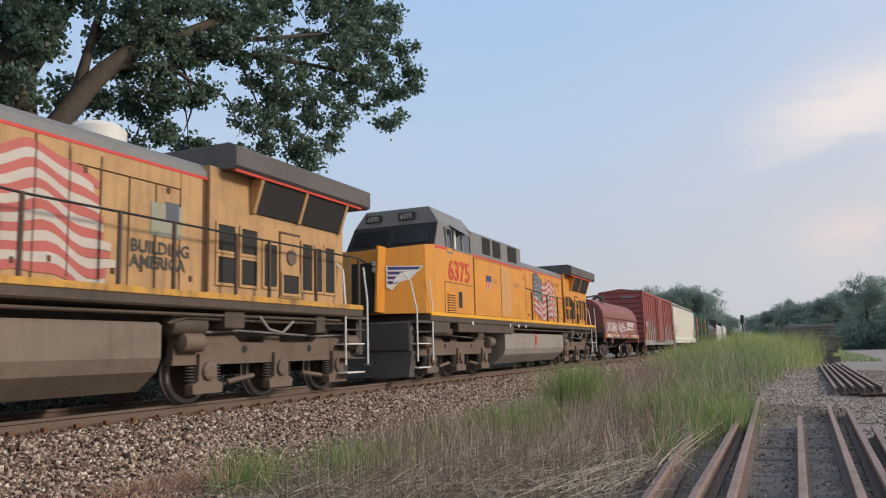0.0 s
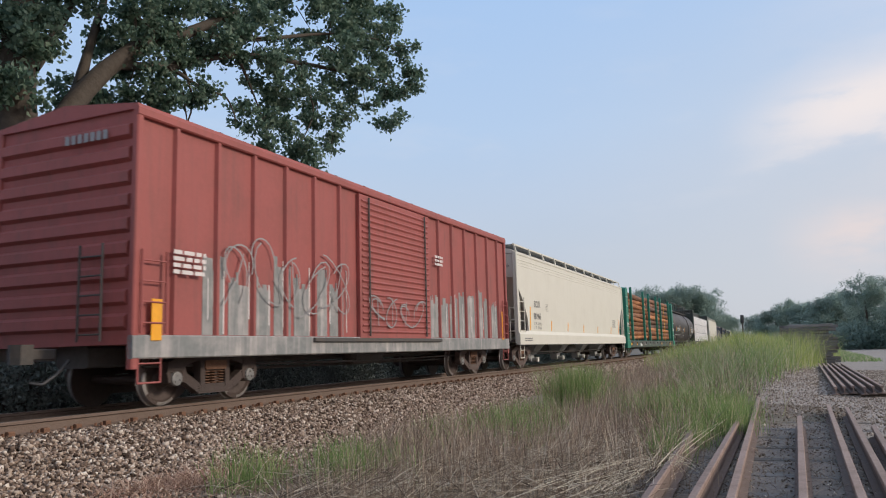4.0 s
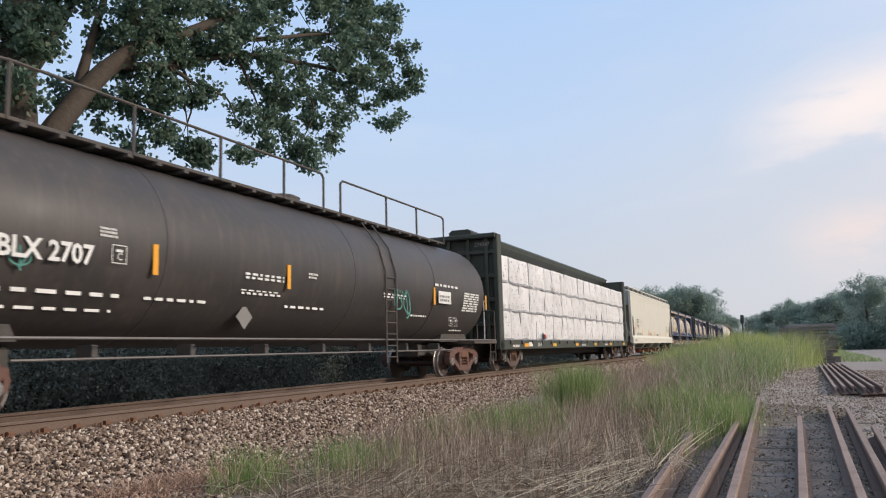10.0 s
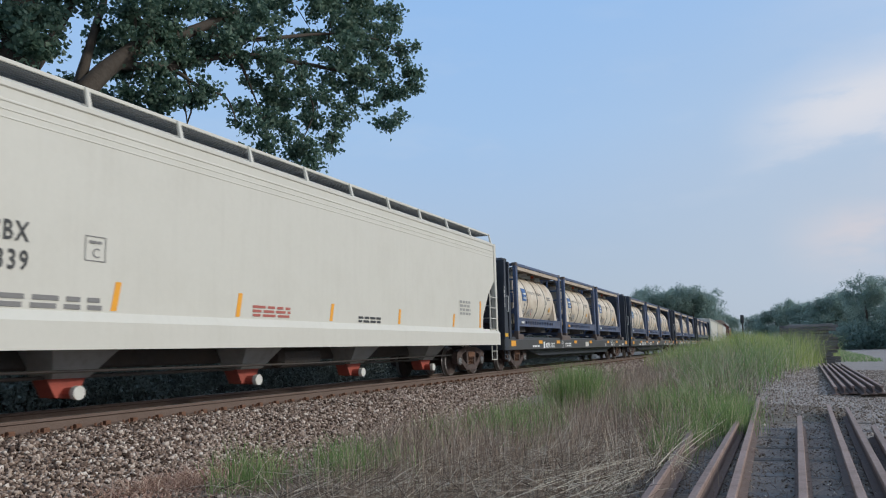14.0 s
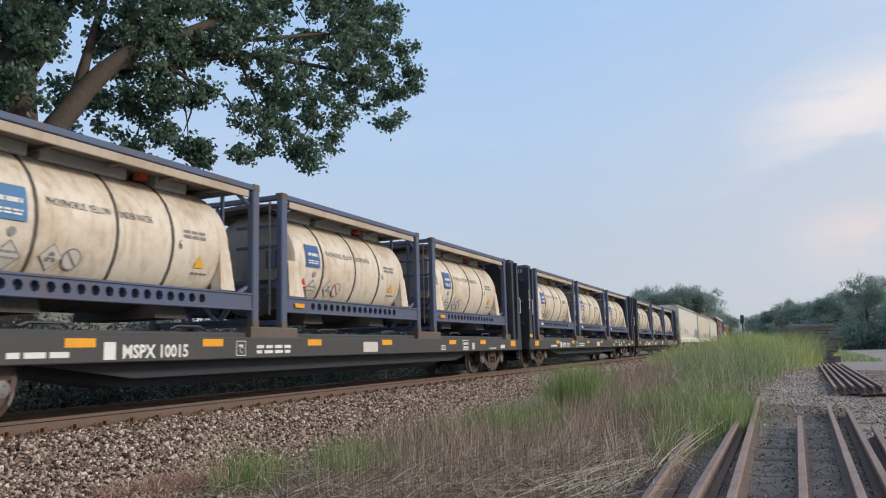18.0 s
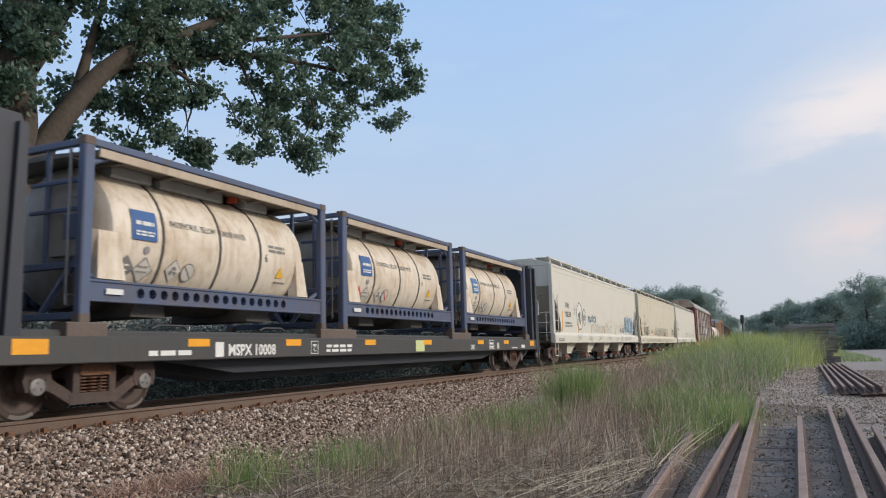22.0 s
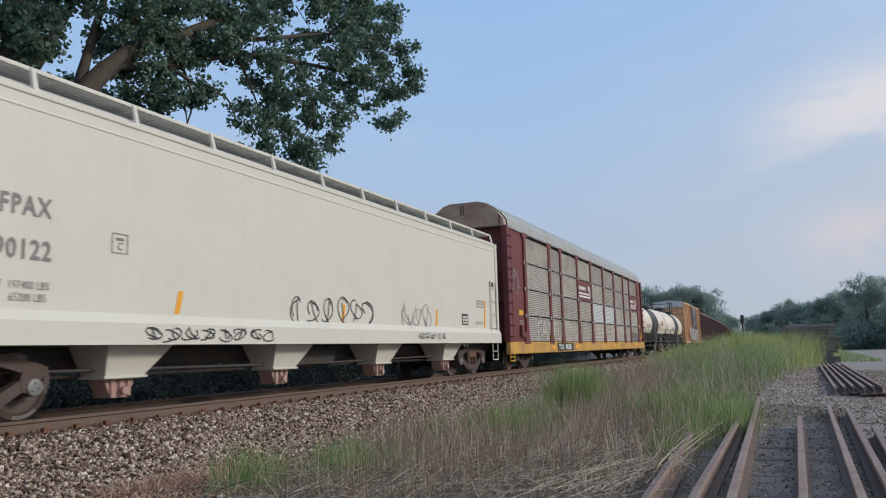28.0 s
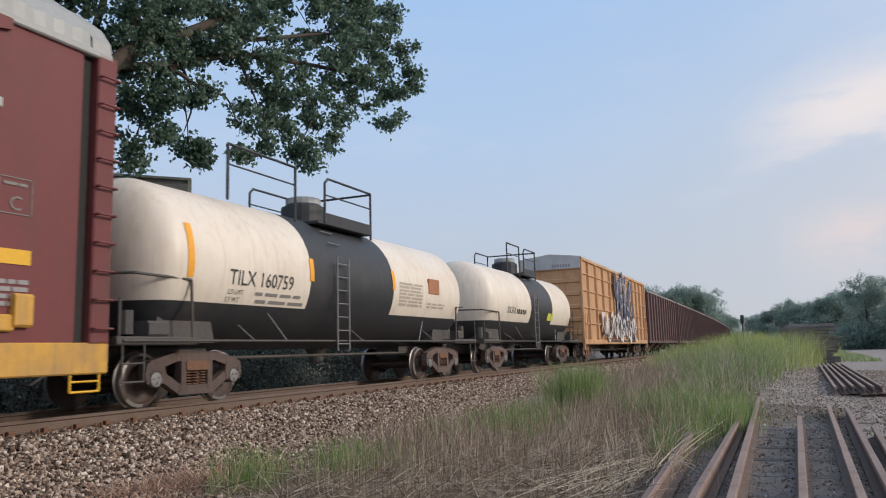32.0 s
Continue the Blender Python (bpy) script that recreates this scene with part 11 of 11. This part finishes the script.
kinds = [far_tree(31 + i, h, r) for i, (h, r) in enumerate(((16, 6.0), (13, 5.0), (18, 6.5), (11, 5.5)))]
spots = [(-58, 232, 0, 1.05), (-50, 244, 2, 1.0), (-43, 240, 0, 1.1), (-37, 250, 2, 1.08), (-30, 252, 2, 1.12), (-25.5, 256, 2, 1.1), (-20.5, 262, 0, 1.05), (-16.5, 268, 3, 0.95), (-66, 238, 1, 1.1), (-33, 262, 0, 1.2), (-23, 275, 2, 1.12), (-40, 262, 2, 1.22), (-28, 258, 0, 1.3),
         (-4.5, 172, 3, 0.62), (-1.0, 160, 3, 0.72), (1.8, 152, 1, 0.70), (5.0, 148, 3, 0.72), (8.2, 140, 3, 0.82), (11.5, 126, 0, 0.68), (17, 120, 1, 0.84), (22, 116, 0, 0.8), (14, 150, 2, 0.62), (28, 130, 2, 0.8), (3, 190, 1, 0.8), (35, 118, 0, 0.8), (44, 125, 1, 1.0), (10, 165, 3, 0.95)]
used = set()
for x, y, k, s in spots:
    m = pose(x, y, GROUND_Z, 0, 0, (x * 37) % 360) @ Matrix.Diagonal((s, s, s, 1))
    if k not in used:
        used.add(k)
        t = kinds[k]
        t.matrix_world = m
    else:
        t = copy_thing(kinds[k], Matrix())
        t.matrix_basis = m

# thicket under the far trees beyond the lot
g = random.Random(44)
cs = []
for k in range(520):
    x = g.uniform(2, 60)
    cs.append((x, 128 - 0.35 * x + g.uniform(-4, 4), GROUND_Z + g.uniform(0.2, 4.2) * (0.7 + 0.5 * noise.noise((x * 0.3, 1.0, 0.0)))))
o = leaves("thicket", cs, 60, 0.7, 0.34, M_HAZYLEAF)
tagged(o, "thicket under the distant trees, coloured pale for haze", "shrub", kind="stuff")
# low shrubs behind the line
for seed, (x0, x1, y0, y1) in enumerate(((-16.5, -13.2, -4, 8), (-17, -13.4, 8, 22), (-18, -13.6, 22, 40), (-19, -14, 40, 62))):
    g = random.Random(50 + seed)
    cs = []
    for k in range(420 + 160 * seed):
        x, y = g.uniform(x0, x1), g.uniform(y0, y1)
        top = 1.0 + 0.6 * noise.noise((x * 0.5, y * 0.4, 2.0)) + min(2.2, max(0.0, (y - 6) * 0.06))
        cs.append((x, y, GROUND_Z + g.uniform(0.1, 1.0) * (top + 0.55)))
    o = leaves("shrub_row", cs, 200, 0.3, 0.07, M_HAZYSHRUB)
    tagged(o, "low dark green shrubs behind the railway line", "shrub", kind="stuff")



def motions():
    times = [0.0, 1.0, 2.0, 4.0, 6.0, 8.0, 10.0, 12.0, 14.0, 16.0, 18.0, 20.0, 22.0, 24.0, 26.0, 28.0, 30.0, 31.0, 32.0]
    for ob, y0, local in MOVERS:
        walk(ob, [(t, track_pose(y0 - travel(t)) @ local) for t in times])
    for ob, y0, home in WHEELS:
        # turning while the wheel is within sight of the near stretch of track
        near = [i / 30 for i in range(961) if -6.0 < y0 - travel(i / 30) < 34.0]
        if not near:
            continue
        rows = [] if near[0] <= 0 else [(0.0, home)]
        for t in near:
            rows.append((t, home @ pose(0, 0, 0, math.degrees((travel(t) - travel(near[0])) / home.translation.z), 0, 0)))
        if near[-1] < 32.0:
            rows.append((32.0, rows[-1][1]))
        walk(ob, rows)


motions()
